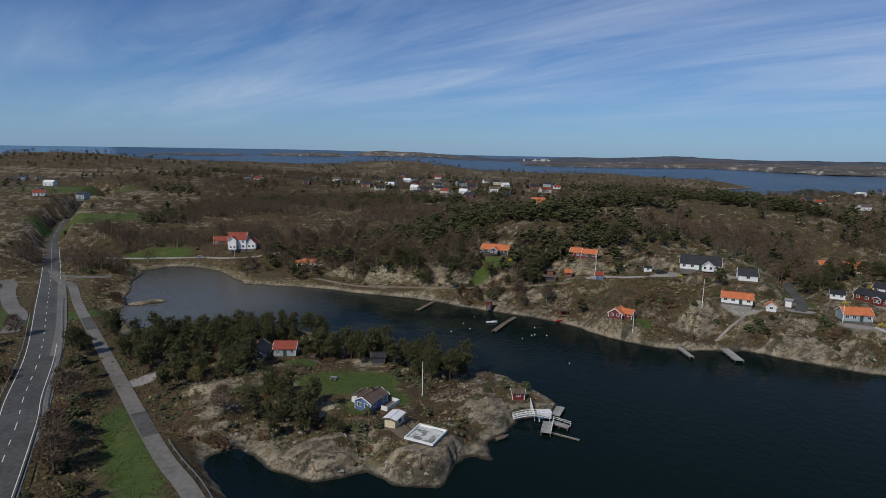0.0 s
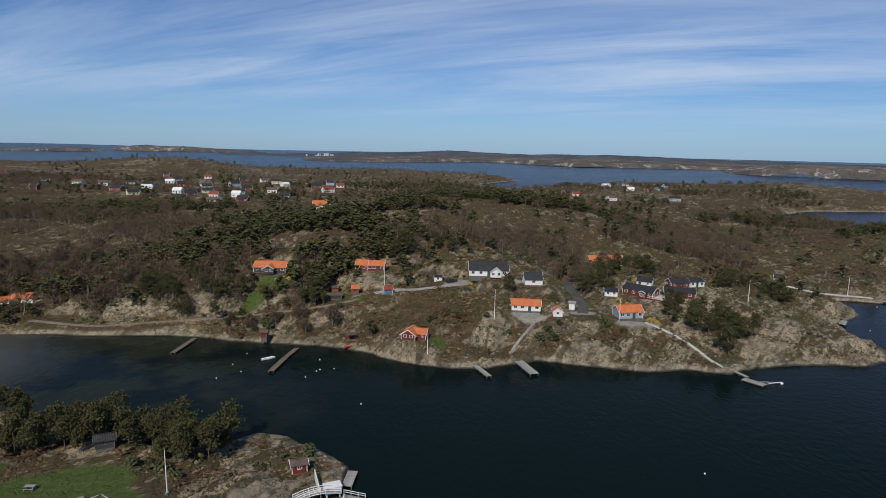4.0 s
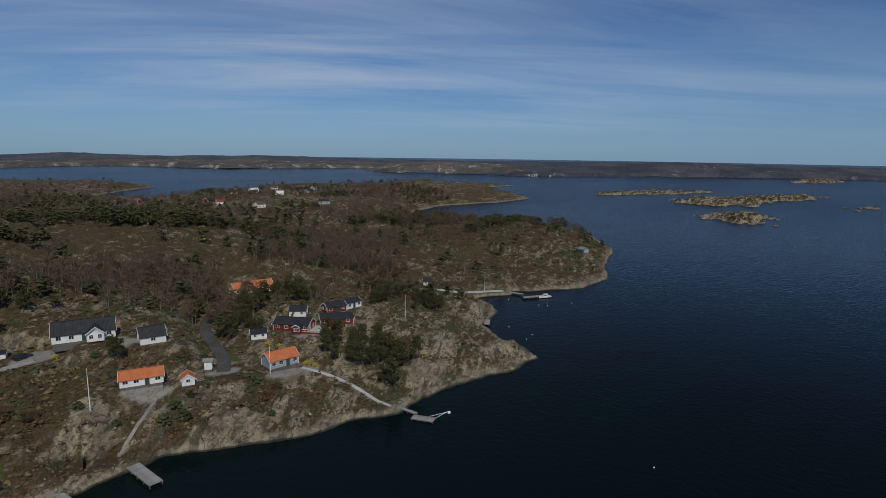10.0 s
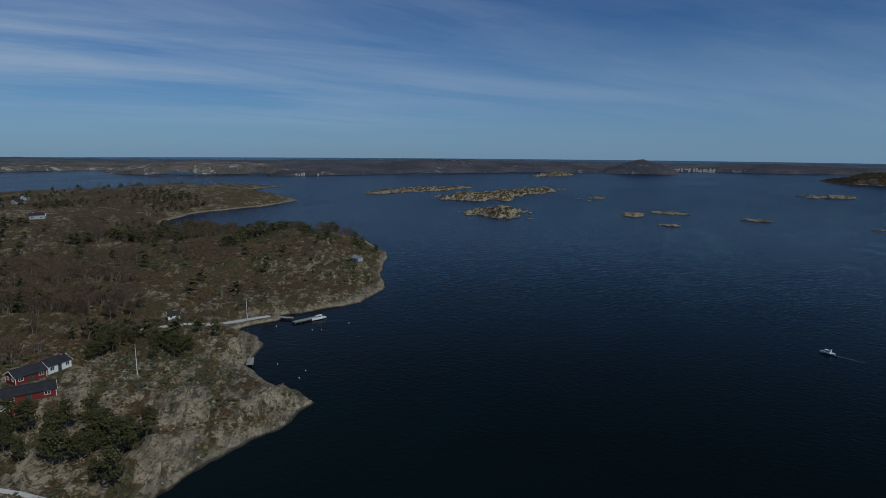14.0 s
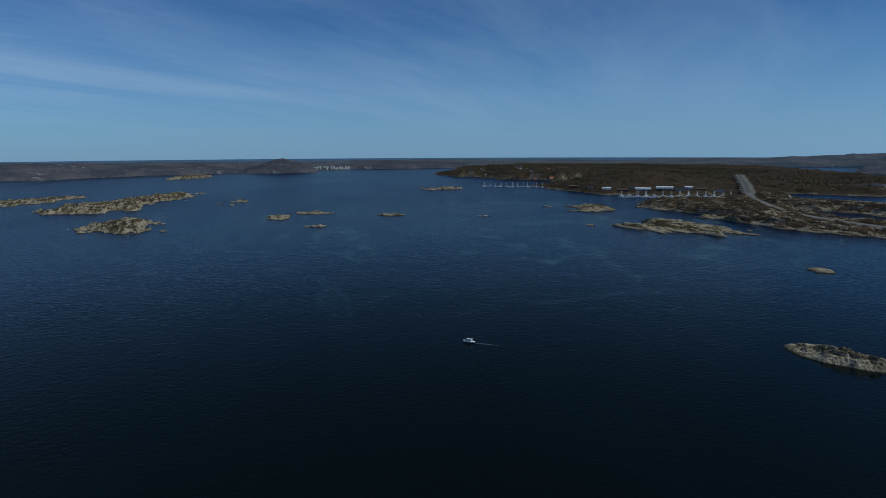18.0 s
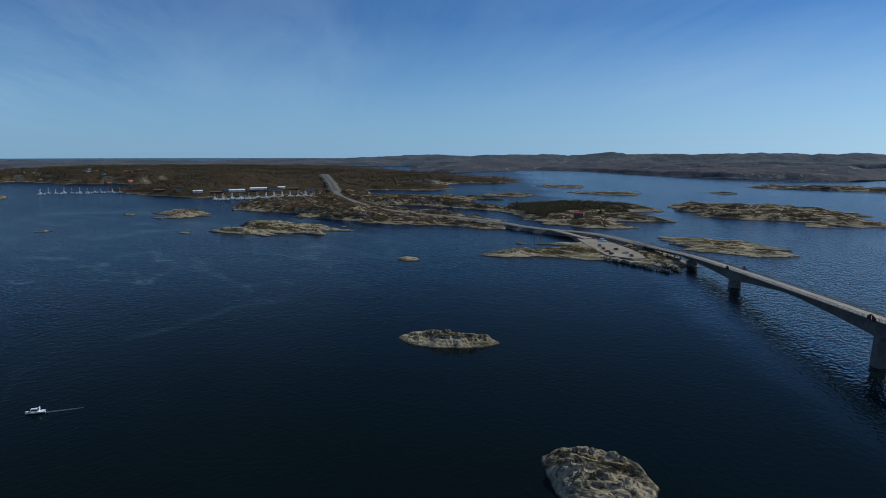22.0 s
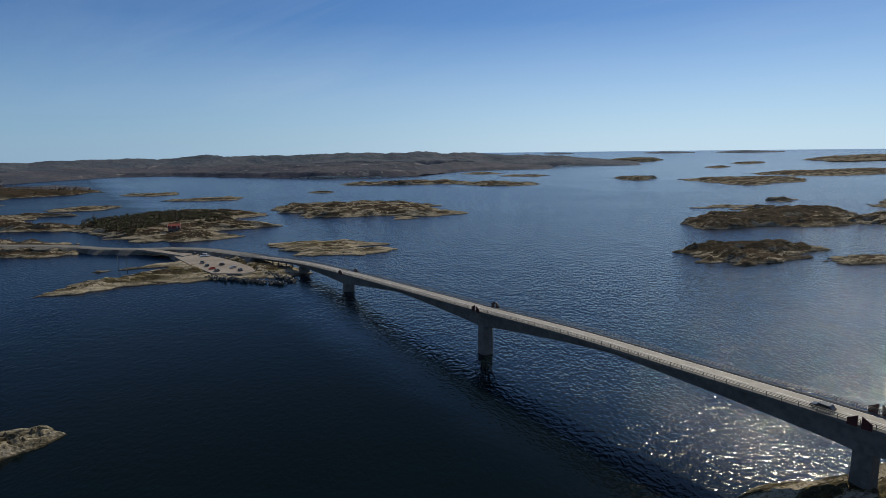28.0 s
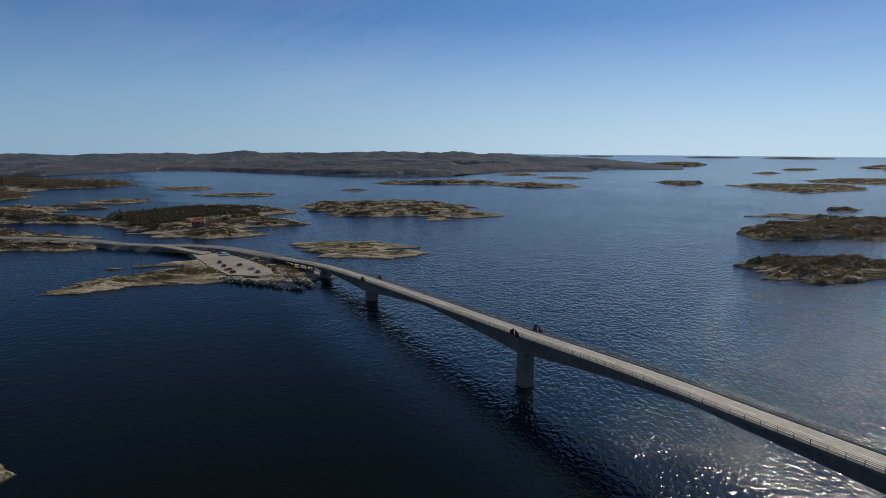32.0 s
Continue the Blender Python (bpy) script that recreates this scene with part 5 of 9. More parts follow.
# outline, height
FAR_SKERRIES = [
    ([(-345, -1394), (-353, -1261), (-409, -1184), (-525, -1264), (-600, -1374), (-636, -1478), (-560, -1465), (-450, -1480)], 5),
    ([(-586, -1674), (-631, -1602), (-683, -1566), (-758, -1531), (-946, -1645), (-1091, -1668), (-1200, -1820), (-1095, -1890), (-940, -1840), (-820, -1800), (-714, -1760)], 9),
    ([(-1422, -2950), (-1386, -2692), (-1645, -2742), (-1968, -2895), (-2400, -3300), (-2200, -3500), (-1900, -3350)], 18),
    ([(-205, -1480), (-214, -1401), (-258, -1374), (-303, -1474), (-288, -1530), (-237, -1535)], 6),
    ([(-559, -3300), (-561, -3110), (-668, -2990), (-800, -3200), (-850, -3450), (-760, -3600)], 12),
    ([(-680, -2225), (-680, -2121), (-767, -2213), (-772, -2300)], 5),
    ([(-933, -2640), (-964, -2542), (-1098, -2690), (-1090, -2800)], 6),
    ([(-284, -842), (-290, -816), (-324, -852), (-318, -872)], 5),
    ([(-150, -742), (-180, -738), (-203, -733), (-239, -758), (-236, -776), (-200, -768)], 1.8),
    ([(-245, -607), (-248, -578), (-281, -588), (-332, -618), (-335, -650), (-305, -652), (-272, -640)], 7),
    ([(-369, -764), (-375, -737), (-432, -761), (-464, -800), (-420, -815)], 7),
    ([(-119, -386), (-125, -374), (-146, -379), (-178, -397), (-170, -408), (-147, -406)], 3)]


def sea_level(x, y):
    """The sea, lifted a little in the far distance where the open horizon shows."""
    r, az = np.hypot(x - 50, y), np.degrees(np.arctan2(x - 50, y))
    az = np.where(az < -90, az + 360, az)
    west, south = 1 - smooth(-24, -4, az), smooth(160, 178, az)
    return (24 * west + 46 * south) * np.clip((r - 2300) / 2650, 0, 1) ** 2


for k, (ix, iy, il, iw, ir, ih) in enumerate(FAR_ISLES + FAR_ISLES_SOUTH):
    lift = float(sea_level(np.array([float(ix)]), np.array([float(iy)]))[0])
    ih = 0.6 * ih
    island(oval(ix, iy, il, iw, ir, 200 + k), ih, 0.14 * iw + 2, max(0.7, il / 95), "low bare rock island in the distance", 0.12 * ih + 0.4, 0.016 * il + 0.9, 100 + k, 0.0 if k < 6 else 0.3, lift, il / 4, None, None, M_SKERRY if k < 6 else M_HEATHLAND)


for k, (outline, ih) in enumerate(FAR_SKERRIES):
    ox, oy = np.mean(outline, axis=0)
    long = np.ptp(np.array(outline)[:, 0])
    island(outline, 0.7 * ih, 4 + 0.05 * long, max(1.0, long / 110), "low dark heath island in the distance", 0.10 * ih + 0.5, 1.5 + 0.01 * long, 140 + k, 0.4, float(sea_level(np.array([ox]), np.array([oy]))[0]), 10 + long / 9, None, None, M_HEATHLAND)


# ---- distant shores ----
def distant_ridge(name, label, tops, deep, material, seed, bluff=0.45):
    """Rolling land along the horizon: tops are (azimuth, distance of its shore, height of its crest); deep: from shore to crest."""
    az0, az1 = tops[0][0], tops[-1][0]
    az = np.linspace(az0, az1, int((az1 - az0) * 11) + 2)
    near = np.interp(az, [t[0] for t in tops], [t[1] for t in tops])[None]
    crest = np.interp(az, [t[0] for t in tops], [t[2] for t in tops])[None]
    f = np.linspace(0, 1.15, 40)[:, None]
    a = np.radians(az)[None]
    r = near + deep * f + 0 * a
    x, y = 50 + r * np.sin(a), r * np.cos(a)
    shore = f + 0.10 * fbm(x, y, 260, 4, seed + 3, 0.6)
    hills = 0.5 + 0.5 * fbm(x, y, 230, 5, seed, 0.6)
    up = bluff * smooth(0.0, 0.12, shore) * (0.35 + 0.9 * hills) + (1 - bluff) * smooth(0.25, 0.85, shore) * (0.75 + 0.35 * hills)
    up = up * (1 - 0.3 * smooth(0.9, 1.15, f))
    ends = smooth(0, 0.8, az - az0) * smooth(0, 0.8, az1 - az)
    z = 1.15 * crest * up * ends[None] + 0.09 * crest * fbm(x, y, 60, 4, seed + 7, 0.65) * smooth(0, 0.1, shore) - 1.5 * (shore < 0.02) + sea_level(x, y)
    ny, nx = x.shape
    idx = np.arange(nx * ny).reshape(ny, nx)
    quads = np.stack([idx[:-1, :-1], idx[:-1, 1:], idx[1:, 1:], idx[1:, :-1]], -1).reshape(-1, 4)
    ob = mesh_from(name, np.stack([x, y, z], -1).reshape(-1, 3), quads, material)
    return tagged(ob, label, "distant shore", kind="structure")


def far_material(name, bare, heath, wood, rock=(0.36, 0.34, 0.31)):
    """Far hills: heath and leafless brush, dark woods, and bare rock on the steep and broken places."""
    m = Mat(name, 0.95, 0.0, 0.1)
    a, b, c, d = m.noise(0.007, 5, 0.65), m.noise(0.022, 6, 0.72, dist=0.4), m.noise(0.0025, 3, 0.5), m.noise(0.09, 4, 0.7)
    nrm = m.add("ShaderNodeSeparateXYZ")
    m.link(m.geo.outputs["Normal"], nrm.inputs[0])
    col = m.mix(m.step(a, 0.42, 0.58), heath, wood)
    col = m.mix(m.math("MULTIPLY", m.step(d, 0.45, 0.62), 0.5), col, tuple(v * 0.5 for v in wood))
    steep = m.math("SUBTRACT", 1.0, m.step(nrm.outputs["Z"], 0.93, 0.99))
    open_rock = m.math("ADD", m.math("MULTIPLY", b, 0.75), m.math("MULTIPLY", d, 0.25))
    open_rock = m.math("ADD", open_rock, m.math("MULTIPLY", steep, 0.03 * bare))
    open_rock = m.math("ADD", open_rock, m.math("MULTIPLY", c, 0.08))
    col = m.mix(m.math("MULTIPLY", m.step(open_rock, 0.635 - 0.05 * bare, 0.69 - 0.04 * bare), 0.3 + 0.5 * bare), col, rock)
    m.color(col)
    m.bump(b, 1.0, 9.0)
    return m.m


# wood and heath hills: distance haze is put into these bluish base tones
M_HAZY_WOOD = far_material("far_wooded_hills_hazed", 0.15, (0.112, 0.118, 0.136), (0.074, 0.088, 0.110))
M_HAZY_HEATH = far_material("far_heath_hills_hazed", 0.45, (0.100, 0.096, 0.110), (0.064, 0.068, 0.086))
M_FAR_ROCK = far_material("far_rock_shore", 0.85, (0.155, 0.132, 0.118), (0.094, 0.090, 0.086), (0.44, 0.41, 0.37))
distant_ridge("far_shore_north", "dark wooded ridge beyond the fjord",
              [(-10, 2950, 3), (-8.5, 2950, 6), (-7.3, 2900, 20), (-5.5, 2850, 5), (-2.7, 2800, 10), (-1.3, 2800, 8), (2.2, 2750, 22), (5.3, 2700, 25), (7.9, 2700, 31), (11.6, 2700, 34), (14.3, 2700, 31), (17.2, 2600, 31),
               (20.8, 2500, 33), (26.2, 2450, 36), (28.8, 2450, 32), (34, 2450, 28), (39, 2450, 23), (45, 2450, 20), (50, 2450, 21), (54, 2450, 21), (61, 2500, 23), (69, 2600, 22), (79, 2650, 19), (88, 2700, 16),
               (99, 2700, 22), (109, 2700, 19), (115, 2700, 16), (121, 2700, 24)], 420, M_HAZY_WOOD, 5)
distant_ridge("far_shore_north_near", "brown rocky shore with pale bare slopes beyond the fjord",
              [(-3, 2200, 3), (1, 2150, 12), (7, 2180, 15), (12, 2380, 18), (15, 2350, 17), (17.3, 2270, 19), (20.5, 2100, 20), (23.5, 1990, 22), (26, 2050, 23), (28.9, 2086, 21), (31.5, 2120, 18), (34, 2141, 17), (38, 2080, 16), (42, 2050, 14)],
              330, M_FAR_ROCK, 15, 0.7)
distant_ridge("far_cliffs", "pale bare rock cliffs over the water", [(35.6, 1900, 2), (36.6, 1830, 9), (38.3, 1780, 21), (39.2, 1750, 28), (42.4, 1750, 32), (45.5, 1760, 29), (47.6, 1757, 26), (50, 1720, 22), (51.5, 1700, 8)], 170, M_FAR_ROCK, 25, 0.85)
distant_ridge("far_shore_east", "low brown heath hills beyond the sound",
              [(48.8, 1640, 8), (50, 1600, 20), (52.7, 1620, 26), (57, 1680, 24), (60.2, 1730, 27), (60.9, 1740, 35), (63.5, 1752, 38), (68.8, 1880, 38), (71.4, 1900, 32), (76.4, 1950, 29), (80.2, 2010, 19), (83, 2060, 14)], 250, M_HAZY_HEATH, 6, 0.4)
distant_ridge("far_hill_east", "round grey rock hill over the sound", [(80.0, 1960, 6), (81.6, 1950, 25), (82.9, 1950, 38), (84.0, 1950, 44), (85.2, 1950, 38), (86.3, 1960, 27), (87.2, 1970, 6)], 170, M_HAZY_HEATH, 35, 0.5)
distant_ridge("far_shore_town", "low wooded shore with a far town", [(85.5, 2150, 8), (88.5, 2250, 13), (90, 2280, 13), (90.9, 2280, 22), (93.5, 2260, 29), (96.2, 2260, 24), (98.6, 2300, 22), (102, 2350, 18)], 220, M_HAZY_HEATH, 45, 0.5)
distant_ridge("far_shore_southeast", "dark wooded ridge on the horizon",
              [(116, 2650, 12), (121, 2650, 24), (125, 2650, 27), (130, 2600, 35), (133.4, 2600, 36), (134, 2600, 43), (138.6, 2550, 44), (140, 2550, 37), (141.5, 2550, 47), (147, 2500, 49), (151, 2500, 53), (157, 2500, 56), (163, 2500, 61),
               (166, 2500, 61), (171, 2500, 57), (172, 2500, 61), (179, 2500, 55), (182, 2500, 50), (186, 2550, 38), (190, 2600, 18), (193, 2600, 3)], 420, M_HAZY_WOOD, 8)
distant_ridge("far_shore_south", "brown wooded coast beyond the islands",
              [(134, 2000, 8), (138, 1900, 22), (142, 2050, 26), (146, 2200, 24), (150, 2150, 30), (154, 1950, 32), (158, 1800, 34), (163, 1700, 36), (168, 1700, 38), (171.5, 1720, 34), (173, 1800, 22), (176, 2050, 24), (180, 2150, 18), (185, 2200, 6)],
              330, M_HAZY_HEATH, 9, 0.5)
distant_ridge("far_headland_south", "dark low headland in the far bay", [(131.5, 1330, 2), (134, 1300, 12), (138, 1330, 15), (141, 1380, 11), (143.5, 1400, 2)], 160, M_HAZY_HEATH, 55, 0.6)
distant_ridge("far_isles_west", "pale islands with a village on the sea horizon", [(-18.6, 3600, 3), (-17.4, 3600, 22), (-15.6, 3600, 34), (-13.5, 3600, 27), (-11, 3600, 22), (-9, 3620, 14), (-7.5, 3650, 3)], 160, M_FAR_ROCK, 10, 0.8)
distant_ridge("far_skerries_west", "low pale skerries on the sea horizon", [(-27, 3300, 2), (-25.5, 3300, 9), (-22, 3300, 16), (-20, 3300, 14), (-18.6, 3300, 2)], 120, M_FAR_ROCK, 11, 0.8)
distant_ridge("far_skerries_north_west", "long low pale skerries on the sea horizon", [(-37, 3200, 1), (-35, 3200, 7), (-32, 3200, 9), (-29, 3200, 7), (-28, 3200, 1)], 100, M_FAR_ROCK, 12, 0.8)
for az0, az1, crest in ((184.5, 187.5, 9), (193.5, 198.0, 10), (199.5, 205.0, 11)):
    distant_ridge("far_isle_south", "faint low island on the sea horizon", [(az0, 4500, 1), (az0 + 0.4 * (az1 - az0), 4500, crest), (az1, 4500, 1)], 160, M_HAZY_WOOD, 13 + int(crest), 0.6)

# ---- sea ----
rings = np.concatenate([np.arange(0, 60, 20), np.geomspace(60, 4950, 60)])
azs = np.radians(np.arange(0, 361, 2.0))
wa, wr = np.meshgrid(azs[:-1], rings)
wx, wy = 50 + wr * np.sin(wa), wr * np.cos(wa)
ny, nx = wx.shape
idx = np.arange(nx * ny).reshape(ny, nx)
nxt = np.roll(idx, -1, axis=1)
quads = np.stack([idx[:-1], nxt[:-1], nxt[1:], idx[1:]], -1).reshape(-1, 4)
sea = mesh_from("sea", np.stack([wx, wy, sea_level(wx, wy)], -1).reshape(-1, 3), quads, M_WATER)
tagged(sea, "dark blue rippled sea water with sun glitter", "water", kind="structure")

# ---- parts ----


def part(name, bm, material, parent=None, label="", smooth_shade=False):
    """Links a bmesh as one mesh object, under a thing or a part."""
    me = bpy.data.meshes.new(name)
    bm.to_mesh(me)
    bm.free()
    me.materials.append(material)
    if smooth_shade:
        for f in me.polygons:
            f.use_smooth = True
    ob = new(name, me)
    if parent:
        ob.parent = parent
    if label:
        ob["label"] = label
    return ob


def again(ob, m, parent=None):
    """Another object on the same mesh."""
    o = ob.copy()
    scene.collection.objects.link(o)
    o.parent = parent or ob.parent
    o.matrix_local = m
    return o


def box(bm, x0, y0, z0, x1, y1, z1, m=None):
    vs = [bm.verts.new(v) for v in ((x0, y0, z0), (x1, y0, z0), (x1, y1, z0), (x0, y1, z0), (x0, y0, z1), (x1, y0, z1), (x1, y1, z1), (x0, y1, z1))]
    if m:
        for v in vs:
            v.co = m @ v.co
    for f in ((3, 2, 1, 0), (4, 5, 6, 7), (0, 1, 5, 4), (1, 2, 6, 5), (2, 3, 7, 6), (3, 0, 4, 7)):
        bm.faces.new([vs[k] for k in f])
    return bm


def boxes(*args):
    bm = bmesh.new()
    for a in args:
        box(bm, *a)
    return bm


def tube(bm, path, radii, sides=6):
    """A round bar along a path of points."""
    rings = []
    for k, p in enumerate(path):
        a, b = Vector(path[max(k - 1, 0)]), Vector(path[min(k + 1, len(path) - 1)])
        q = (b - a).to_track_quat("Z", "Y")
        r = radii[k] if isinstance(radii, (list, tuple)) else radii
        rings.append([bm.verts.new(Vector(p) + q @ Vector((r * math.cos(t), r * math.sin(t), 0))) for t in (2 * math.pi * j / sides for j in range(sides))])
    for a, b in zip(rings, rings[1:]):
        for j in range(sides):
            bm.faces.new((a[j], a[(j + 1) % sides], b[(j + 1) % sides], b[j]))
    bm.faces.new(rings[0][::-1])
    bm.faces.new(rings[-1])
    return bm


def loft(bm, sections, close=True, caps=True):
    """Faces between equal rings of points."""
    rows = [[bm.verts.new(p) for p in s] for s in sections]
    n = len(rows[0])
    for a, b in zip(rows, rows[1:]):
        for j in range(n if close else n - 1):
            bm.faces.new((a[j], a[(j + 1) % n], b[(j + 1) % n], b[j]))
    if caps and close:
        bm.faces.new(rows[0][::-1])
        bm.faces.new(rows[-1])
    return bm


def ribbon(name, line, width, material, lift=0.0, thick=0.25, label="", offset=0.0, on=None):
    """A road or path: a slab that follows a line."""
    pts = curve_through(line, 3.0)
    bm = bmesh.new()
    secs = []
    for k, p in enumerate(pts):
        t = (pts[min(k + 1, len(pts) - 1)] - pts[max(k - 1, 0)])
        n = Vector((-t.y, t.x, 0)).normalized()
        c = p + n * offset
        l, r = c + n * width / 2, c - n * width / 2
        z = p.z + lift
        secs.append([(l.x, l.y, z), (l.x, l.y, z - thick), (r.x, r.y, z - thick), (r.x, r.y, z)])
    loft(bm, secs)
    bmesh.ops.recalc_face_normals(bm, faces=bm.faces)
    ob = part(name, bm, material)
    if label:
        tagged(ob, label, "road", kind="structure")
    return ob


# ---- the road bridge ----
BRIDGE_LINE = [(-15, -64, 22.6), (24, -114.5, 21.5), (49, -147, 20.3), (72, -177, 19.0), (97.8, -210.2, 16.5), (129, -250.6, 13.8), (171.1, -305.2, 9.7),
               (209, -349, 6.6), (242, -374, 5.2), (298, -409, 4.4), (329, -419, 4.2)]
bridge_pts = curve_through(BRIDGE_LINE, 3.0)
PIER_AT = [(24, -114.5), (97.8, -210.2), (171.1, -305.2), (209, -349)]


def side_of(pts, k):
    t = pts[min(k + 1, len(pts) - 1)] - pts[max(k - 1, 0)]
    return Vector((-t.y, t.x, 0)).normalized()


def girder_depth(p):
    d = [math.hypot(p.x - a, p.y - b) for a, b in PIER_AT[:3]]
    q = min(d) / 60.0
    if p.y < -352:
        return 1.3
    return max(1.5, 5.9 - 4.0 * min(q, 1.0) ** 0.75)


bridge = new("road_bridge")
tagged(bridge, "long grey concrete box-girder road bridge rising over the sound", "bridge")
end_k = next(k for k, p in enumerate(bridge_pts) if p.x > 262)
deck_pts = bridge_pts[:end_k]


def bridge_strip(name, material, a, b, za, zb, pts, label=""):
    """A long bar of the bridge from offset a to b across and height za to zb against the road surface."""
    secs = []
    for k, p in enumerate(pts):
        n = side_of(pts, k)
        l, r = p + n * a, p + n * b
        secs.append([(l.x, l.y, p.z + za), (l.x, l.y, p.z + zb), (r.x, r.y, p.z + zb), (r.x, r.y, p.z + za)])
    bm = loft(bmesh.new(), secs)
    bmesh.ops.recalc_face_normals(bm, faces=bm.faces)
    return part(name, bm, material, bridge, label)


secs = []
for k, p in enumerate(deck_pts):
    n = side_of(deck_pts, k)
    g = girder_depth(p)
    prof = [(4.1, 0.0), (4.1, -0.45), (2.8, -0.95), (2.5, -g), (-2.5, -g), (-2.8, -0.95), (-4.1, -0.45), (-4.1, 0.0)]
    secs.append([(p.x + n.x * o, p.y + n.y * o, p.z + h - 0.12) for o, h in prof])
bm = loft(bmesh.new(), secs)
bmesh.ops.recalc_face_normals(bm, faces=bm.faces)
part("girder", bm, M_CONCRETE, bridge, "haunched concrete box girder")
bridge_strip("carriageway", M_DECK_ASPHALT, 2.95, -2.95, -0.11, 0.0, deck_pts, "pale worn asphalt carriageway")
for o in (3.53, -3.53):
    bridge_strip("kerb", M_KERB, o + 0.57, o - 0.57, -0.12, 0.10, deck_pts)
for o in (2.75, -2.75):
    bridge_strip("edge_line", M_LINE, o + 0.08, o - 0.08, 0.0, 0.006, deck_pts)
for k in range(0, len(deck_pts) - 2, 4):
    bridge_strip("lane_dash", M_LINE, 0.07, -0.07, 0.0, 0.006, deck_pts[k:k + 3])
for o in (4.05, -4.05):
    for h in (0.55, 0.85, 1.15):
        bridge_strip("rail", M_RAIL, o + 0.05, o - 0.05, h, h + 0.09, deck_pts)
post = part("rail_post", boxes((-0.05, -0.05, 0, 0.05, 0.05, 1.2)), M_RAIL, bridge)
first = True
for k, p in enumerate(deck_pts):
    n = side_of(deck_pts, k)
    for o in (4.05, -4.05):
        m = Matrix.Translation((p.x + n.x * o, p.y + n.y * o, p.z))
        if first:
            post.matrix_local, first = m, False
        else:
            again(post, m)


def pier(x, y, z0, z1, lx, ly):
    """A tapered wall pier with rounded ends, across the bridge."""
    q = math.atan2(-0.7917, 0.6109)
    secs = []
    for f in (0, 0.06, 0.061, 1):
        z = z0 + (z1 - z0) * f
        k = (1.35 if f < 0.0605 else 1.12 - 0.12 * f)
        ring = []
        for j in range(20):
            a = 2 * math.pi * j / 20
            c, s = math.cos(a), math.sin(a)
            u = k * lx / 2 * math.copysign(abs(c) ** 0.35, c)
            v = k * ly / 2 * math.copysign(abs(s) ** 0.45, s)
            ring.append((x + u * math.cos(q) - v * math.sin(q), y + u * math.sin(q) + v * math.cos(q), z))
        secs.append(ring)
    bm = loft(bmesh.new(), secs)
    bmesh.ops.recalc_face_normals(bm, faces=bm.faces)
    return part("pier", bm, M_CONCRETE, bridge)


pier(24, -114.5, 5.0, 15.8, 3.8, 3.8)
pier(97.8, -210.2, -2.0, 10.9, 4.2, 4.2)
pier(171.1, -305.2, -2.0, 4.2, 5.0, 5.2)
pier(209, -349, -2.0, 4.0, 3.0, 6.0)
for bx, by in ((222, -359.5), (234, -368.5), (247, -377)):
    for o in (-2.2, 2.2):
        bm = tube(bmesh.new(), [(bx + 0.6 * o, by + 0.8 * o, 0.5), (bx + 0.6 * o, by + 0.8 * o, 4.6)], 0.45, 10)
        part("column", bm, M_CONCRETE, bridge)
# dark screens with a pale gap, on both parapets above the piers
for (px, py), zz in zip(PIER_AT[:3], (21.5, 16.5, 9.7)):
    q = math.atan2(-0.7917, 0.6109)
    for o in (4.5, -4.5):
        cx, cy = px + 0.7917 * o, py + 0.6109 * o
        for u0, u1 in ((-2.1, -0.35), (0.35, 2.1)):
            bm = bmesh.new()
            top = [(u0, 0.4), (u0, 1.7 if u0 < 0 else 2.7), (u1, 2.7 if u0 < 0 else 1.7), (u1, 0.4)]
            m = pose(cx, cy, zz - 0.6, 0, 0, math.degrees(q))
            f = [bm.verts.new(m @ Vector((u, -0.12, h))) for u, h in top]
            b = [bm.verts.new(m @ Vector((u, 0.12, h))) for u, h in top]
            bm.faces.new(f)
            bm.faces.new(b[::-1])
            for j in range(4):
                bm.faces.new((f[j], b[j], b[(j + 1) % 4], f[(j + 1) % 4]))
            bmesh.ops.recalc_face_normals(bm, faces=bm.faces)
            part("pier_screen", bm, M_DARKRED, bridge, "dark red navigation screen")
# abutment
part("abutment", boxes((-4, -5.6, -3.2, 14, 5.6, -0.15, pose(258, -384.5, 5.0, 0, 0, -33))), M_CONCRETE, bridge)

# ---- roads ----
ribbon("road", ROAD_MAIN, 7.8, M_ASPHALT, 0.03, 0.35, "grey asphalt main road with white lines")
ribbon("pavement", ROAD_CYCLE, 3.0, M_PAVE, 0.04, 0.3, "pale cycle path beside the main road")
ribbon("road_side", ROAD_SIDE, 3.3, M_PAVE, 0.05, 0.3, "pale worn side road with patches")
for w, line, mat, text in PATHS:
    ribbon("path", line, w, mat, 0.05, 0.3, text)
for k, (a, b) in enumerate(((2, 3), (4, 5))):
    p, q = Vector(ROAD_SIDE[a]), Vector(ROAD_SIDE[b])
    ribbon("road_patch", [tuple(p.lerp(q, 0.25)), tuple(p.lerp(q, 0.6))], 3.0, M_ASPHALT, 0.056, 0.05, "darker asphalt repair patch")
main_line = curve_through(ROAD_MAIN, 1.0)
marks = new("road_markings")
tagged(marks, "white dashed centre line and edge lines on asphalt", "road marking", kind="structure")


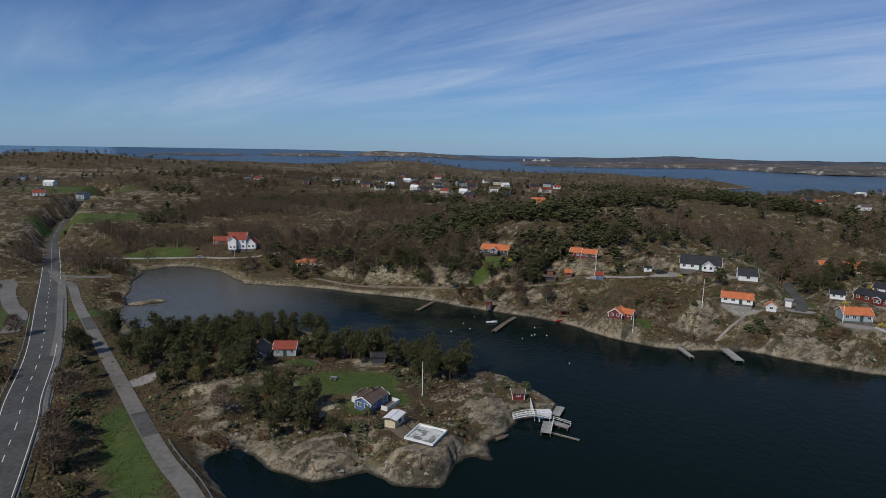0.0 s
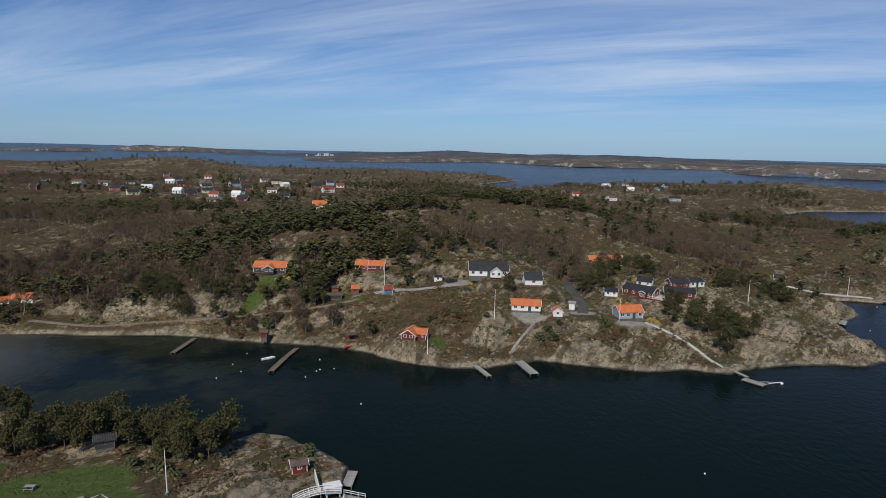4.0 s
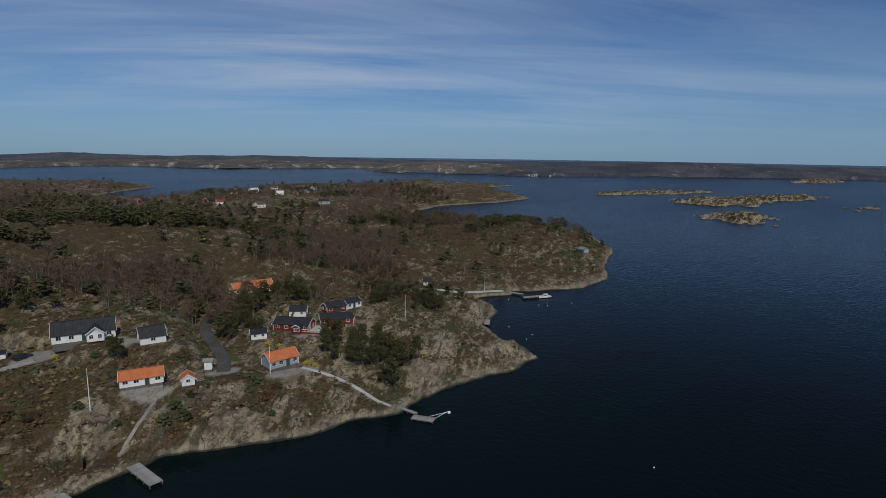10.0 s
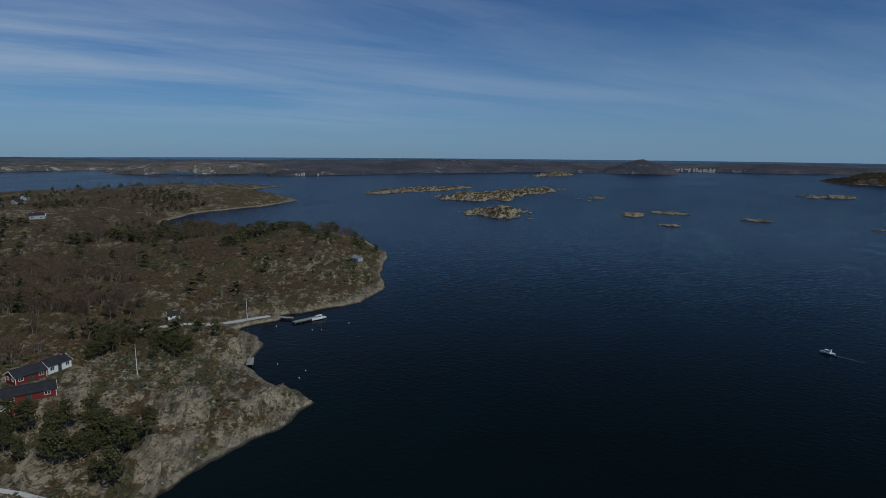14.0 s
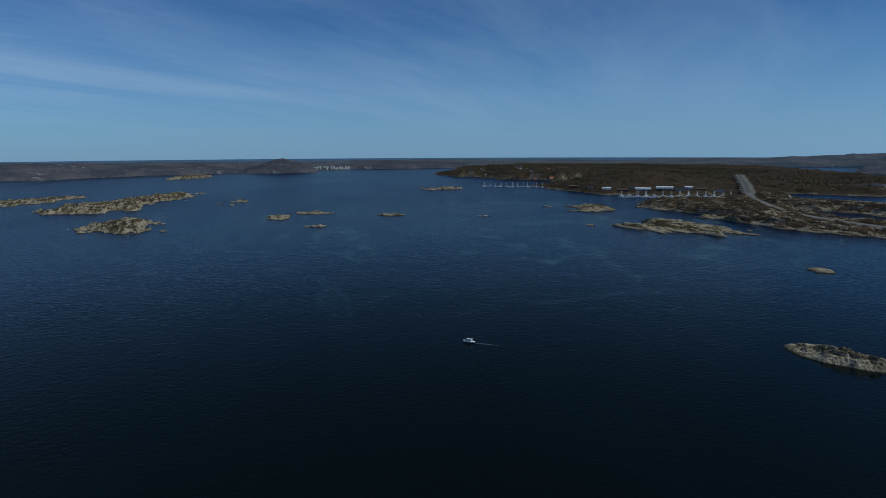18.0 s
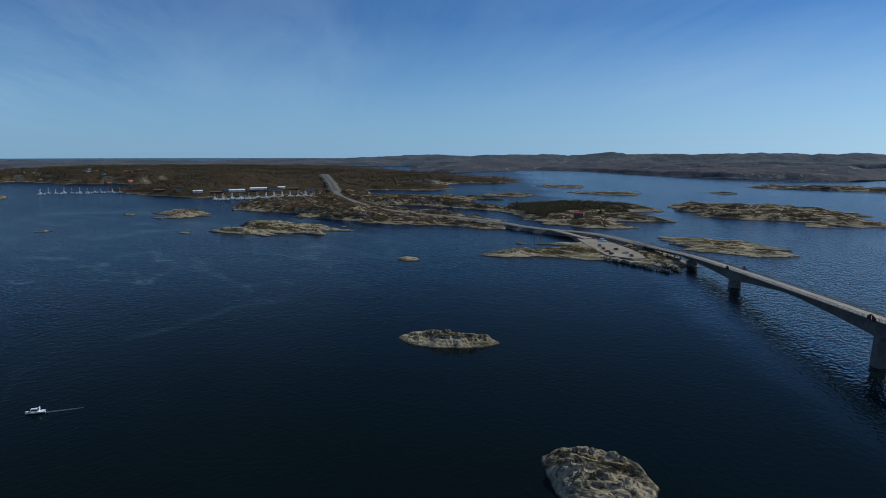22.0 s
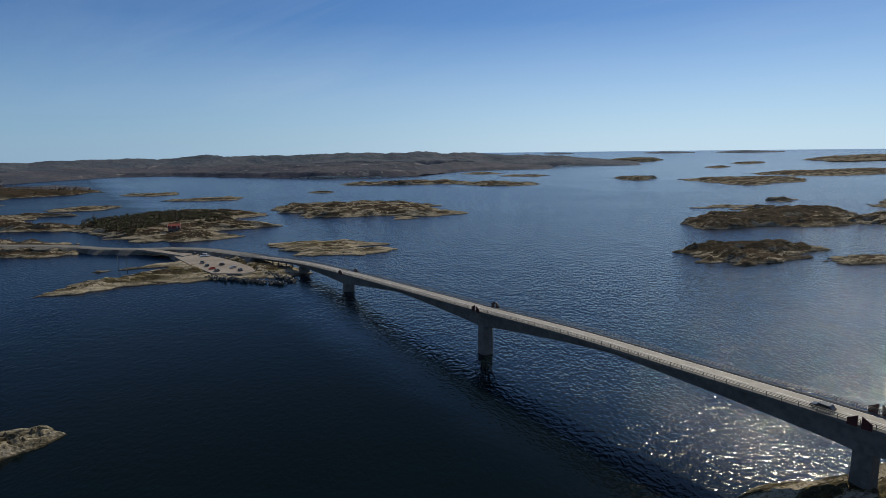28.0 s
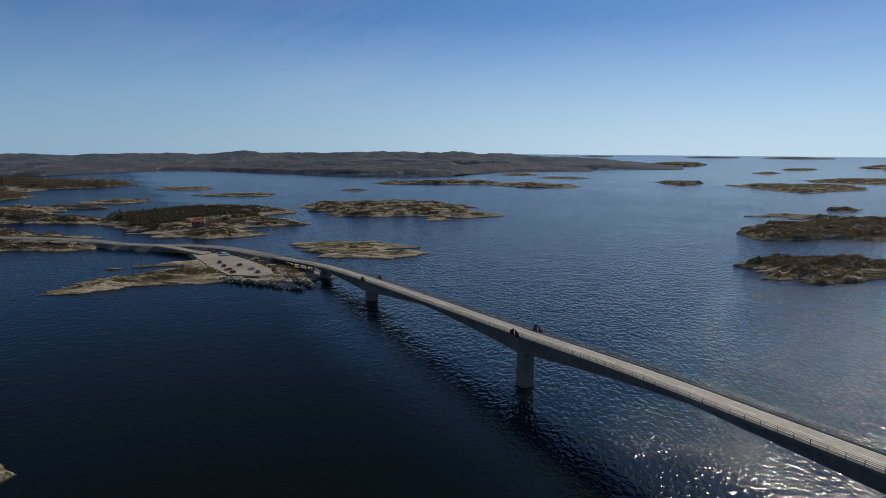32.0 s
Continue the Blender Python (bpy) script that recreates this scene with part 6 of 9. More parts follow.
def lay(name, pts, offset, width, lift, parent, mat=None):
    secs = []
    for k, p in enumerate(pts):
        n = side_of(pts, k)
        l, r = p + n * (offset + width / 2), p + n * (offset - width / 2)
        secs.append([(l.x, l.y, p.z + lift), (l.x, l.y, p.z + lift - 0.02), (r.x, r.y, p.z + lift - 0.02), (r.x, r.y, p.z + lift)])
    bm = loft(bmesh.new(), secs)
    bmesh.ops.recalc_face_normals(bm, faces=bm.faces)
    return part(name, bm, mat or M_LINE, parent)


lay("edge_line", main_line, 3.5, 0.15, 0.045, marks)
lay("edge_line", main_line, -3.5, 0.15, 0.045, marks)
for k in range(0, len(main_line) - 5, 8 if len(main_line) < 1500 else 12):
    lay("dash", main_line[k:k + 4], 0.0, 0.16, 0.045, marks)
for a, b, off in ((20, 230, -4.5), (70, 210, 4.6)):
    rail = new("guard_rail")
    tagged(rail, "galvanised steel guard rail on posts along the road", "guard rail", "guard rails")
    span = main_line[a:b]
    lay("beam", span, off, 0.10, 0.75, rail, M_STEEL)
    lay("beam", span, off, 0.16, 0.62, rail, M_STEEL)
    first = None
    for k in range(0, len(span), 4):
        n = side_of(span, k)
        m = Matrix.Translation(span[k] + n * off - Vector((0, 0, 0.1)))
        if first is None:
            first = part("post", boxes((-0.06, -0.06, 0, 0.06, 0.06, 0.8)), M_STEEL, rail)
            first.matrix_local = m
        else:
            again(first, m)
side_line = curve_through(ROAD_SIDE, 1.0)
rail = new("guard_rail")
tagged(rail, "low pale concrete and steel rail beside the side road", "guard rail", "guard rails")
span = side_line[6:60]
lay("beam", span, -2.3, 0.14, 0.65, rail, M_STEEL)
first = None
for k in range(0, len(span), 4):
    n = side_of(span, k)
    m = Matrix.Translation(span[k] - n * 2.3 - Vector((0, 0, 0.1)))
    if first is None:
        first = part("post", boxes((-0.06, -0.06, 0, 0.06, 0.06, 0.7)), M_STEEL, rail)
        first.matrix_local = m
    else:
        again(first, m)

# ---- houses ----
WIN_MESH = {}


def window_bm(w, h):
    """A white casement frame with a mullion, standing 6 cm proud, facing -y."""
    t = 0.09
    return boxes((-w / 2, -0.06, 0, -w / 2 + t, 0.02, h), (w / 2 - t, -0.06, 0, w / 2, 0.02, h), (-w / 2 + t, -0.06, 0, w / 2 - t, 0.02, t), (-w / 2 + t, -0.06, h - t, w / 2 - t, 0.02, h),
                 (-0.035, -0.055, t, 0.035, 0.02, h - t))


def add_window(root, w, h, m, trim):
    key = (w, h, trim.name)
    if key not in WIN_MESH:
        f = part("window", window_bm(w, h), trim, root)
        g = part("pane", boxes((-w / 2 + 0.05, -0.025, 0.05, w / 2 - 0.05, 0.015, h - 0.05)), M_GLASS, f)
        WIN_MESH[key] = (f.data, g.data)
        f.matrix_local = m
        return
    f = new("window", WIN_MESH[key][0])
    f.parent, f.matrix_local = root, m
    g = new("pane", WIN_MESH[key][1])
    g.parent = f


def gable_roof(length, width, wall_h, roof_h, over=0.32, thick=0.16):
    """Two slabs that meet at the ridge along x."""
    bm = bmesh.new()
    hw, hl = width / 2, length / 2 + over
    s = roof_h / hw
    for sgn in (-1, 1):
        e = (hw + over)
        pts = [(0, wall_h + roof_h + 0.02), (sgn * e, wall_h - s * over + 0.02)]
        a = [bm.verts.new((-hl, y, z)) for y, z in pts] + [bm.verts.new((-hl, y, z + thick)) for y, z in pts[::-1]]
        b = [bm.verts.new((hl, v.co.y, v.co.z)) for v in a]
        bm.faces.new(a)
        bm.faces.new(b[::-1])
        for j in range(4):
            bm.faces.new((a[j], b[j], b[(j + 1) % 4], a[(j + 1) % 4]))
    bmesh.ops.recalc_face_normals(bm, faces=bm.faces)
    return bm


def gable_body(length, width, wall_h, roof_h, z0=0.0):
    bm = bmesh.new()
    hl, hw = length / 2, width / 2
    ring = [(-hw, z0), (hw, z0), (hw, wall_h), (0, wall_h + roof_h), (-hw, wall_h)]
    a = [bm.verts.new((-hl, y, z)) for y, z in ring]
    b = [bm.verts.new((hl, y, z)) for y, z in ring]
    bm.faces.new(a[::-1])
    bm.faces.new(b)
    for j in range(5):
        if j not in (2, 3):
            bm.faces.new((a[j], a[(j + 1) % 5], b[(j + 1) % 5], b[j]))
    bmesh.ops.recalc_face_normals(bm, faces=bm.faces)
    return bm


def build_house(p):
    L, W = p["size"]
    H, R = p["wall_h"], p["roof_h"]
    trim = p.get("trim", M_BROWNWOOD)
    root = new(p["name"])
    root.matrix_world = pose(*p["at"], 0, 0, p["rot"])
    tagged(root, p["label"], p["name"], p.get("group", ""))
    b = p.get("base", 0.25)
    part("foundation", boxes((-L / 2 + 0.05, -W / 2 + 0.05, -1.6, L / 2 - 0.05, W / 2 - 0.05, b)), M_CONCRETE, root)
    part("wall", gable_body(L, W, H, R, b - 0.02), p["wall"], root)
    part("roof", gable_roof(L, W, H, R), p["roof"], root)
    bm = bmesh.new()
    box(bm, -L / 2 - 0.32, -0.14, H + R + 0.16, L / 2 + 0.32, 0.14, H + R + 0.27)
    part("ridge", bm, p["roof"], root)
    s = R / (W / 2)
    # barge boards on both gables
    for e in (-1, 1):
        for y in (-1, 1):
            x0 = e * (L / 2 + 0.32)
            bm = bmesh.new()
            pts = [(0, H + R - 0.05), (y * (W / 2 + 0.5), H - s * 0.5 - 0.05), (y * (W / 2 + 0.5), H - s * 0.5 + 0.22), (0, H + R + 0.22)]
            a = [bm.verts.new((x0, v, z)) for v, z in pts]
            c = [bm.verts.new((x0 + e * 0.06, v, z)) for v, z in pts]
            bm.faces.new(a)
            bm.faces.new(c[::-1])
            for j in range(4):
                bm.faces.new((a[j], c[j], c[(j + 1) % 4], a[(j + 1) % 4]))
            bmesh.ops.recalc_face_normals(bm, faces=bm.faces)
            part("barge_board", bm, trim, root)
    for y in (-1, 1):
        for x in (-1, 1):
            cx, cy = x * (L / 2), y * (W / 2)
            part("corner_board", boxes((cx - 0.07, cy - 0.07, b, cx + 0.07, cy + 0.07, H - 0.05)), trim, root)
    # windows on the long sides, a door among those of the front
    wh = min(1.15, H * 0.45)
    for storey in range(p.get("storeys", 1)):
        zb = b + 0.75 + storey * 2.55
        for side, n in ((-1, p["wins"][0]), (1, p["wins"][1])):
            for k in range(n):
                x = -L / 2 + L * (k + 0.5) / n
                m = Matrix.Translation((x, side * (W / 2 + 0.015), zb)) @ pose(0, 0, 0, 0, 0, 0 if side < 0 else 180)
                if side < 0 and storey == 0 and n >= 3 and k == n // 2:
                    d = part("door", boxes((-0.5, -0.05, 0, 0.5, 0.02, 2.0)), M_DOOR if trim is not M_BROWNWOOD else M_BROWNWOOD, root)
                    d.matrix_local = Matrix.Translation((x, side * (W / 2 + 0.015), b))
                    hd = part("handle", boxes((0.36, -0.10, 0.95, 0.42, -0.05, 1.1)), M_STEEL, d)
                    continue
                add_window(root, 1.25 if L > 6 else 0.9, wh, m, trim)
    if p.get("gable_win"):
        for e in (-1, 1):
            for y in ((-0.22, 0.22) if W > 4 else (0,)):
                m = pose(e * (L / 2 + 0.015), y * W, b + 0.75, 0, 0, 90 if e > 0 else -90)
                add_window(root, 1.0, wh, m, trim)
            if p.get("storeys", 1) > 1:
                add_window(root, 1.0, wh, pose(e * (L / 2 + 0.015), 0, b + 3.3, 0, 0, 90 if e > 0 else -90), trim)
    if p.get("pediment"):
        x, w = p["pediment"]
        m = pose(x, -W / 2 - 0.6, 0, 0, 0, 90)
        rh = min(R, w / 2 * s * 1.15)
        d = part("gable_bay", gable_body(3.2, w, H, rh, b), p["wall"], root)
        d.matrix_local = m
        r = part("gable_roof", gable_roof(3.6, w, H, rh, 0.3), p["roof"], root)
        r.matrix_local = m
        for y in (-1, 1):
            bm = bmesh.new()
            pts = [(0, H + rh - 0.05), (y * (w / 2 + 0.35), H - 0.3 * s), (y * (w / 2 + 0.35), H - 0.3 * s + 0.24), (0, H + rh + 0.22)]
            a = [bm.verts.new((-2.1, v, z)) for v, z in pts]
            c = [bm.verts.new((-2.17, v, z)) for v, z in pts]
            bm.faces.new(a)
            bm.faces.new(c[::-1])
            for j in range(4):
                bm.faces.new((a[j], c[j], c[(j + 1) % 4], a[(j + 1) % 4]))
            bmesh.ops.recalc_face_normals(bm, faces=bm.faces)
            part("barge_board", bm, trim, root).matrix_local = m
        for dx in (-0.25, 0.25):
            add_window(root, 1.0, wh, pose(x + dx * w, -W / 2 - 2.215, b + 0.75), trim)
    if p.get("chimney"):
        x, y = p["chimney"]
        c = part("chimney", boxes((x - 0.3, y - 0.3, H + 0.3, x + 0.3, y + 0.3, H + R + 0.75)), M_BRICK, root)
        part("chimney_cap", boxes((x - 0.38, y - 0.38, H + R + 0.75, x + 0.38, y + 0.38, H + R + 0.85)), M_BLACK, c)
    return root


for plan in HOUSES:
    build_house(plan)


# ---- decks, docks and jetties ----
def plank_deck(name, label, category, at, rot, length, width, mat, piles=True, rail=None, plank=0.28, edge=0.25, legs=1.8, group=""):
    """A deck of cross planks along x on beams, with piles below."""
    root = new(name)
    root.matrix_world = pose(*at, 0, 0, rot)
    tagged(root, label, category, group)
    for y in (-width / 2 + 0.15, width / 2 - 0.15):
        part("beam", boxes((-length / 2, y - 0.1, -0.32, length / 2, y + 0.1, -0.065)), M_BROWNWOOD, root)
    n = max(2, int(length / plank))
    step = length / n
    first = part("plank", boxes((-step / 2 + 0.012, -width / 2, -0.06, step / 2 - 0.012, width / 2, 0)), mat, root)
    rnd = random.Random(int(at[0] * 7 + at[1]))
    for k in range(n):
        m = Matrix.Translation((-length / 2 + step * (k + 0.5), rnd.uniform(-0.04, 0.04), rnd.uniform(-0.008, 0.008)))
        if k == 0:
            first.matrix_local = m
        else:
            again(first, m)
    if piles:
        pl = None
        for k in range(int(length / 3) + 2):
            x = -length / 2 + 0.2 + (length - 0.4) * k / (int(length / 3) + 1)
            for y in (-width / 2 + 0.15, width / 2 - 0.15):
                m = Matrix.Translation((x, y, 0))
                if pl is None:
                    pl = part("pile", tube(bmesh.new(), [(0, 0, -legs), (0, 0, 0.02)], 0.11, 7), M_BROWNWOOD, root)
                    pl.matrix_local = m
                else:
                    again(pl, m)
    if rail:
        for y in rail:
            part("handrail", boxes((-length / 2, y - 0.04, 0.85, length / 2, y + 0.04, 0.93)), M_TRIM, root)
            part("handrail", boxes((-length / 2, y - 0.03, 0.45, length / 2, y + 0.03, 0.52)), M_TRIM, root)
            for k in range(int(length / 1.2) + 1):
                x = -length / 2 + 0.05 + (length - 0.1) * k / max(1, int(length / 1.2))
                part("baluster", boxes((x - 0.035, y - 0.035, 0, x + 0.035, y + 0.035, 0.9)), M_TRIM, root)
    return root


plank_deck("dock", "short weathered plank dock at the rocks", "dock", (25.7, 148.6, 0.75), 102, 9.4, 1.6, M_GREYWOOD, group="docks")
plank_deck("dock", "broad weathered wooden wharf reaching into the sea", "dock", (39.2, 150.6, 0.8), 96, 14.5, 2.8, M_GREYWOOD, group="docks")
plank_deck("dock", "plank landing stage beside the wharf", "dock", (34.5, 158.6, 1.75), 4, 7.0, 3.0, M_GREYWOOD, group="docks")
plank_deck("dock", "slanting plank sun deck on the shore rocks", "dock", (26.5, 156.6, 1.6), 24, 9.0, 2.2, M_GREYWOOD, legs=1.2, group="docks")
plank_deck("dock", "long narrow grey dock, outer part", "dock", (-32.0, 162.8, 0.7), 72, 11.0, 1.7, M_BROWNWOOD, group="docks")
plank_deck("dock", "long narrow grey dock, inner part", "dock", (-28.6, 172.0, 0.8), 68, 8.0, 1.5, M_BROWNWOOD, group="docks")
plank_deck("jetty", "pale floating jetty with two mooring booms", "jetty", (99.8, 128.6, 0.55), -62, 6.0, 2.4, M_GREYWOOD, group="docks")
plank_deck("gangway", "pale gangway from the rocks to the jetty", "gangway", (99.6, 135.6, 0.75), -82, 8.4, 1.1, M_GREYWOOD, legs=1.2, group="docks")
plank_deck("pier", "wooden pier along the beach rocks", "pier", (222.5, 198.2, 0.9), -78, 11, 1.8, M_GREYWOOD, group="docks")
plank_deck("pier", "outer pier section with a moored boat", "pier", (224.5, 186.8, 0.8), -22, 12.0, 2.4, M_GREYWOOD, group="docks")
plank_deck("dock", "small dock at the inlet rocks", "dock", (175.8, 173.6, 0.9), 38, 7.0, 2.2, M_GREYWOOD, group="docks")
plank_deck("dock", "bathing dock platform, outer", "dock", (-14.6, 98.6, 0.8), 74, 5.4, 2.0, M_GREYWOOD, group="bathing place")
plank_deck("dock", "bathing dock platform on piles with white rail", "dock", (-17.4, 89.6, 0.9), 83, 5.6, 2.3, M_GREYWOOD, rail=(-1.1,), group="bathing place")
plank_deck("dock", "side platform of the bathing dock", "dock", (-14.4, 91.8, 0.8), -28, 4.4, 1.6, M_GREYWOOD, rail=(0.75,), group="bathing place")
plank_deck("dock", "narrow swimming boom walkway", "dock", (-13.6, 87.1, 0.45), -21, 6.4, 0.35, M_GREYWOOD, group="bathing place")
plank_deck("terrace", "brown wooden terrace between hut and slab", "terrace", (-46.2, 74.6, 4.35), -46, 7.0, 3.4, M_BROWNWOOD, legs=2.2)
plank_deck("dock", "weathered plank dock by the shallow lagoon shore", "dock", (-62.0, 184.2, 0.7), 74, 14.0, 1.6, M_BROWNWOOD, group="docks")
for ang, off in ((-14, 0.9), (6, -0.9)):
    boom = new("mooring_boom")
    boom.matrix_world = pose(101.6, 127.4 + off, 0.5, 0, 0, ang)
    tagged(boom, "thin white mooring boom on a float", "mooring boom", "docks")
    part("bar", tube(bmesh.new(), [(0, 0, 0), (6.2, 0, 0)], 0.07, 6), M_TRIM, boom)
    part("float", tube(bmesh.new(), [(5.6, 0, -0.35), (6.3, 0, -0.35)], 0.28, 10), M_GEL, boom)

# arched white footbridge of the bathing place
arch = new("footbridge")
arch.matrix_world = pose(-25.0, 92.3, 1.1, 0, 0, 11)
tagged(arch, "low arched white footbridge from the rock to the dock", "footbridge", "bathing place")
for y in (-0.6, 0.6):
    for h in (0.0, 0.5, 0.95):
        part("arch_rail", tube(bmesh.new(), [(8.6 * t, y, h + 0.75 * math.sin(math.pi * t)) for t in np.linspace(0, 1, 13)], 0.06, 5), M_TRIM, arch)
    for k in range(10):
        t = k / 9
        z = 0.75 * math.sin(math.pi * t)
        part("arch_post", boxes((8.6 * t - 0.04, y - 0.04, z - 0.05, 8.6 * t + 0.04, y + 0.04, z + 0.98)), M_TRIM, arch)
for k in range(28):
    t = (k + 0.5) / 28
    z = 0.75 * math.sin(math.pi * t)
    part("plank", boxes((8.6 * t - 0.14, -0.6, z - 0.03, 8.6 * t + 0.14, 0.6, z + 0.03)), M_GREYWOOD, arch)
slide = new("wind_screen")
slide.matrix_world = pose(-20.7, 95.8, 1.2, 0, 0, -79)
tagged(slide, "tilted white boarded windscreen panel", "screen", "bathing place")
bm = bmesh.new()
for y in (-0.06, 0.06):
    pass
prof = [(-2.6, 0.0), (2.6, 0.0), (2.6, 0.9), (-2.6, 2.3)]
a = [bm.verts.new((u, -0.06, h)) for u, h in prof]
c = [bm.verts.new((u, 0.06, h)) for u, h in prof]
bm.faces.new(a)
bm.faces.new(c[::-1])
for j in range(4):
    bm.faces.new((a[j], c[j], c[(j + 1) % 4], a[(j + 1) % 4]))
bmesh.ops.recalc_face_normals(bm, faces=bm.faces)
part("panel", bm, M_WHITE, slide)
for u in (-2.3, 0, 2.3):
    part("leg", boxes((u - 0.06, 0.06, -1.0, u + 0.06, 0.18, 1.2)), M_TRIM, slide)
bathhouse = new("changing_booth")
bathhouse.matrix_world = pose(-18.0, 94.6, 0.9, 0, 0, 11)
tagged(bathhouse, "small white flat-topped changing booth on the dock", "booth", "bathing place")
part("wall", boxes((-1.5, -0.9, 0, 1.5, 0.9, 1.25)), M_WHITE, bathhouse)
part("roof", boxes((-1.65, -1.05, 1.25, 1.65, 1.05, 1.36)), M_WHITEROOF, bathhouse)
part("leg", boxes((-1.3, -0.8, -1.6, -1.1, -0.6, 0)), M_TRIM, bathhouse)
part("leg", boxes((1.1, -0.8, -1.6, 1.3, -0.6, 0)), M_TRIM, bathhouse)

# concrete slab terrace with a white rim above the shore
slab = new("slab_terrace")
slab.matrix_world = pose(-41.8, 74.0, 2.0, 0, 0, -17)
tagged(slab, "square concrete terrace with a white rim and flaking white floor", "terrace")
part("plinth", boxes((-3.1, -3.2, -2.2, 3.1, 3.2, 2.55)), M_DARKWALL, slab)
flake = Mat("flaking_white_paint", 0.85)
fl = flake.step(flake.noise(0.55, 6, 0.75), 0.44, 0.56)
flake.color(flake.mix(fl, (0.60, 0.60, 0.58), (0.16, 0.16, 0.14)))
part("floor", boxes((-3.0, -3.1, 2.55, 3.0, 3.1, 2.6)), flake.m, slab)
for a in ((-3.2, -3.3, 3.2, -3.05), (-3.2, 3.05, 3.2, 3.3), (-3.2, -3.05, -2.95, 3.05), (2.95, -3.05, 3.2, 3.05)):
    part("rim", boxes((a[0], a[1], 2.5, a[2], a[3], 2.95)), M_TRIM, slab)

# white porch of the blue cottage, terrace of the red house, low terraces
porch = new("porch")
porch.matrix_world = pose(-53.2, 88.6, 3.1, 0, 0, 69)
tagged(porch, "white boarded porch rail round a small deck", "porch")
part("deck", boxes((-2.4, -1.4, -0.4, 2.4, 0.9, 0.35)), M_BROWNWOOD, porch)
part("rail_board", boxes((-2.5, -1.5, 0.1, 2.5, -1.38, 1.15)), M_WHITE, porch)
part("rail_board", boxes((2.38, -1.38, 0.1, 2.5, 0.9, 1.15)), M_WHITE, porch)
part("rail_board", boxes((-2.5, -1.38, 0.1, -2.38, 0.2, 1.15)), M_WHITE, porch)
terr = new("terrace")
terr.matrix_world = pose(104.2, 187.4, 8.2, 0, 0, -55)
tagged(terr, "raised terrace with red boarded sides and white rail", "terrace")
part("skirt", boxes((-3.4, -4.2, -1.2, 4.6, 3.4, 1.7)), M_REDWALL, terr)
part("deck", boxes((-3.3, -4.1, 1.7, 4.5, 3.3, 1.78)), M_PALE_CONC, terr)
for a in ((-3.4, -4.2, 4.6, -4.1), (4.5, -4.1, 4.6, 3.4)):
    part("rail", boxes((a[0], a[1], 2.5, a[2], a[3], 2.6)), M_TRIM, terr)
for x in np.linspace(-3.35, 4.55, 8):
    part("rail_post", boxes((x - 0.05, -4.2, 1.7, x + 0.05, -4.1, 2.55)), M_REDTRIM, terr)
for y in np.linspace(-3.0, 3.3, 6):
    part("rail_post", boxes((4.5, y - 0.05, 1.7, 4.6, y + 0.05, 2.55)), M_REDTRIM, terr)
for tx, ty, tz, trot, tl, tw, lab in ((47.0, 171.0, 10.0, -17, 8.6, 1.6, "stone terrace wall before the white cottage"), (80.5, 163.4, 7.6, -2, 9, 2.0, "stone terrace wall before the orange-roofed cottage"),
                                      (-128.0, 231.6, 2.4, 14, 7, 2.2, "white-edged terrace of the lagoon cottage"), (-37.0, 216.2, 15.0, -14, 11, 2.2, "stone terrace of the dark brown house")):
    tt = new("terrace")
    tt.matrix_world = pose(tx, ty, tz, 0, 0, trot)
    tagged(tt, lab, "terrace")
    part("fill", boxes((-tl / 2, -tw / 2, -1.6, tl / 2, tw / 2, 0.35)), M_STONE, tt)
    for k in range(int(tl / 0.7)):
        x = -tl / 2 + 0.7 * k + 0.35
        part("stone", boxes((x - 0.32, -tw / 2 - 0.12, -0.9 + 0.1 * (k % 3), x + 0.32, -tw / 2 + 0.1, 0.30 + 0.06 * (k % 2))), M_STONE, tt)
wall = new("plank_screen")
wall.matrix_world = pose(30.6, 158.6, 1.4, 0, 0, 78)
tagged(wall, "dark upright board screen on the shore", "screen")
for k in range(12):
    part("board", boxes((-2.4 + 0.4 * k, -0.05, -0.6, -2.03 + 0.4 * k, 0.05, 2.3 + 0.06 * (k % 2))), M_DARKWALL, wall)

# weathered arbor by the shore
arbor = new("arbor")
arbor.matrix_world = pose(-9.9, 176.9, ground_at(-9.9, 176.9), 0, 0, 12)
tagged(arbor, "small dark red wooden arbor on posts above the shore", "arbor")
for ax in (-1.2, 1.2):
    for ay in (-1.0, 1.0):
        part("post", boxes((ax - 0.07, ay - 0.07, -0.6, ax + 0.07, ay + 0.07, 2.2)), M_REDTRIM, arbor)
part("roof", boxes((-1.5, -1.3, 2.2, 1.5, 1.3, 2.36)), M_BROWNROOF, arbor)
part("floor", boxes((-1.3, -1.1, 0.15, 1.3, 1.1, 0.25)), M_BROWNWOOD, arbor)
for k in range(9):
    part("slat", boxes((-1.2 + 0.28 * k, 1.0, 0.3, -1.02 + 0.28 * k, 1.06, 1.2)), M_REDTRIM, arbor)


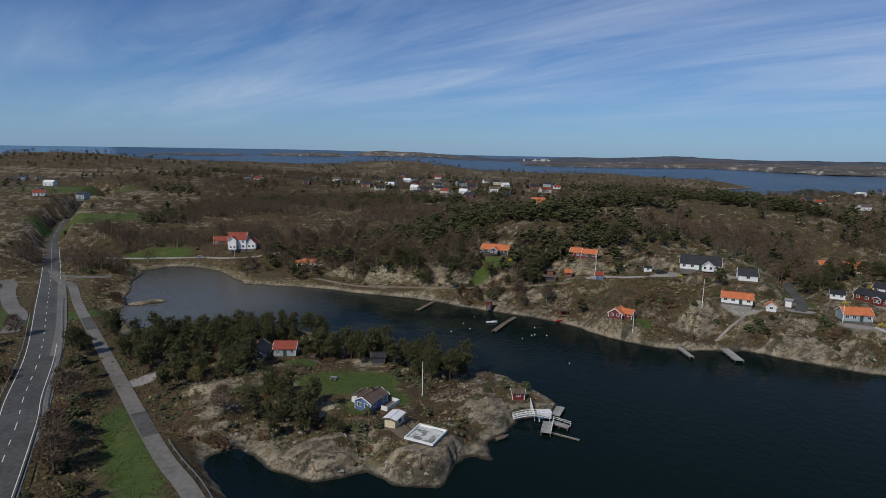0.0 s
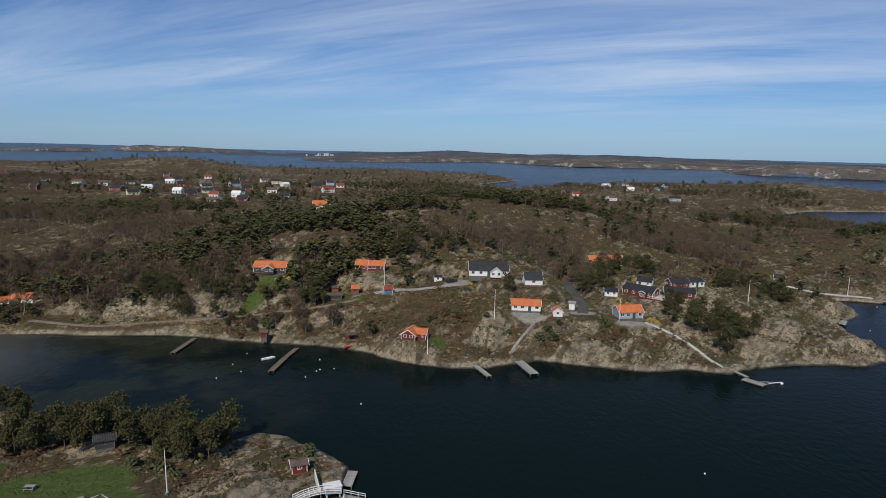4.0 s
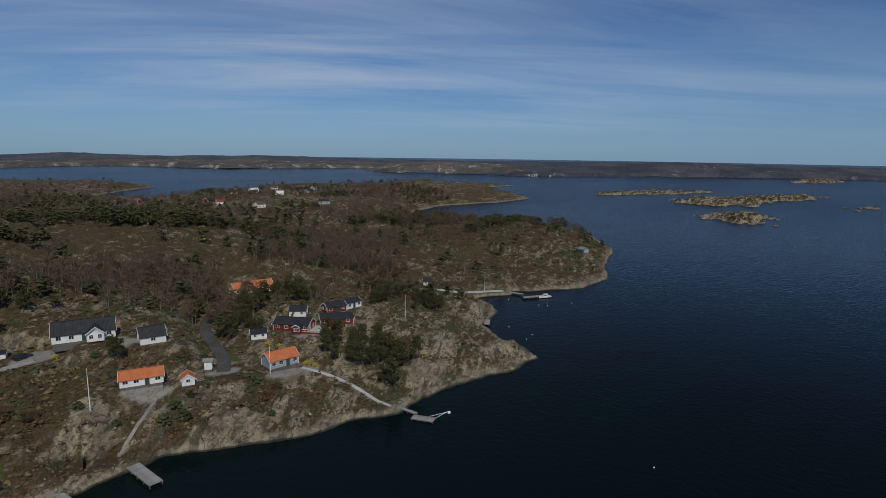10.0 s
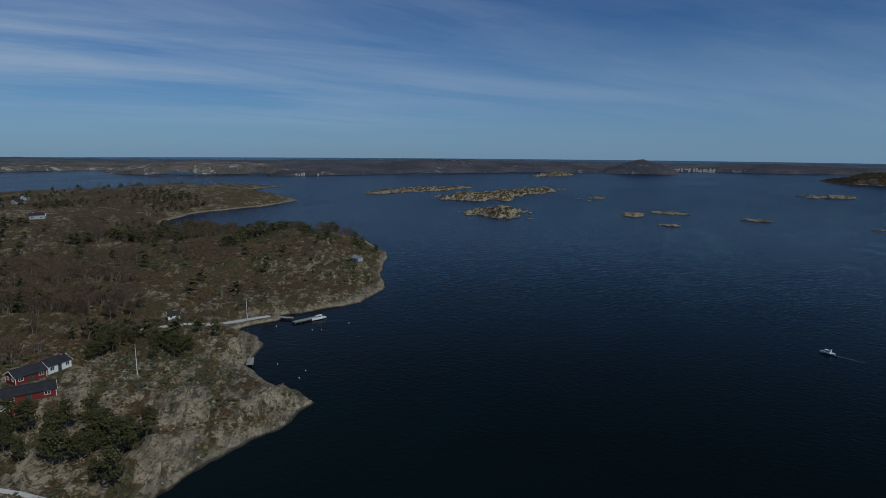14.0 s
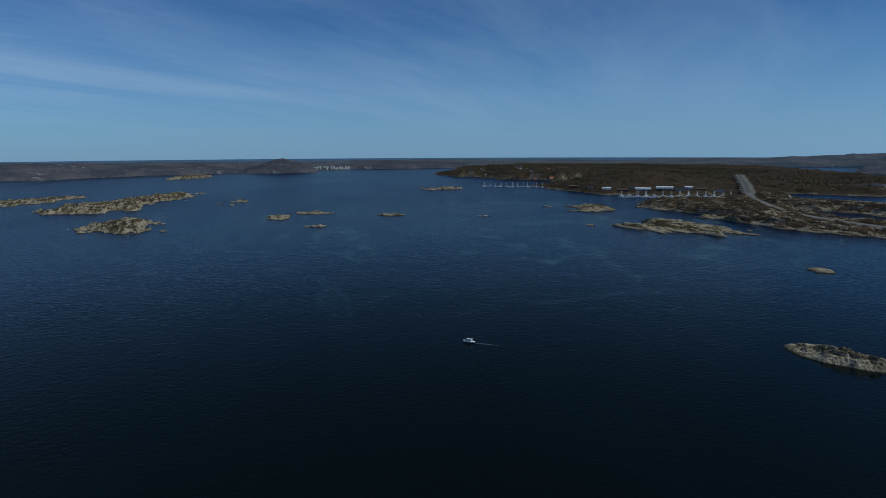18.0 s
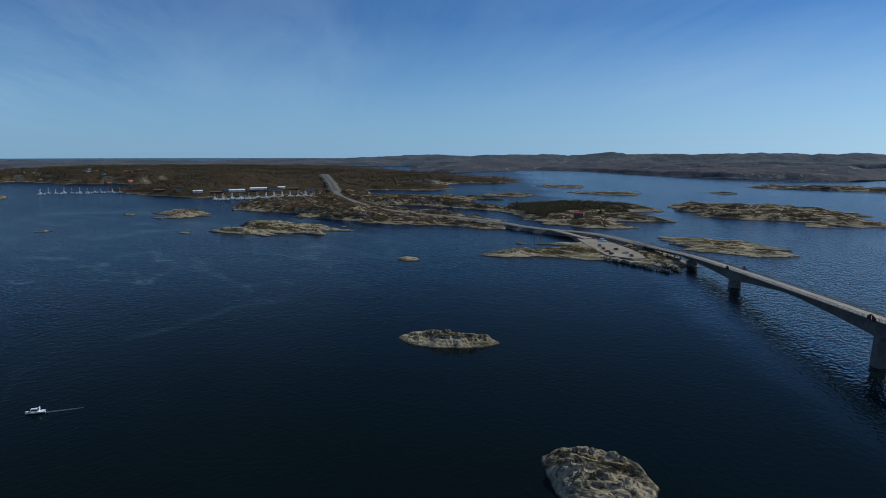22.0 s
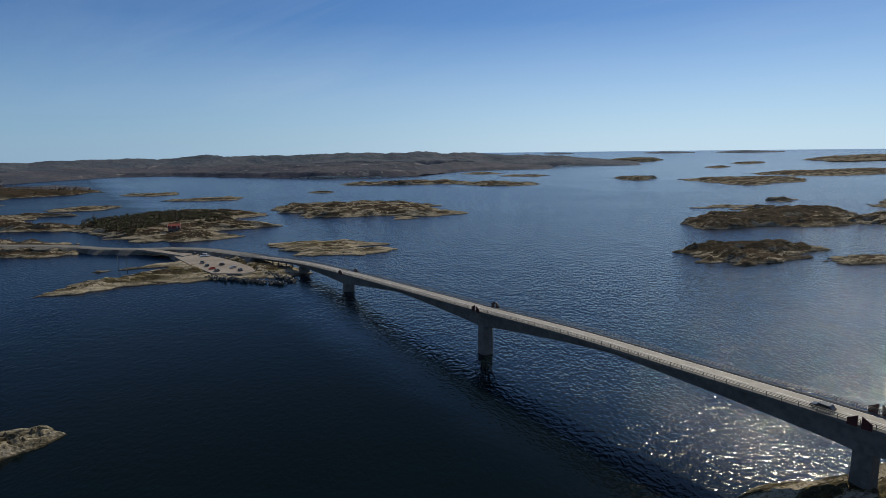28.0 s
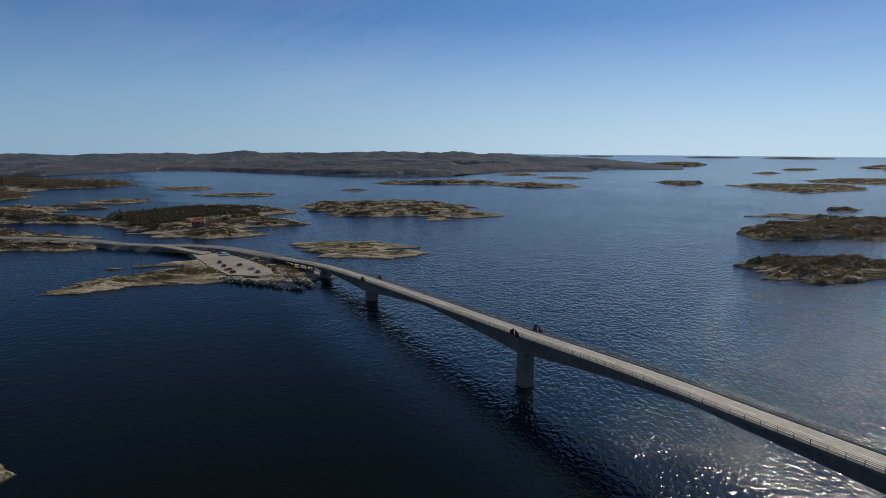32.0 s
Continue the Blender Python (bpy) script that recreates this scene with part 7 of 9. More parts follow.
def garden_set(x, y, turn):
    """A plank table with two benches."""
    root = new("picnic_table")
    root.matrix_world = pose(x, y, ground_at(x, y), 0, 0, turn)
    tagged(root, "weathered plank picnic table with two benches on grass", "table", "picnic tables")
    for k in range(4):
        part("top_plank", boxes((-0.9, -0.38 + 0.2 * k, 0.72, 0.9, -0.2 + 0.2 * k, 0.76)), M_GREYWOOD, root)
    for y in (-0.75, 0.55):
        part("bench", boxes((-0.9, y, 0.42, 0.9, y + 0.22, 0.46)), M_GREYWOOD, root)
    for q in (-0.65, 0.6):
        part("trestle", boxes((q, -0.75, 0.0, q + 0.07, 0.75, 0.42), (q, -0.3, 0.4, q + 0.07, 0.3, 0.72)), M_GREYWOOD, root)


garden_set(-60.5, 94.5, 30)
garden_set(-70.0, 100.0, -10)
garden_set(-35.0, 211.5, -14)


# ---- trees and bushes ----
ICO = bmesh.new()
bmesh.ops.create_icosphere(ICO, subdivisions=1, radius=1.0)
ICO_V = np.array([v.co[:] for v in ICO.verts])
ICO_F = np.array([[v.index for v in f.verts] for f in ICO.faces])
ICO.free()
OCT_V = np.array([(1, 0, 0), (-1, 0, 0), (0, 1, 0), (0, -1, 0), (0, 0, 1), (0, 0, -1)], float)
OCT_F = np.array([(0, 2, 4), (2, 1, 4), (1, 3, 4), (3, 0, 4), (2, 0, 5), (1, 2, 5), (3, 1, 5), (0, 3, 5)])


def clumps(centres, sizes, rng, fine=True):
    """Ragged little tufts, each an uneven lump of its own."""
    bv, bf = (ICO_V, ICO_F) if fine else (OCT_V, OCT_F)
    n = len(centres)
    v = bv[None] * (1 + rng.uniform(-0.45, 0.45, (n, len(bv), 1)))
    v = v * np.asarray(sizes)[:, None, None] * np.array([1.0, 1.0, 0.62])
    a = rng.uniform(0, 6.28, n)
    c, s = np.cos(a)[:, None], np.sin(a)[:, None]
    v = np.stack([v[..., 0] * c - v[..., 1] * s, v[..., 0] * s + v[..., 1] * c, v[..., 2]], -1) + np.asarray(centres)[:, None]
    return v.reshape(-1, 3), (bf[None] + (np.arange(n) * len(bv))[:, None, None]).reshape(-1, 3)


def slivers(starts, ways, lengths, width, rng):
    """Thin tapering twigs."""
    n = len(starts)
    side = np.cross(ways, rng.normal(size=(n, 3)))
    side /= np.linalg.norm(side, axis=1, keepdims=True) + 1e-9
    ends = starts + ways * np.asarray(lengths)[:, None]
    co = np.stack([starts - side * width, starts + side * width, ends], 1).reshape(-1, 3)
    return co, np.arange(3 * n).reshape(-1, 3)


def join(*parts):
    co, fa, k = [], [], 0
    for c, f in parts:
        co.append(c)
        fa.append(f + k)
        k += len(c)
    return np.concatenate(co), np.concatenate(fa)


def pine_shape(seed, h, limbs, per, size, fine):
    rng = np.random.default_rng(seed)
    cs, ss = [], []
    lean = rng.normal(0, 0.06, 2)
    for k in range(limbs):
        t = 0.36 + 0.62 * (k + rng.uniform(0, 0.7)) / limbs
        a = rng.uniform(0, 6.28)
        out = h * (0.25 * (1 - ((t - 0.5) / 0.6) ** 2) + 0.03) * rng.uniform(0.55, 1.15)
        mid = np.array([math.cos(a) * out + lean[0] * h * t, math.sin(a) * out + lean[1] * h * t, h * t])
        spread = h * 0.10 * rng.uniform(0.8, 1.3)
        c = mid + rng.normal(0, 1, (per, 3)) * np.array([spread, spread, spread * 0.45])
        c[:, :2] *= 0.92
        cs.append(c)
        ss.append(size * rng.uniform(0.55, 1.25, per))
    top = np.array([[lean[0] * h, lean[1] * h, h * 0.97]]) + rng.normal(0, 0.04 * h, (max(2, per // 2), 3))
    cs.append(top)
    ss.append(size * rng.uniform(0.5, 0.9, len(top)))
    cs, ss = np.concatenate(cs), np.concatenate(ss)
    body = clumps(cs, ss, rng, fine)
    if not fine:
        return body
    k = rng.integers(0, len(cs), 620)
    w = rng.normal(0, 1, (620, 3))
    w /= np.linalg.norm(w, axis=1, keepdims=True)
    return join(body, slivers(cs[k] + w * ss[k][:, None] * 0.6, w, rng.uniform(0.25, 0.6, 620), 0.075, rng))


def bare_shape(seed, h, count, width, spread=0.36):
    """The twig haze of a leafless tree."""
    rng = np.random.default_rng(seed)
    t = rng.uniform(0.32, 1.0, count)
    a = rng.uniform(0, 6.28, count)
    r = h * spread * np.sqrt(rng.uniform(0, 1, count)) * np.sin(np.clip((t - 0.2) / 0.8, 0, 1) * math.pi * 0.86 + 0.25)
    st = np.stack([np.cos(a) * r, np.sin(a) * r, h * t * 0.93], -1)
    w = np.stack([np.cos(a) * 0.7, np.sin(a) * 0.7, rng.uniform(0.3, 1.3, count)], -1) + rng.normal(0, 0.35, (count, 3))
    w /= np.linalg.norm(w, axis=1, keepdims=True)
    fine = slivers(st, w, h * rng.uniform(0.10, 0.22, count), width, rng)
    k = rng.integers(0, count, max(10, count // 9))
    return join(fine, clumps(st[k] + w[k] * 0.05 * h, h * rng.uniform(0.022, 0.05, len(k)), rng, False))


def trunk_bm(seed, h, r, limbs):
    rnd = random.Random(seed)
    bm = bmesh.new()
    lean = (rnd.uniform(-0.05, 0.05) * h, rnd.uniform(-0.05, 0.05) * h)
    tube(bm, [(0, 0, -0.6), (lean[0] * 0.3, lean[1] * 0.3, h * 0.35), (lean[0], lean[1], h * 0.86)], [r, r * 0.75, r * 0.2], 7)
    for k in range(limbs):
        t = 0.3 + 0.55 * k / max(1, limbs)
        a = rnd.uniform(0, 6.28)
        p = Vector((lean[0] * t, lean[1] * t, h * t))
        q = p + Vector((math.cos(a), math.sin(a), 0.75)) * h * rnd.uniform(0.14, 0.26)
        e = q + Vector((math.cos(a + 0.4), math.sin(a + 0.4), 0.9)) * h * 0.12
        tube(bm, [p, q, e], [r * 0.42, r * 0.24, r * 0.08], 5)
    return bm


def tree_kind(name, label, category, crown, trunk, crown_mat, trunk_mat):
    root = new(name)
    tagged(root, label, category, category + "s on the shore")
    part("trunk", trunk, trunk_mat, root)
    co, fa = crown
    ob = mesh_from("crown", co, fa, crown_mat, False)
    ob.parent = root
    return root


PINES = [tree_kind("pine_tree", "dark green wind-shaped pine tree on rocky ground", "pine", pine_shape(k, 6.6 + 0.5 * k, 17, 22, 0.28, True), trunk_bm(k, 6.6 + 0.5 * k, 0.19, 5), M_PINE, M_BARK) for k in range(5)]
BARES = [tree_kind("bare_tree", "leafless deciduous tree with grey-brown twigs", "bare tree", bare_shape(40 + k, 7.5 + 0.6 * k, 950, 0.055), trunk_bm(60 + k, 7.5 + 0.6 * k, 0.17, 9), M_TWIG, M_GREYBARK) for k in range(4)]
BUDS = [tree_kind("budding_tree", "tree with yellowish spring buds", "bare tree", bare_shape(80 + k, 6.5, 700, 0.06), trunk_bm(90 + k, 6.5, 0.14, 7), M_BUD, M_GREYBARK) for k in range(2)]


def bush_shape(seed, r, h, n, size):
    rng = np.random.default_rng(seed)
    a, q = rng.uniform(0, 6.28, n), np.sqrt(rng.uniform(0, 1, n))
    c = np.stack([np.cos(a) * r * q, np.sin(a) * r * q, h * rng.uniform(0.15, 1, n) * np.sqrt(1 - 0.75 * q * q)], -1)
    return clumps(c, size * rng.uniform(0.6, 1.3, n), rng, True)


def bush_kind(name, label, category, shape, mat):
    ob = mesh_from(name, *shape, mat, False)
    return tagged(ob, label, category, category + "es on the rocks")


JUNIPERS = [bush_kind("juniper_bush", "dark juniper bush on bare rock", "juniper bush", bush_shape(110 + k, 1.2, 1.6 + 0.3 * k, 60, 0.34), M_JUNIPER) for k in range(3)]
M_RUST = leaf_material("rusty_scrub", (0.074, 0.047, 0.028), (0.155, 0.102, 0.056), (0.118, 0.068, 0.039))
M_TUSSOCK = leaf_material("dry_grass", (0.13, 0.10, 0.05), (0.21, 0.165, 0.085), (0.09, 0.085, 0.035))
SCRUBS = [bush_kind("scrub_bush", "rust-brown leafless scrub bush", "scrub bush", join(bare_shape(120 + k, 2.2, 260, 0.05, 0.6), bush_shape(125 + k, 1.1, 0.7, 16, 0.28)), M_RUST) for k in range(3)]
FORSYTHIA = bush_kind("forsythia", "bright yellow flowering forsythia bush", "flowering bush", bush_shape(140, 0.9, 1.3, 60, 0.22), M_YELLOW)
PROTOS = PINES + BARES + BUDS + JUNIPERS + SCRUBS + [FORSYTHIA]

def on_hump(x, y):
    """Where the smooth rock humps lie bare."""
    out = np.zeros(x.shape, bool)
    for hx, hy, ha, hb, turn, _ in HUMPS:
        c, s = math.cos(radians(turn)), math.sin(radians(turn))
        out |= (((x - hx) * c + (y - hy) * s) / ha) ** 2 + ((-(x - hx) * s + (y - hy) * c) / hb) ** 2 < 0.8
    return out


FREE_PATHS = [(w, line) for w, line in LANES]


def clear_of(x, y, margin=1.5):
    """Where nothing built, mown or paved lies."""
    ok = np.ones(x.shape, bool)
    for px, py, r, _ in PADS:
        ok &= np.hypot(x - px, y - py) > r * 0.86 + margin
    for w, line in FREE_PATHS:
        ok &= line_distance(line, x, y)[0] > w / 2 + margin
    for lx, ly, rx, ry, rot in LAWNS + YARDS:
        c, s = math.cos(radians(rot)), math.sin(radians(rot))
        u, v = (x - lx) * c + (y - ly) * s, -(x - lx) * s + (y - ly) * c
        ok &= np.hypot(u / rx, v / ry) > 1.0
    return ok


def spread(x0, x1, y0, y1, gap, seed):
    rng = np.random.default_rng(seed)
    x, y = np.meshgrid(np.arange(x0, x1, gap), np.arange(y0, y1, gap))
    x = (x + rng.uniform(-0.48, 0.48, x.shape) * gap).ravel()
    y = (y + rng.uniform(-0.48, 0.48, y.shape) * gap).ravel()
    return x, y, rng


def ovals(x, y, shapes):
    """The strength of the strongest oval at each place: x, y, rx, ry, strength."""
    out = np.zeros(x.shape)
    for ox, oy, rx, ry, a in shapes:
        out = np.maximum(out, a * (1 - smooth(0.75, 1.1, np.hypot((x - ox) / rx, (y - oy) / ry))))
    return out


def plant(kinds, x, y, z, rng, lo, hi, lower=0.1, slim=1.0):
    for k in range(len(x)):
        proto = kinds[int(rng.integers(len(kinds)))]
        s = rng.uniform(lo, hi)
        ob = copy_thing(proto, pose(x[k], y[k], z[k] - lower, 0, 0, rng.uniform(0, 360)))
        ob.scale = (s * slim, s * slim, s * rng.uniform(0.9, 1.12))


def heights(x, y, land=None):
    land = land or MAINLAND
    d = land.shore(x, y)
    return land.raw(x, y, d), d


# near pines, one by one
NEAR_PINES = [(-120, 104, 12, 14, 0.85), (-108, 82, 8, 8, 0.5), (-112, 118, 26, 18, 0.9), (-80, 124, 40, 13, 0.95), (-50, 113, 15, 9, 0.9), (-100, 98, 14, 11, 0.6), (-78, 86, 12, 7, 0.75), (-68, 77, 14, 6, 0.5), (-53, 103, 8, 6, 0.3), (-74, 97, 5, 5, 0.5),
              (104, 163, 8, 17, 1.0), (113, 158, 6, 12, 0.9), (-22, 208, 10, 9, 0.8), (0, 173, 7, 5, 0.9), (-45, 200, 12, 8, 0.35), (66, 176, 3, 3, 1.0), (45, 186, 4, 3, 0.6), (60, 186, 5, 3, 0.6), (80, 195, 12, 8, 0.35), (95, 205, 12, 8, 0.5),
              (160, 195, 10, 7, 0.4), (150, 205, 12, 8, 0.55), (112, 214, 14, 8, 0.55), (-65, 215, 18, 14, 0.4), (-150, 110, 10, 16, 0.5), (-160, 168, 8, 16, 0.5), (20, 222, 16, 8, 0.5)]
x, y, rng = spread(-170, 175, 62, 232, 3.3, 5)
keep = (rng.uniform(0, 1, x.shape) < ovals(x, y, NEAR_PINES) * (0.62 + 0.2 * (y < 145) + 0.95 * fbm(x, y, 11, 2, 77))) & clear_of(x, y, 1.2)
x, y = x[keep], y[keep]
z, d = heights(x, y)
keep = d > 3.0
south = keep & (y < 145)
north = keep & (y >= 145)
plant(PINES, x[south], y[south], z[south], rng, 0.6, 1.05, 0.1, 0.74)
plant(PINES, x[north], y[north], z[north], rng, 0.6, 1.1, 0.1, 0.78)
NEAR_BARES = [(-130, 245, 30, 14, 0.6), (-95, 225, 26, 14, 0.5), (-60, 222, 14, 12, 0.5), (-185, 90, 22, 40, 0.35), (-160, 200, 8, 22, 0.5), (-30, 190, 22, 6, 0.4), (95, 218, 16, 10, 0.4), (-140, 255, 40, 12, 0.5), (180, 245, 20, 10, 0.5), (5, 220, 20, 10, 0.25),
              (-85, 70, 6, 14, 0.25), (-112, 40, 10, 26, 0.6), (-125, 78, 7, 14, 0.45), (-58, 118, 6, 4, 0.4)]
x, y, rng = spread(-210, 215, 20, 275, 5.2, 6)
keep = (rng.uniform(0, 1, x.shape) < ovals(x, y, NEAR_BARES)) & clear_of(x, y, 1.0)
x, y = x[keep], y[keep]
z, d = heights(x, y)
keep = d > 2.5
plant(BARES, x[keep], y[keep], z[keep], rng, 0.5, 0.95)
for bx, by, bs in ((-106, 122, 1.0), (-40, 206, 0.7), (-100, 88, 0.7), (112, 206, 0.6), (-70, 127, 0.8)):
    ob = copy_thing(BUDS[0], pose(bx, by, ground_at(bx, by) - 0.1))
    ob.scale = (bs, bs, bs)
x, y, rng = spread(-110, 245, 62, 240, 6.0, 7)
bz, d = heights(x, y)
keep = (rng.uniform(0, 1, x.shape) < 0.16 + 0.5 * ovals(x, y, [(70, 158, 14, 10, 1), (40, 195, 20, 8, 0.6), (150, 170, 14, 12, 0.35), (-60, 74, 14, 6, 0.6)])) & clear_of(x, y, 0.6) & (d > 3.5)
keep &= fbm(x, y, 25, 2, 88) > -0.25
jx, jy, jz = x[keep], y[keep], bz[keep]
half = rng.uniform(0, 1, jx.shape) < 0.45
plant(JUNIPERS, jx[half], jy[half], jz[half], rng, 0.5, 1.15, 0.15)
plant(SCRUBS, jx[~half], jy[~half], jz[~half], rng, 0.5, 1.2, 0.1)
# brush on the headland and along the roads
THICKETS = [(-85, 89, 6, 4, 1.0), (-70, 77, 5, 3, 1.0), (-59, 74, 5, 2.5, 1.0), (-84, 70, 4, 3, 0.8), (-52, 104, 6, 3, 0.8), (-73, 99, 3.5, 2, 1.0), (-49, 77, 4, 2, 0.8), (-101, 104, 9, 7, 1.0), (-112, 110, 8, 8, 0.9), (-92, 96, 6, 4, 0.8), (-128, 118, 8, 8, 0.8), (-74, 60, 4, 3, 0.9), (-79, 83, 4, 3, 0.9),
            (-122, 73, 4, 6, 0.9), (-114, 62, 4, 6, 0.9), (-107, 53, 4.5, 6, 0.9), (-132, 87, 3.5, 6, 0.8), (-99, 44, 5, 7, 0.9), (-92, 34, 6, 8, 0.9), (-140, 98, 3, 6, 0.6), (-150, 88, 6, 4, 0.6), (-216, 205, 12, 10, 0.8), (-200, 204, 6, 10, 0.8),
            (-178, 168, 6, 10, 0.7), (-56, 84, 2, 4, 0.7), (35, 196, 8, 2, 0.5), (52, 160, 8, 3, 0.7), (70, 158, 6, 5, 0.9), (84, 174, 6, 2, 0.7), (60, 180, 5, 2, 0.8), (-40, 192, 18, 5, 0.6), (20, 170, 8, 4, 0.6)]
x, y, rng = spread(-230, 120, 20, 220, 2.4, 17)
keep = (rng.uniform(0, 1, x.shape) < 0.7 * ovals(x, y, THICKETS)) & clear_of(x, y, 0.2) & ~on_hump(x, y)
x, y = x[keep], y[keep]
z, d = heights(x, y)
x, y, z = x[d > 1.5], y[d > 1.5], z[d > 1.5]
kind = rng.uniform(0, 1, x.shape)
plant(JUNIPERS, x[kind < 0.45], y[kind < 0.45], z[kind < 0.45], rng, 0.7, 1.5, 0.15)
plant(SCRUBS, x[(kind >= 0.45) & (kind < 0.8)], y[(kind >= 0.45) & (kind < 0.8)], z[(kind >= 0.45) & (kind < 0.8)], rng, 0.7, 1.5, 0.1)
plant(PINES, x[kind >= 0.8], y[kind >= 0.8], z[kind >= 0.8], rng, 0.32, 0.55)
for fx, fy, fs in ((88.6, 165.0, 1.0), (90.2, 163.4, 0.9), (84.0, 178.6, 1.0), (87.0, 177.6, 0.8), (34.5, 197.0, 0.9), (106.2, 206.4, 1.1), (-31.0, 213.2, 1.0)):
    ob = copy_thing(FORSYTHIA, pose(fx, fy, ground_at(fx, fy) - 0.1))
    ob.scale = (fs, fs, fs)
for proto in PROTOS:
    for o in [*proto.children_recursive, proto]:
        bpy.data.objects.remove(o)


# woods farther off: joined, as nobody could count them
def wood(name, label, shapes, x, y, z, rng, lo, hi, mat):
    co, fa, k0 = [], [], 0
    pick = rng.integers(0, len(shapes), len(x))
    for j, (sv, sf) in enumerate(shapes):
        sel = pick == j
        n = int(sel.sum())
        if not n:
            continue
        s = rng.uniform(lo, hi, n)[:, None]
        a = rng.uniform(0, 6.28, n)[:, None]
        c, q = np.cos(a), np.sin(a)
        v = np.stack([(sv[None, :, 0] * c - sv[None, :, 1] * q) * s, (sv[None, :, 0] * q + sv[None, :, 1] * c) * s, sv[None, :, 2] * s * rng.uniform(0.85, 1.15, (n, 1))], -1)
        v += np.stack([x[sel], y[sel], z[sel] - 0.2], -1)[:, None]
        co.append(v.reshape(-1, 3))
        fa.append((sf[None] + (np.arange(n) * len(sv))[:, None, None]).reshape(-1, 3) + k0)
        k0 += n * len(sv)
    ob = mesh_from(name, np.concatenate(co), np.concatenate(fa), mat, False)
    return tagged(ob, label, "woodland", kind="stuff")


P_MID = [pine_shape(200 + k, 6.2 + 0.4 * k, 9, 5, 0.72, False) for k in range(5)]
P_FAR = [pine_shape(220 + k, 6.5, 4, 3, 1.35, False) for k in range(4)]


def with_stem(shape, h, r=0.10):
    co = np.array([(-r, 0, -0.5), (r, 0, -0.5), (0, 0, h * 0.8), (0, -r, -0.5), (0, r, -0.5), (0, 0, h * 0.8)])
    return join(shape, (co, np.array([(0, 1, 2), (3, 4, 5)])))


def stem_shape(seed):
    """A slim leaning stem that forks."""
    rnd = random.Random(seed)
    bits = []
    for j in range(3):
        a, h, r = rnd.uniform(0, 6.28), rnd.uniform(4.6, 6.6), 0.10
        x, y, o = 0.5 * j * math.cos(a), 0.5 * j * math.sin(a), 0.6 * j * math.cos(a + 1)
        co = np.array([(x - r, y, -0.4), (x + 0.5 * r, y + 0.87 * r, -0.4), (x + 0.5 * r, y - 0.87 * r, -0.4), (x + o, y, h)])
        bits.append((co, np.array([(0, 1, 3), (1, 2, 3), (2, 0, 3)])))
    return join(*bits)


STEMS = [stem_shape(700 + k) for k in range(6)]
B_MID = [with_stem(bare_shape(240 + k, 7.8, 130, 0.12), 7.5) for k in range(5)]
B_FAR = [with_stem(bare_shape(260 + k, 7.0, 75, 0.2, 0.42), 7.0, 0.14) for k in range(4)]
S_FAR = [clumps(np.random.default_rng(300 + k).normal(0, 0.8, (5, 3)) * [1, 1, 0.25] + [0, 0, 0.45], [0.6] * 5, np.random.default_rng(310 + k), False) for k in range(3)]


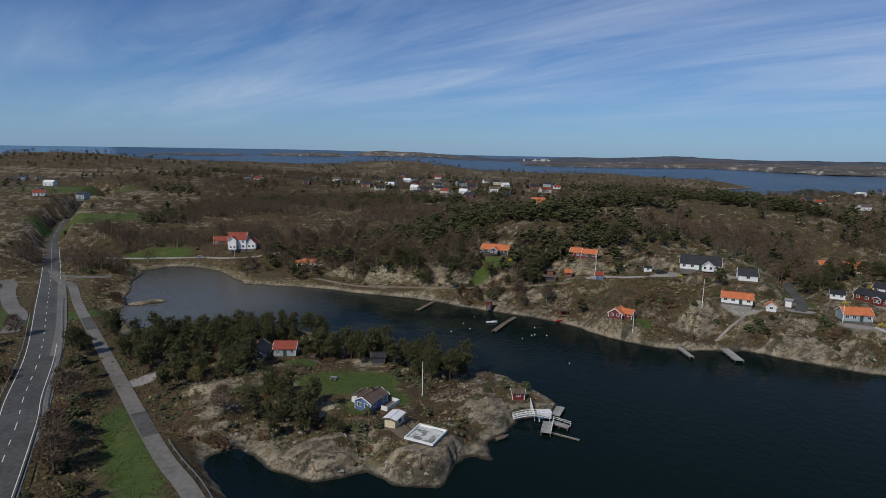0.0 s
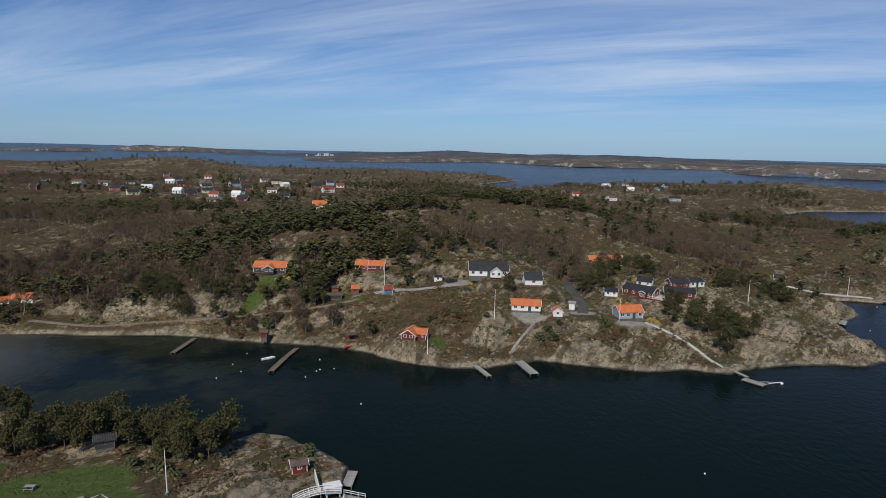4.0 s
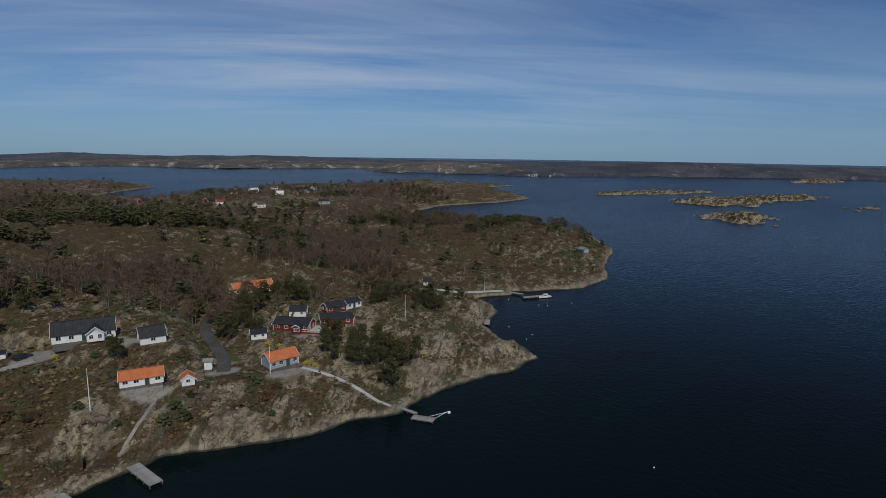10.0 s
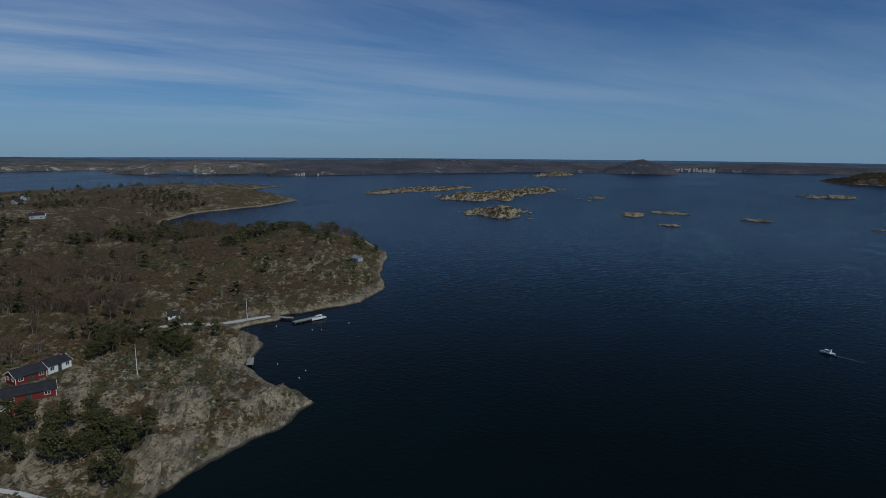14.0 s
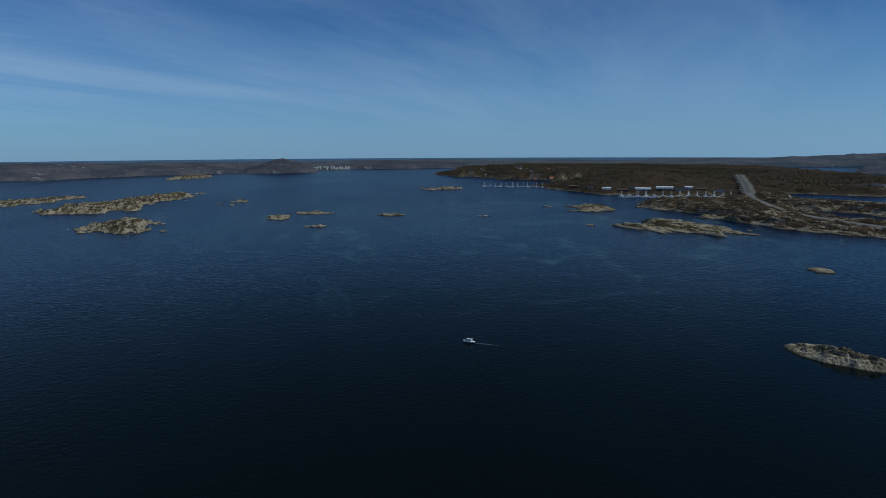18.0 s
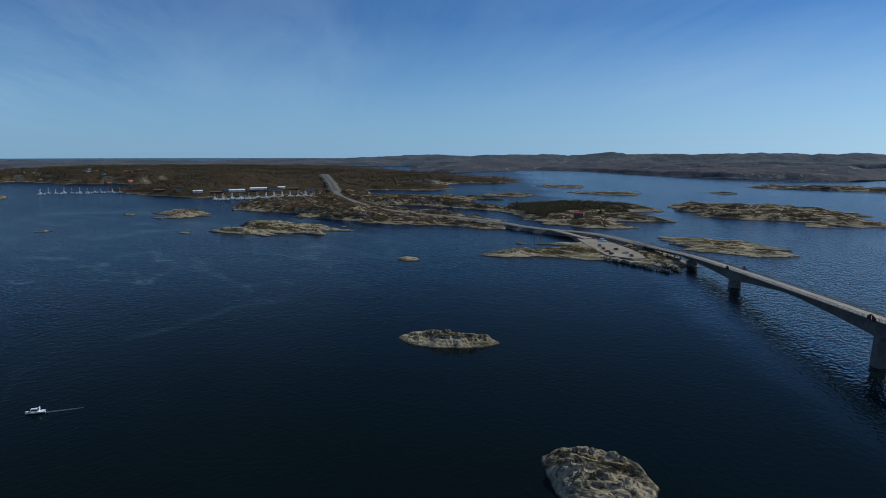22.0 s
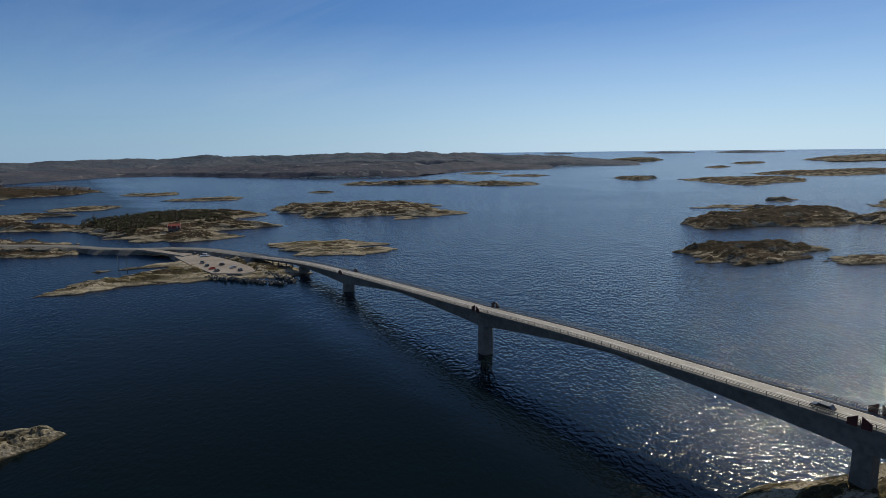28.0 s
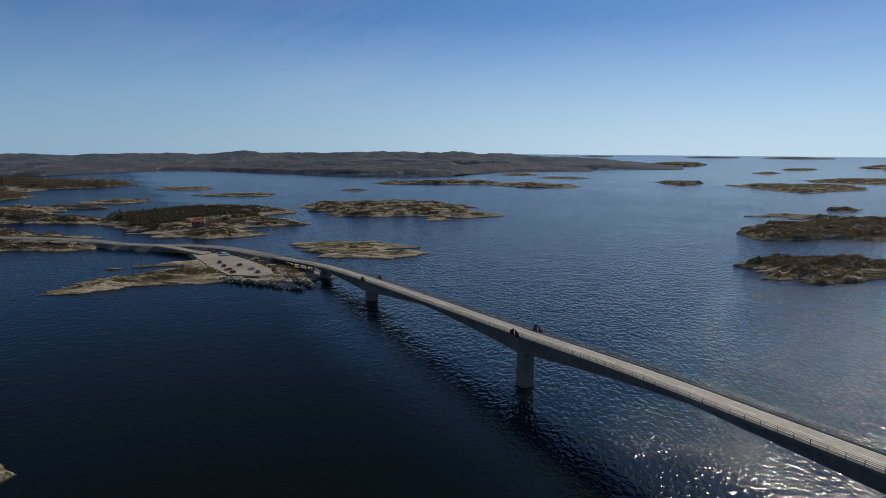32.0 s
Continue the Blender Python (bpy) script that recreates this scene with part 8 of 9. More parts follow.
def main_wood(x0, x1, y0, y1, gap, seed, pines, bares, tag):
    x, y, rng = spread(x0, x1, y0, y1, gap, seed)
    z, d = heights(x, y)
    ok = (d > 7) & clear_of(x, y, 2.0)
    cover = fbm(x, y, 55, 3, 400)
    bald = fbm(x * 0.6 + y * 0.3, y, 30, 3, 410) > 0.0 + 0.18 * ovals(x, y, [(70, 250, 130, 36, 1.0), (-40, 250, 60, 30, 0.7)]) - 0.12 * ovals(x, y, [(-45, 228, 50, 18, 1.0), (30, 236, 40, 14, 1.0)])
    ok &= (cover > -0.50) & ~(bald & (rng.uniform(0, 1, x.shape) < 0.95))
    # the village stands in the open
    for vx, vy, *_ in VILLAGE:
        ok &= ((x - vx) / 12) ** 2 + ((y - vy + 15) / 24) ** 2 > 1
    ok &= ((x - 113) / 20) ** 2 + ((y - 230) / 19) ** 2 > 1
    south = np.maximum(smooth(200, 236, y + 0.12 * np.abs(x - 50)), ovals(x, y, [(-32, 220, 34, 20, 1.0), (-95, 228, 40, 14, 0.8), (-22, 204, 26, 10, 0.8)]))
    ok &= rng.uniform(0, 1, x.shape) < np.where(y < 700, south, 1)
    # the bare east hill keeps few trees
    east = ((x - 310) / 120) ** 2 + ((y - 235) / 62) ** 2 < 1
    ok &= ~(east & (rng.uniform(0, 1, x.shape) < 0.93))
    grove = ovals(x, y, [(-50, 270, 50, 45, 0.6), (60, 310, 130, 45, 0.9), (-20, 270, 60, 30, 0.8), (370, 330, 70, 22, 1.0), (560, 600, 90, 40, 0.5), (-60, 400, 120, 40, 0.7)])
    brown = ovals(x, y, [(180, 275, 60, 40, 1.0), (-130, 290, 60, 45, 0.8), (250, 330, 60, 50, 0.8), (-200, 320, 50, 60, 0.9), (90, 240, 50, 14, 0.7), (-260, 120, 60, 160, 0.6)])
    pine = rng.uniform(0, 1, x.shape) < np.clip(0.43 - 0.20 * smooth(380, 520, y) - 0.15 * smooth(60, 200, -x) + 0.9 * fbm(x, y, 70, 2, 420) + 0.55 * grove - 0.7 * brown, 0.03, 0.97)
    a, b = ok & pine, ok & ~pine & (rng.uniform(0, 1, x.shape) < 0.66 + 0.34 * np.maximum(brown, smooth(60, 200, -x)))
    wood("pine_wood_" + tag, "dark green pine wood between rock outcrops", pines, x[a], y[a], z[a], rng, 0.6, 1.1, M_PINE)
    wood("bare_wood_" + tag, "brown leafless birch and alder wood", bares, x[b], y[b], z[b], rng, 0.55, 1.05, M_TWIG)
    if tag == "near":
        wood("birch_stems", "slim pale grey stems standing in the leafless wood", STEMS, x[b], y[b], z[b], rng, 0.7, 1.15, M_GREYBARK)


main_wood(-260, 440, 200, 430, 3.5, 501, P_MID, B_MID, "near")
main_wood(-420, 560, 430, 760, 6.6, 502, P_FAR, B_FAR, "middle")
main_wood(-1300, 800, 760, 1350, 17.0, 503, P_FAR, B_FAR, "far")
main_wood(-900, -260, 60, 760, 12.0, 504, P_FAR, B_FAR, "west")
x, y, rng = spread(225, 440, 185, 345, 3.2, 505)
z, d = heights(x, y)
ok = (d > 5) & clear_of(x, y, 0.4) & (fbm(x * 0.5, y, 14, 3, 430) > 0.02 - 0.2 * smooth(270, 320, y))
green = fbm(x, y, 26, 3, 436) > 0.02
wood("heath_scrub", "brown heath scrub on the bare hill", S_FAR, x[ok & ~green], y[ok & ~green], z[ok & ~green], rng, 0.4, 1.2, M_RUST)
wood("heath_juniper", "dark green juniper scrub on the bare hill", S_FAR, x[ok & green], y[ok & green], z[ok & green], rng, 0.4, 1.4, M_JUNIPER)
x, y, rng = spread(-195, 190, 60, 235, 1.9, 506)
z, d = heights(x, y)
ok = (d > 3) & clear_of(x, y, 0.3) & ~on_hump(x, y) & (fbm(x, y, 9, 3, 431) > -0.12)
green = fbm(x, y, 16, 3, 432) > 0.05
wood("low_scrub", "low brown heather tufts in the rock hollows", S_FAR, x[ok & ~green], y[ok & ~green], z[ok & ~green], rng, 0.2, 0.75, M_RUST)
wood("low_juniper", "low dark green creeping juniper in the rock hollows", S_FAR, x[ok & green], y[ok & green], z[ok & green], rng, 0.25, 0.95, M_JUNIPER)
# single tufts and loose stones on the bare rock near the shore
x, y, rng = spread(-115, 205, 62, 225, 1.05, 510)
z, d = heights(x, y)
seam = MAINLAND.sheets(x, y)
ok = (d > 1.5) & clear_of(x, y, 0.1) & ~(on_hump(x, y) & (seam > 0.0)) & (rng.uniform(0, 1, x.shape) < np.clip(0.55 - 0.7 * seam, 0.06, 0.85))
TUFTS = [clumps(np.zeros((1, 3)), [1.0], np.random.default_rng(600 + k), False) for k in range(5)]
hue = fbm(x, y, 13, 3, 435)
for lo, hi, mat, name, text in ((-9, -0.12, M_RUST, "heather_tufts", "rust-brown heather tufts in rock seams"), (-0.12, 0.14, M_TUSSOCK, "grass_tussocks", "straw-coloured dry grass tussocks in rock seams"), (0.14, 9, M_JUNIPER, "juniper_tufts", "dark green juniper tufts in rock seams")):
    sel = ok & (hue >= lo) & (hue < hi)
    wood(name, text, TUFTS, x[sel], y[sel], z[sel] + 0.15, rng, 0.28, 0.85, mat)
ok = (d > 0.2) & (d < 16) & clear_of(x, y, 0.1) & (rng.uniform(0, 1, x.shape) < 0.05)
wood("loose_stones", "pale loose stones on the shore rocks", TUFTS, x[ok], y[ok], z[ok] + 0.1, rng, 0.2, 0.75, M_STONE)
x, y, rng = spread(-215, -45, 120, 250, 0.95, 512)
z, d = heights(x, y)
ok = (d > 0.5) & (d < 9 + 7 * fbm(x, y, 25, 2, 451)) & clear_of(x, y, 0.1) & (rng.uniform(0, 1, x.shape) < 0.75) & ((y > 192) | (x < -150))
wood("reed_meadow", "straw-coloured dry reeds and grass round the lagoon", TUFTS, x[ok], y[ok], z[ok] + 0.1, rng, 0.35, 0.8, M_TUSSOCK)
x, y, rng = spread(-250, -60, -20, 215, 1.15, 513)
ld = line_distance(ROAD_MAIN, x, y)[0]
ok = (ld > 4.6) & (ld < 15 + 5 * fbm(x, y, 18, 2, 452)) & clear_of(x, y, 0.3) & (rng.uniform(0, 1, x.shape) < 0.7)
z, d = heights(x[ok], y[ok])
wood("verge_grass", "dry straw-coloured grass on the road verges", TUFTS, x[ok], y[ok], z + 0.1, rng, 0.3, 0.75, M_TUSSOCK)
x, y, rng = spread(-260, 440, 205, 430, 4.0, 509)
z, d = heights(x, y)
ok = (d > 5) & clear_of(x, y, 0.3) & (fbm(x, y, 11, 3, 433) > 0.0) & (fbm(x * 0.6 + y * 0.3, y, 30, 3, 410) < 0.05)
green = fbm(x, y, 22, 3, 434) > -0.05
wood("hill_scrub", "brown undergrowth on the rocky hill", S_FAR, x[ok & ~green], y[ok & ~green], z[ok & ~green], rng, 0.5, 1.7, M_RUST)
wood("hill_juniper", "dark green undergrowth on the rocky hill", S_FAR, x[ok & green], y[ok & green], z[ok & green], rng, 0.5, 1.6, M_JUNIPER)
x, y, rng = spread(330, 530, -690, -470, 3.1, 507)
z, d = heights(x, y, WOODED)
ok = (d > 9) & (fbm(x, y, 40, 2, 440) > -0.05 - 0.5 * smooth(400, 440, x)) & (np.hypot(x - 380, y + 512) > 12) & (y > -660) & (x - 0.55 * (y + 500) + 22 * fbm(x, y, 26, 3, 444) > 408)
half = rng.uniform(0, 1, x.shape) < 0.6
wood("island_wood", "dark pine wood on the island", P_FAR, x[ok & half], y[ok & half], z[ok & half], rng, 0.4, 0.75, M_PINE)
wood("island_brush", "brown leafless brush on the island", B_FAR, x[ok & ~half], y[ok & ~half], z[ok & ~half], rng, 0.4, 0.8, M_TWIG)
B_BRUSH = [with_stem(bare_shape(280 + k, 6.0, 26, 0.32, 0.45), 6.0, 0.16) for k in range(4)]
x, y, rng = spread(850, 2300, -1250, -250, 12.0, 508)
z, d = heights(x, y, MARINA_LAND)
ok = (d > 14) & (fbm(x, y, 90, 3, 441) > -0.2) & (line_distance(CAUSEWAY, x, y)[0] > 14) & (np.hypot(x - 930, y + 490) > 60) & ((x > 1000) | (y < -620) | (y > -440))
dark = rng.uniform(0, 1, x.shape) < np.clip(0.2 + 0.9 * fbm(x, y, 120, 2, 442), 0, 0.8)
wood("marina_wood", "brown leafless woods on the marina shore", B_BRUSH, x[ok & ~dark], y[ok & ~dark], z[ok & ~dark], rng, 0.7, 1.2, M_TWIG)
wood("marina_pines", "dark pine woods on the marina shore", P_FAR, x[ok & dark], y[ok & dark], z[ok & dark], rng, 0.6, 1.0, M_PINE)
x, y, rng = spread(405, 860, -605, -335, 3.4, 511)
z, d = heights(x, y, TONGUE)
ok = (d > 5) & (line_distance(CAUSEWAY, x, y)[0] > 6.5) & (fbm(x, y, 14, 3, 443) > 0.05 - 0.25 * smooth(540, 640, x))
wood("tongue_scrub", "brown heath scrub on the tongue of rock", S_FAR, x[ok], y[ok], z[ok], rng, 0.5, 1.5, M_RUST)


# ---- flagpoles, boats, cars, buoys ----
def flagpole(x, y, h, label="slim white flagpole on a stone foot", land=None):
    z = ground_at(x, y, land)
    root = new("flagpole")
    root.location = (x, y, z)
    tagged(root, label, "flagpole", "flagpoles")
    part("pole", tube(bmesh.new(), [(0, 0, 0), (0, 0, h * 0.6), (0, 0, h)], [0.11, 0.08, 0.04], 8), M_TRIM, root)
    part("foot", boxes((-0.3, -0.3, -0.4, 0.3, 0.3, 0.25)), M_STONE, root)
    part("knob", tube(bmesh.new(), [(0, 0, h), (0, 0, h + 0.16)], [0.09, 0.05], 8), M_YELLOW, root)


for fx, fy, fh in ((-46.5, 95.0, 8.5), (34.6, 166.6, 10), (211, 206, 9.5), (140, 182, 9), (11.4, 157.6, 7.5), (4.0, 207.6, 8.5), (76.2, 163.2, 8), (-172.0, 243.0, 9)):
    flagpole(fx, fy, fh)


def boat(name, label, at, rot, length, cabin=True, mast=0.0, colour=None, group="boats", full=True):
    root = new(name)
    root.matrix_world = pose(*at, 0, 0, rot)
    tagged(root, label, "boat", group)
    w = length * 0.32
    secs = []
    for t in np.linspace(0, 1, 9):
        x = -length / 2 + length * t
        k = (1 - max(0, (t - 0.45) / 0.55) ** 2.2) * (0.86 + 0.14 * min(1, t / 0.2))
        k = max(k, 0.03)
        sheer = 0.10 * length * (0.8 + 0.5 * t * t)
        secs.append([(x, -w / 2 * k, sheer), (x, -w / 2 * k * 0.86, 0.02), (x, 0, -0.22 - 0.1 * k), (x, w / 2 * k * 0.86, 0.02), (x, w / 2 * k, sheer), (x, w / 2 * k * 0.8, sheer - 0.05), (x, -w / 2 * k * 0.8, sheer - 0.05)])
    bm = loft(bmesh.new(), secs)
    bmesh.ops.recalc_face_normals(bm, faces=bm.faces)
    part("hull", bm, colour or M_GEL, root, smooth_shade=False)
    if cabin:
        h = 0.1 * length
        bm = bmesh.new()
        c = []
        for x, y, z in ((-0.18, 0.30, 1.0), (0.22, 0.28, 1.0)):
            c.append([(x * length, -y * w, h * 0.7), (x * length, y * w, h * 0.7), (x * length * 0.8 - 0.1, y * w * 0.82, h * 0.7 + 0.17 * length), (x * length * 0.8 - 0.1, -y * w * 0.82, h * 0.7 + 0.17 * length)])
        loft(bm, c)
        bmesh.ops.recalc_face_normals(bm, faces=bm.faces)
        cb = part("cabin", bm, M_GEL, root)
        part("windscreen", boxes((-0.12 * length, -0.29 * w, h * 0.7 + 0.07 * length, 0.17 * length, 0.29 * w, h * 0.7 + 0.13 * length)), M_GLASS, root)
        part("roof", boxes((-0.2 * length, -0.27 * w, h * 0.7 + 0.17 * length, 0.2 * length, 0.27 * w, h * 0.7 + 0.185 * length)), M_GEL, root)
    else:
        for t in (-0.2, 0.12):
            part("thwart", boxes((t * length - 0.12, -0.34 * w, 0.06 * length, t * length + 0.12, 0.34 * w, 0.075 * length)), M_BROWNWOOD, root)
    if full:
        part("outboard", boxes((-length / 2 - 0.35, -0.16, 0.0, -length / 2 + 0.02, 0.16, 0.13 * length)), M_BLACK, root)
    if mast:
        part("mast", tube(bmesh.new(), [(0.05 * length, 0, 0), (0.05 * length, 0, mast)], [0.07, 0.04], 5), M_TRIM, root)
    return root


cruiser = boat("motor_boat", "white motor boat under way with a thin wake", (268.5, -5.5, 0.2), 61, 5.0)
part("radar_arch", boxes((-1.1, -0.6, 0.9, -0.95, 0.6, 1.6)), M_GEL, cruiser)
boat("motor_boat", "white motor boat moored at the pier", (228.5, 183.4, 0.25), 158, 6.5)
boat("rowing_boat", "small white open boat moored near the dock", (-35.2, 169.0, 0.15), 20, 4.2, cabin=False)
boat("kayak", "bright red kayak pulled up on the shore", (-11.0, 174.4, ground_at(-11.0, 174.4) + 0.25), 35, 3.4, cabin=False, colour=M_REDPAINT, full=False)
boat("rowing_boat", "dark open boat drawn up by the bathing rocks", (-27.0, 84.0, 0.15), 40, 3.6, cabin=False, colour=M_BROWNWOOD)
# the thin foam trail behind the motor boat
foam = Mat("thin_foam", 0.9)
foam.color((0.035, 0.055, 0.07))
secs = []
for t in np.linspace(0, 1, 12):
    x, y, w = 267.2 - 0.48 * 9 * t, -7.8 - 0.88 * 9 * t, (0.5 + 0.5 * t) * (1 - 0.75 * t)
    secs.append([(x - 0.88 * w, y + 0.48 * w, 0.02), (x + 0.88 * w, y - 0.48 * w, 0.02)])
bm = loft(bmesh.new(), secs, close=False, caps=False)
tagged(part("boat_wake", bm, foam.m), "faint foam wake on the water", "wake", kind="structure")

BUOYS = [(-45, 166), (-42, 160), (-48, 156), (-20, 166), (-20, 158), (-16, 158), (-21, 157), (-24, 153), (-10, 133), (56, 89), (-42, 175), (213, 193), (215, 177), (217, 174), (179, 165), (178, 153), (172, 151), (229, 169), (121, 77)]
ball = bmesh.new()
bmesh.ops.create_icosphere(ball, subdivisions=2, radius=0.2)
first = None
for k, (bx, by) in enumerate(BUOYS):
    if first is None:
        first = new("mooring_buoy")
        tagged(first, "round white mooring buoy floating on the water", "buoy", "mooring buoys")
        part("float", ball, M_GEL, first, smooth_shade=True)
        part("eye", tube(bmesh.new(), [(0, 0, 0.24), (0, 0, 0.4)], 0.04, 6), M_STEEL, first)
        first.location = (bx, by, 0.1)
    else:
        copy_thing(first, pose(bx, by, 0.1, 0, 0, 30 * k))


def car(at, rot, paint, label):
    root = new("car")
    root.matrix_world = pose(*at, 0, 0, rot)
    tagged(root, label, "car", "parked cars")
    prof = [(-2.15, 0.35), (-2.15, 0.85), (-1.9, 0.95), (-1.55, 1.42), (0.35, 1.46), (1.05, 0.98), (1.95, 0.85), (2.15, 0.6), (2.15, 0.35)]
    bm = bmesh.new()
    secs = []
    for y, k in ((-0.88, 0.92), (-0.8, 1.0), (0.8, 1.0), (0.88, 0.92)):
        secs.append([(x, y, 0.35 + (z - 0.35) * k) for x, z in prof])
    loft(bm, secs)
    bmesh.ops.recalc_face_normals(bm, faces=bm.faces)
    part("body", bm, paint, root)
    part("window", boxes((-1.35, -0.89, 0.98, 0.45, 0.89, 1.30)), M_GLASS, root)
    part("windscreen", boxes((0.4, -0.7, 1.05, 0.75, 0.7, 1.28)), M_GLASS, root)
    for x in (-1.35, 1.35):
        for y in (-0.85, 0.7):
            w = part("wheel", tube(bmesh.new(), [(x, y, 0.32), (x, y + 0.16, 0.32)], 0.32, 12), M_RUBBER, root)
            part("rim", tube(bmesh.new(), [(x, y - 0.01, 0.32), (x, y + 0.17, 0.32)], 0.18, 8), M_STEEL, w)
    for y in (-0.6, 0.45):
        part("headlight", boxes((2.1, y, 0.62, 2.17, y + 0.2, 0.74)), M_GEL, root)
    return root


P_DARK = simple("dark_car_paint", (0.02, 0.022, 0.026), (0.035, 0.037, 0.042), 1, 0.3)
P_RED = simple("red_car_paint", (0.42, 0.03, 0.02), (0.5, 0.05, 0.03), 1, 0.3)
P_SILVER = simple("silver_car_paint", (0.42, 0.43, 0.44), (0.5, 0.51, 0.52), 1, 0.3, 0.6)
car((28.6, 202.6, ground_at(28.6, 202.6)), 20, P_DARK, "dark parked car on the gravel yard")
car((-188.0, 238.6, ground_at(-188, 238.6)), 10, P_SILVER, "silver parked car by the hedge near the villa")
on_bridge = bridge_pts[next(k for k, p in enumerate(bridge_pts) if p.x > 27.0)]
nb = Vector((0.79, 0.61, 0))
car((on_bridge.x + nb.x * 1.8, on_bridge.y + nb.y * 1.8, on_bridge.z + 0.01), -52, P_DARK, "dark car on the bridge carriageway")

# ---- car park, causeway and road beyond the bridge ----
cz = curve_through(CAUSEWAY, 6.0)
secs = []
for k, p in enumerate(cz):
    n = side_of(cz, k)
    lo = -1.5 if p.x < 415 else p.z - 1.2
    secs.append([(p.x + n.x * 5.2, p.y + n.y * 5.2, p.z - 0.05), (p.x + n.x * (9 + 3 * math.sin(k * 1.7)), p.y + n.y * (9 + 3 * math.sin(k * 1.7)), lo), (p.x - n.x * (9 + 3 * math.sin(k * 2.3)), p.y - n.y * (9 + 3 * math.sin(k * 2.3)), lo), (p.x - n.x * 5.2, p.y - n.y * 5.2, p.z - 0.05)])
bm = loft(bmesh.new(), secs)
bmesh.ops.recalc_face_normals(bm, faces=bm.faces)
tagged(part("causeway_bank", bm, M_RIPRAP), "rough stone bank carrying the road over the shallows", "embankment", kind="structure")
ribbon("road_causeway", CAUSEWAY[:15], 6.4, M_PAVE, 0.06, 0.3, "pale asphalt road on the stone causeway")
ribbon("road_marina", CAUSEWAY[14:], 5.0, M_ASPHALT, 0.06, 0.3, "grey asphalt road over the hill to the marina")
lot = [(318, -416), (302, -400), (284, -372), (266, -356), (246, -350), (232, -350)]
lot = [(x, y, max(1.0, ground_at(x, y, QUAY_LAND)) + 0.35) for x, y in lot]
lot[0] = (318, -416, 3.4)
apron = bmesh.new()
ring = [apron.verts.new((x, y, 2.1)) for x, y in LOT]
foot = [apron.verts.new((x + 0.14 * (x - 262), y + 0.14 * (y + 357), -0.8)) for x, y in LOT]
apron.faces.new(ring)
for j in range(len(LOT)):
    apron.faces.new((ring[j], foot[j], foot[(j + 1) % len(LOT)], ring[(j + 1) % len(LOT)])).material_index = 1
bmesh.ops.recalc_face_normals(apron, faces=apron.faces)
lot_ob = part("parking_ground", apron, M_PINKGRAVEL)
lot_ob.data.materials.append(M_RIPRAP)
tagged(lot_ob, "pinkish gravel car park beside the bridge ramp", "car park", kind="structure")


def lot_height(x, y):
    return 2.11


ribbon("ramp_road", [(354, -416, 3.4), (338, -409, 3.2), (322, -402, 2.8), (308, -396, 2.2)], 6, M_PINKGRAVEL, 0.5, 1.4, "short gravel ramp from the road")
rnd = random.Random(9)
rubble = bmesh.new()
for k in range(260):
    t = rnd.random()
    if k < 150:
        x, y = 264 + (210 - 264) * t + rnd.uniform(-2, 2), -334 + 16 * t + rnd.uniform(-1.5, 2.4)
    else:
        x, y = 207 + 40 * t + rnd.uniform(-2, 2), -324 - 36 * t + rnd.uniform(-2, 2)
    s = rnd.uniform(0.3, 0.85)
    box(rubble, -s, -s * 0.8, -s * 0.7, s, s * 0.8, s * 0.7, pose(x, y, rnd.uniform(0.1, 1.5), rnd.uniform(0, 90), rnd.uniform(0, 90), rnd.uniform(0, 180)))
tagged(part("riprap", rubble, M_RIPRAP), "tumbled grey stone blocks along the quay edge", "stones", kind="stuff")
for k, (cx, cy) in enumerate(((306, -403), (300, -400), (284, -370), (276, -360), (268, -350), (262, -344), (256, -354), (248, -346), (268, -364))):
    car((cx, cy, lot_height(cx, cy)), rnd.choice((-50, -40, 130, 40)), (P_DARK, P_DARK, P_DARK, P_DARK, P_RED, P_DARK, P_SILVER)[k % 7], ("dark", "dark", "dark", "dark", "red", "dark", "silver")[k % 7] + " car parked on the gravel by the bridge")
boat("sailing_boat", "white hull laid up on the car park", (294, -394, lot_height(294, -394) + 0.3), 30, 7, cabin=True, full=False)
home_n = [home("house", "red cottage with a red roof on the wooded island", (380, -512, 6.5), 20, (10, 6), 2.6, 1.6, M_REDWALL, M_REDROOF, wins=(3, 2), trim=M_TRIM)]
for plan in home_n:
    build_house(plan)
for px, py in ((330, -352), (327, -356)):
    root = new("mast")
    root.location = (px, py, 0.6)
    tagged(root, "thin bare power pole on the low islet", "pole", "power poles")
    part("pole", tube(bmesh.new(), [(0, 0, -1), (0, 0, 10)], [0.16, 0.1], 6), M_BROWNWOOD, root)
    part("crossbar", boxes((-0.9, -0.06, 9.0, 0.9, 0.06, 9.15)), M_BROWNWOOD, root)

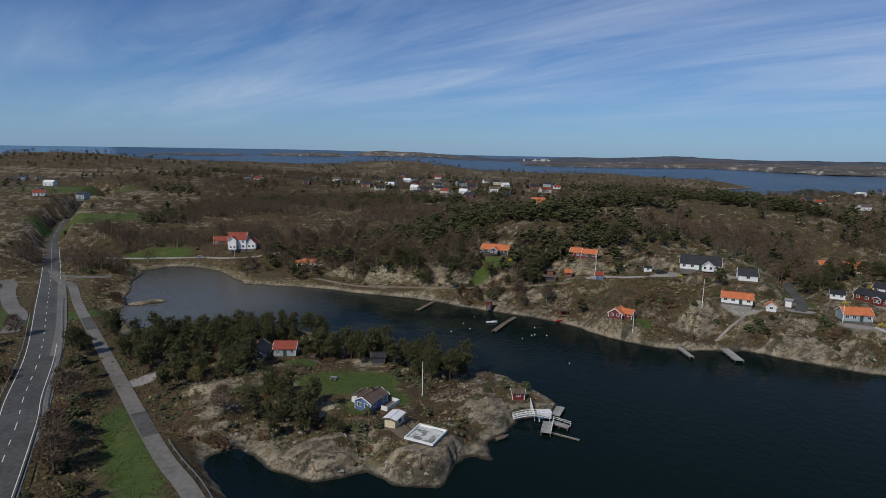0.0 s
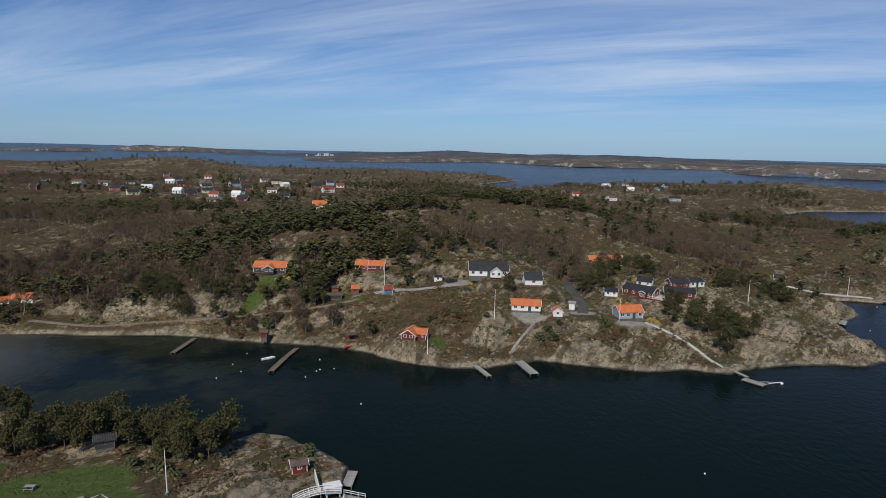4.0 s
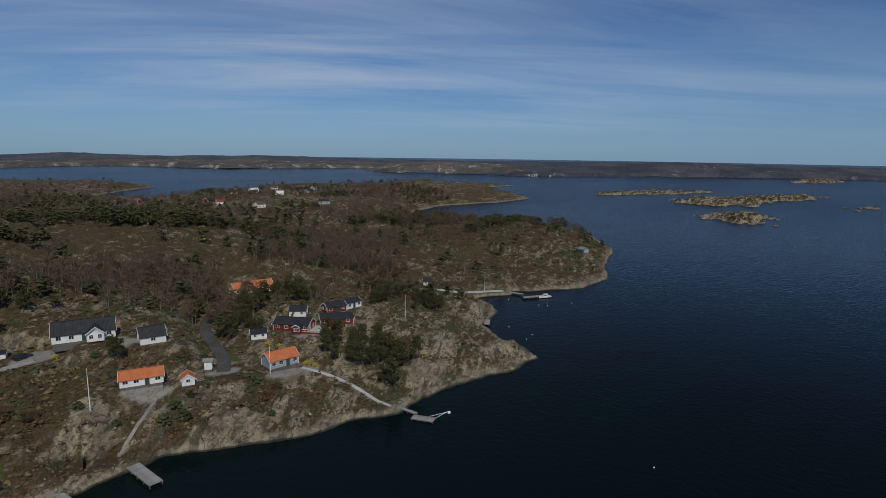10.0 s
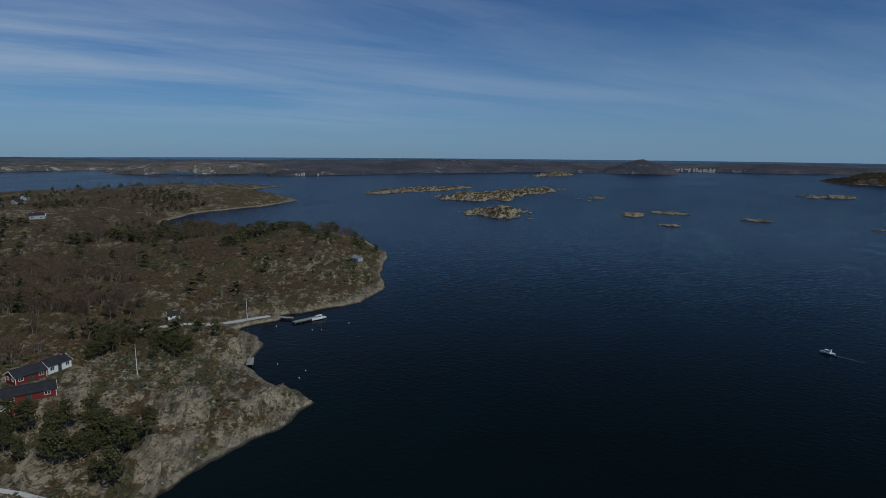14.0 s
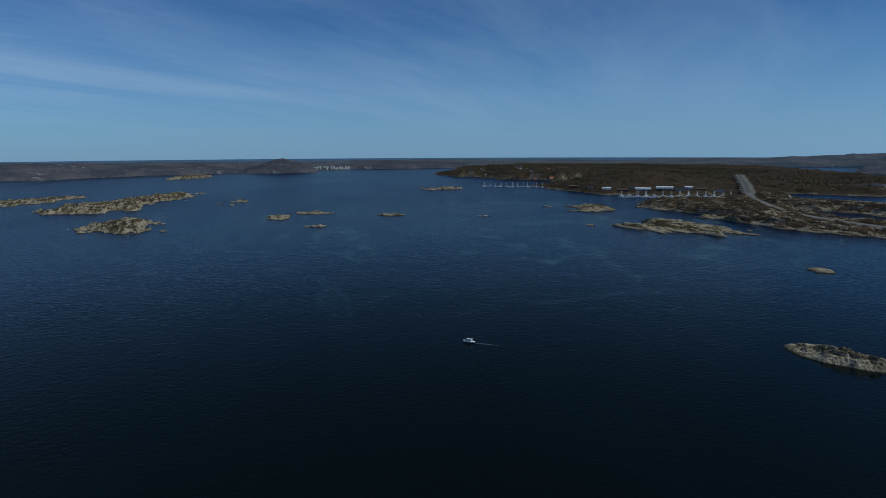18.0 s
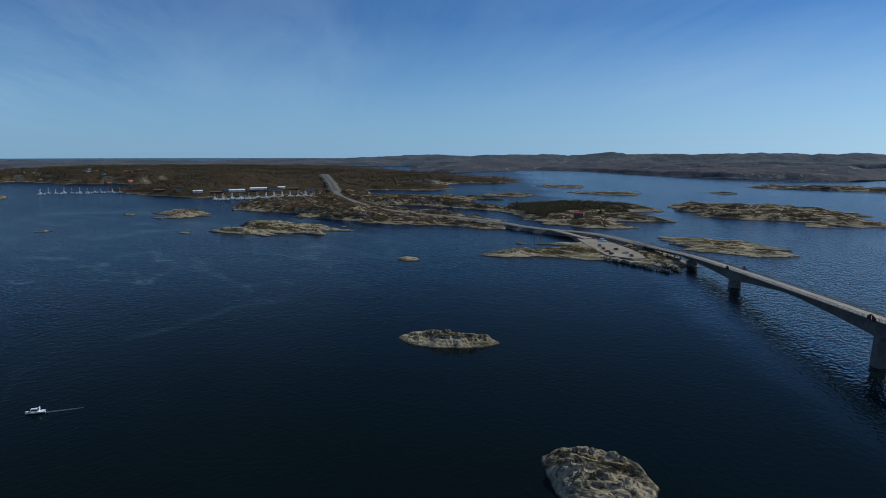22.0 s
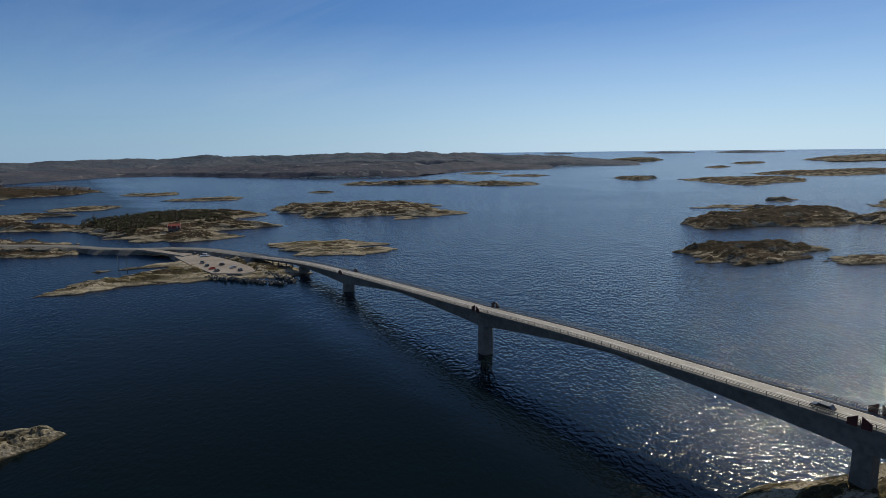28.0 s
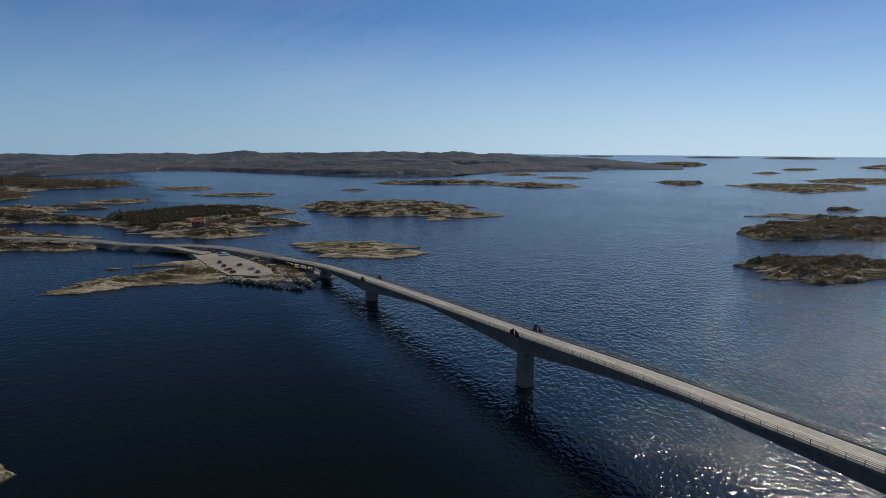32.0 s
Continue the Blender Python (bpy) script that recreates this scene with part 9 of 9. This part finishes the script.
# ---- marina ----
rnd = random.Random(31)
row = [(908 - 42 * q, -392 - 150 * q) for q in (0.03, 0.11, 0.19, 0.27, 0.35, 0.43, 0.51, 0.59, 0.67, 0.75, 0.83, 0.91, 0.99)]
for x, y in row:
    plank_deck("pontoon", "grey floating pontoon of the marina", "pontoon", (x - 14, y + 8, 0.5), -30, 34, 2.4, M_GREYWOOD, piles=False, plank=2.0, group="marina pontoons")
proto = boat("sailing_boat", "white sailing boat with a bare mast in the marina", (row[0][0] - 29, row[0][1] + 17, 0.3), 60, 7.0, mast=8.5, group="marina boats")
for k in range(143):
    x, y = row[k % 13]
    u, side = -30 + 2.9 * (k // 13), rnd.choice((-5.2, 5.2))
    copy_thing(proto, pose(x + 0.87 * u + 0.5 * side, y - 0.5 * u + 0.87 * side, 0.3, 0, 0, 60 + rnd.uniform(-6, 6)))
outer = [(1192, -250), (1184, -270), (1175, -290), (1168, -310), (1162, -328), (1156, -344)]
for x, y in outer:
    plank_deck("pontoon", "grey outer pontoon of the marina", "pontoon", (x - 10, y + 3, 0.5), -18, 40, 2.4, M_GREYWOOD, piles=False, plank=2.0, group="marina pontoons")
for k in range(54):
    x, y = outer[k % 6]
    u, side = -28 + 3.9 * (k // 6), rnd.choice((-5.5, 5.5))
    copy_thing(proto, pose(x + 0.95 * u + 0.31 * side, y - 0.31 * u + 0.95 * side, 0.3, 0, 0, 72 + rnd.uniform(-6, 6)))
for k, (hx, hy, hl) in enumerate(((938, -480, 26), (932, -508, 20), (922, -534, 18), (948, -448, 24), (905, -556, 14), (956, -418, 18), (972, -396, 14), (1000, -378, 12), (955, -500, 14), (946, -528, 12), (970, -440, 12), (1040, -366, 16))):
    build_house(home("boat_hall", ("long white boat hall at the marina", "long grey boat hall with dark roof", "long red boat hall at the marina")[k % 3], (hx, hy, ground_at(hx, hy, MARINA_LAND) - 0.2), 67, (hl, 7), 2.9, 1.2, (M_WHITE, M_GREYWALL, M_REDWALL)[k % 3], (M_WHITEROOF, M_BLACKROOF, M_BROWNROOF)[k % 3], wins=(4, 3), group="marina halls"))
for k in range(26):
    hx, hy = 1370 + rnd.uniform(0, 380), -430 + rnd.uniform(-160, 90)
    build_house(home("house", "small pale house on the far shore", (hx, hy, ground_at(hx, hy, MARINA_LAND) - 0.3), rnd.uniform(0, 90), (8, 6), 3, 1.8, (M_WHITE, M_YELLOWWALL, M_REDWALL)[k % 3], (M_BLACKROOF, M_ORANGE, M_BROWNROOF)[k % 3], wins=(2, 2), group="far shore houses"))

# ---- far towns: pale dots on the horizon ----
rnd = random.Random(77)
town = bmesh.new()
for a0, a1, r0, n in ((-16.6, -12.2, 3625, 40), (-1.2, 1.4, 2830, 16), (52, 55, 1640, 7), (86.9, 90.2, 2290, 40), (101, 105, 1660, 26)):
    for k in range(n):
        a, r = radians(rnd.uniform(a0, a1)), r0 + rnd.uniform(0, 90)
        x, y, s = -17 + r * math.sin(a), r * math.cos(a), r * rnd.uniform(0.0007, 0.0015)
        z = float(sea_level(np.array([x]), np.array([y]))[0]) + rnd.uniform(2, 9) * r / 2000
        box(town, x - s, y - s, z - 10, x + s, y + s, z + s)
tagged(part("far_town", town, M_PALE_CONC), "pale houses of far villages on the opposite shore", "village", kind="stuff")
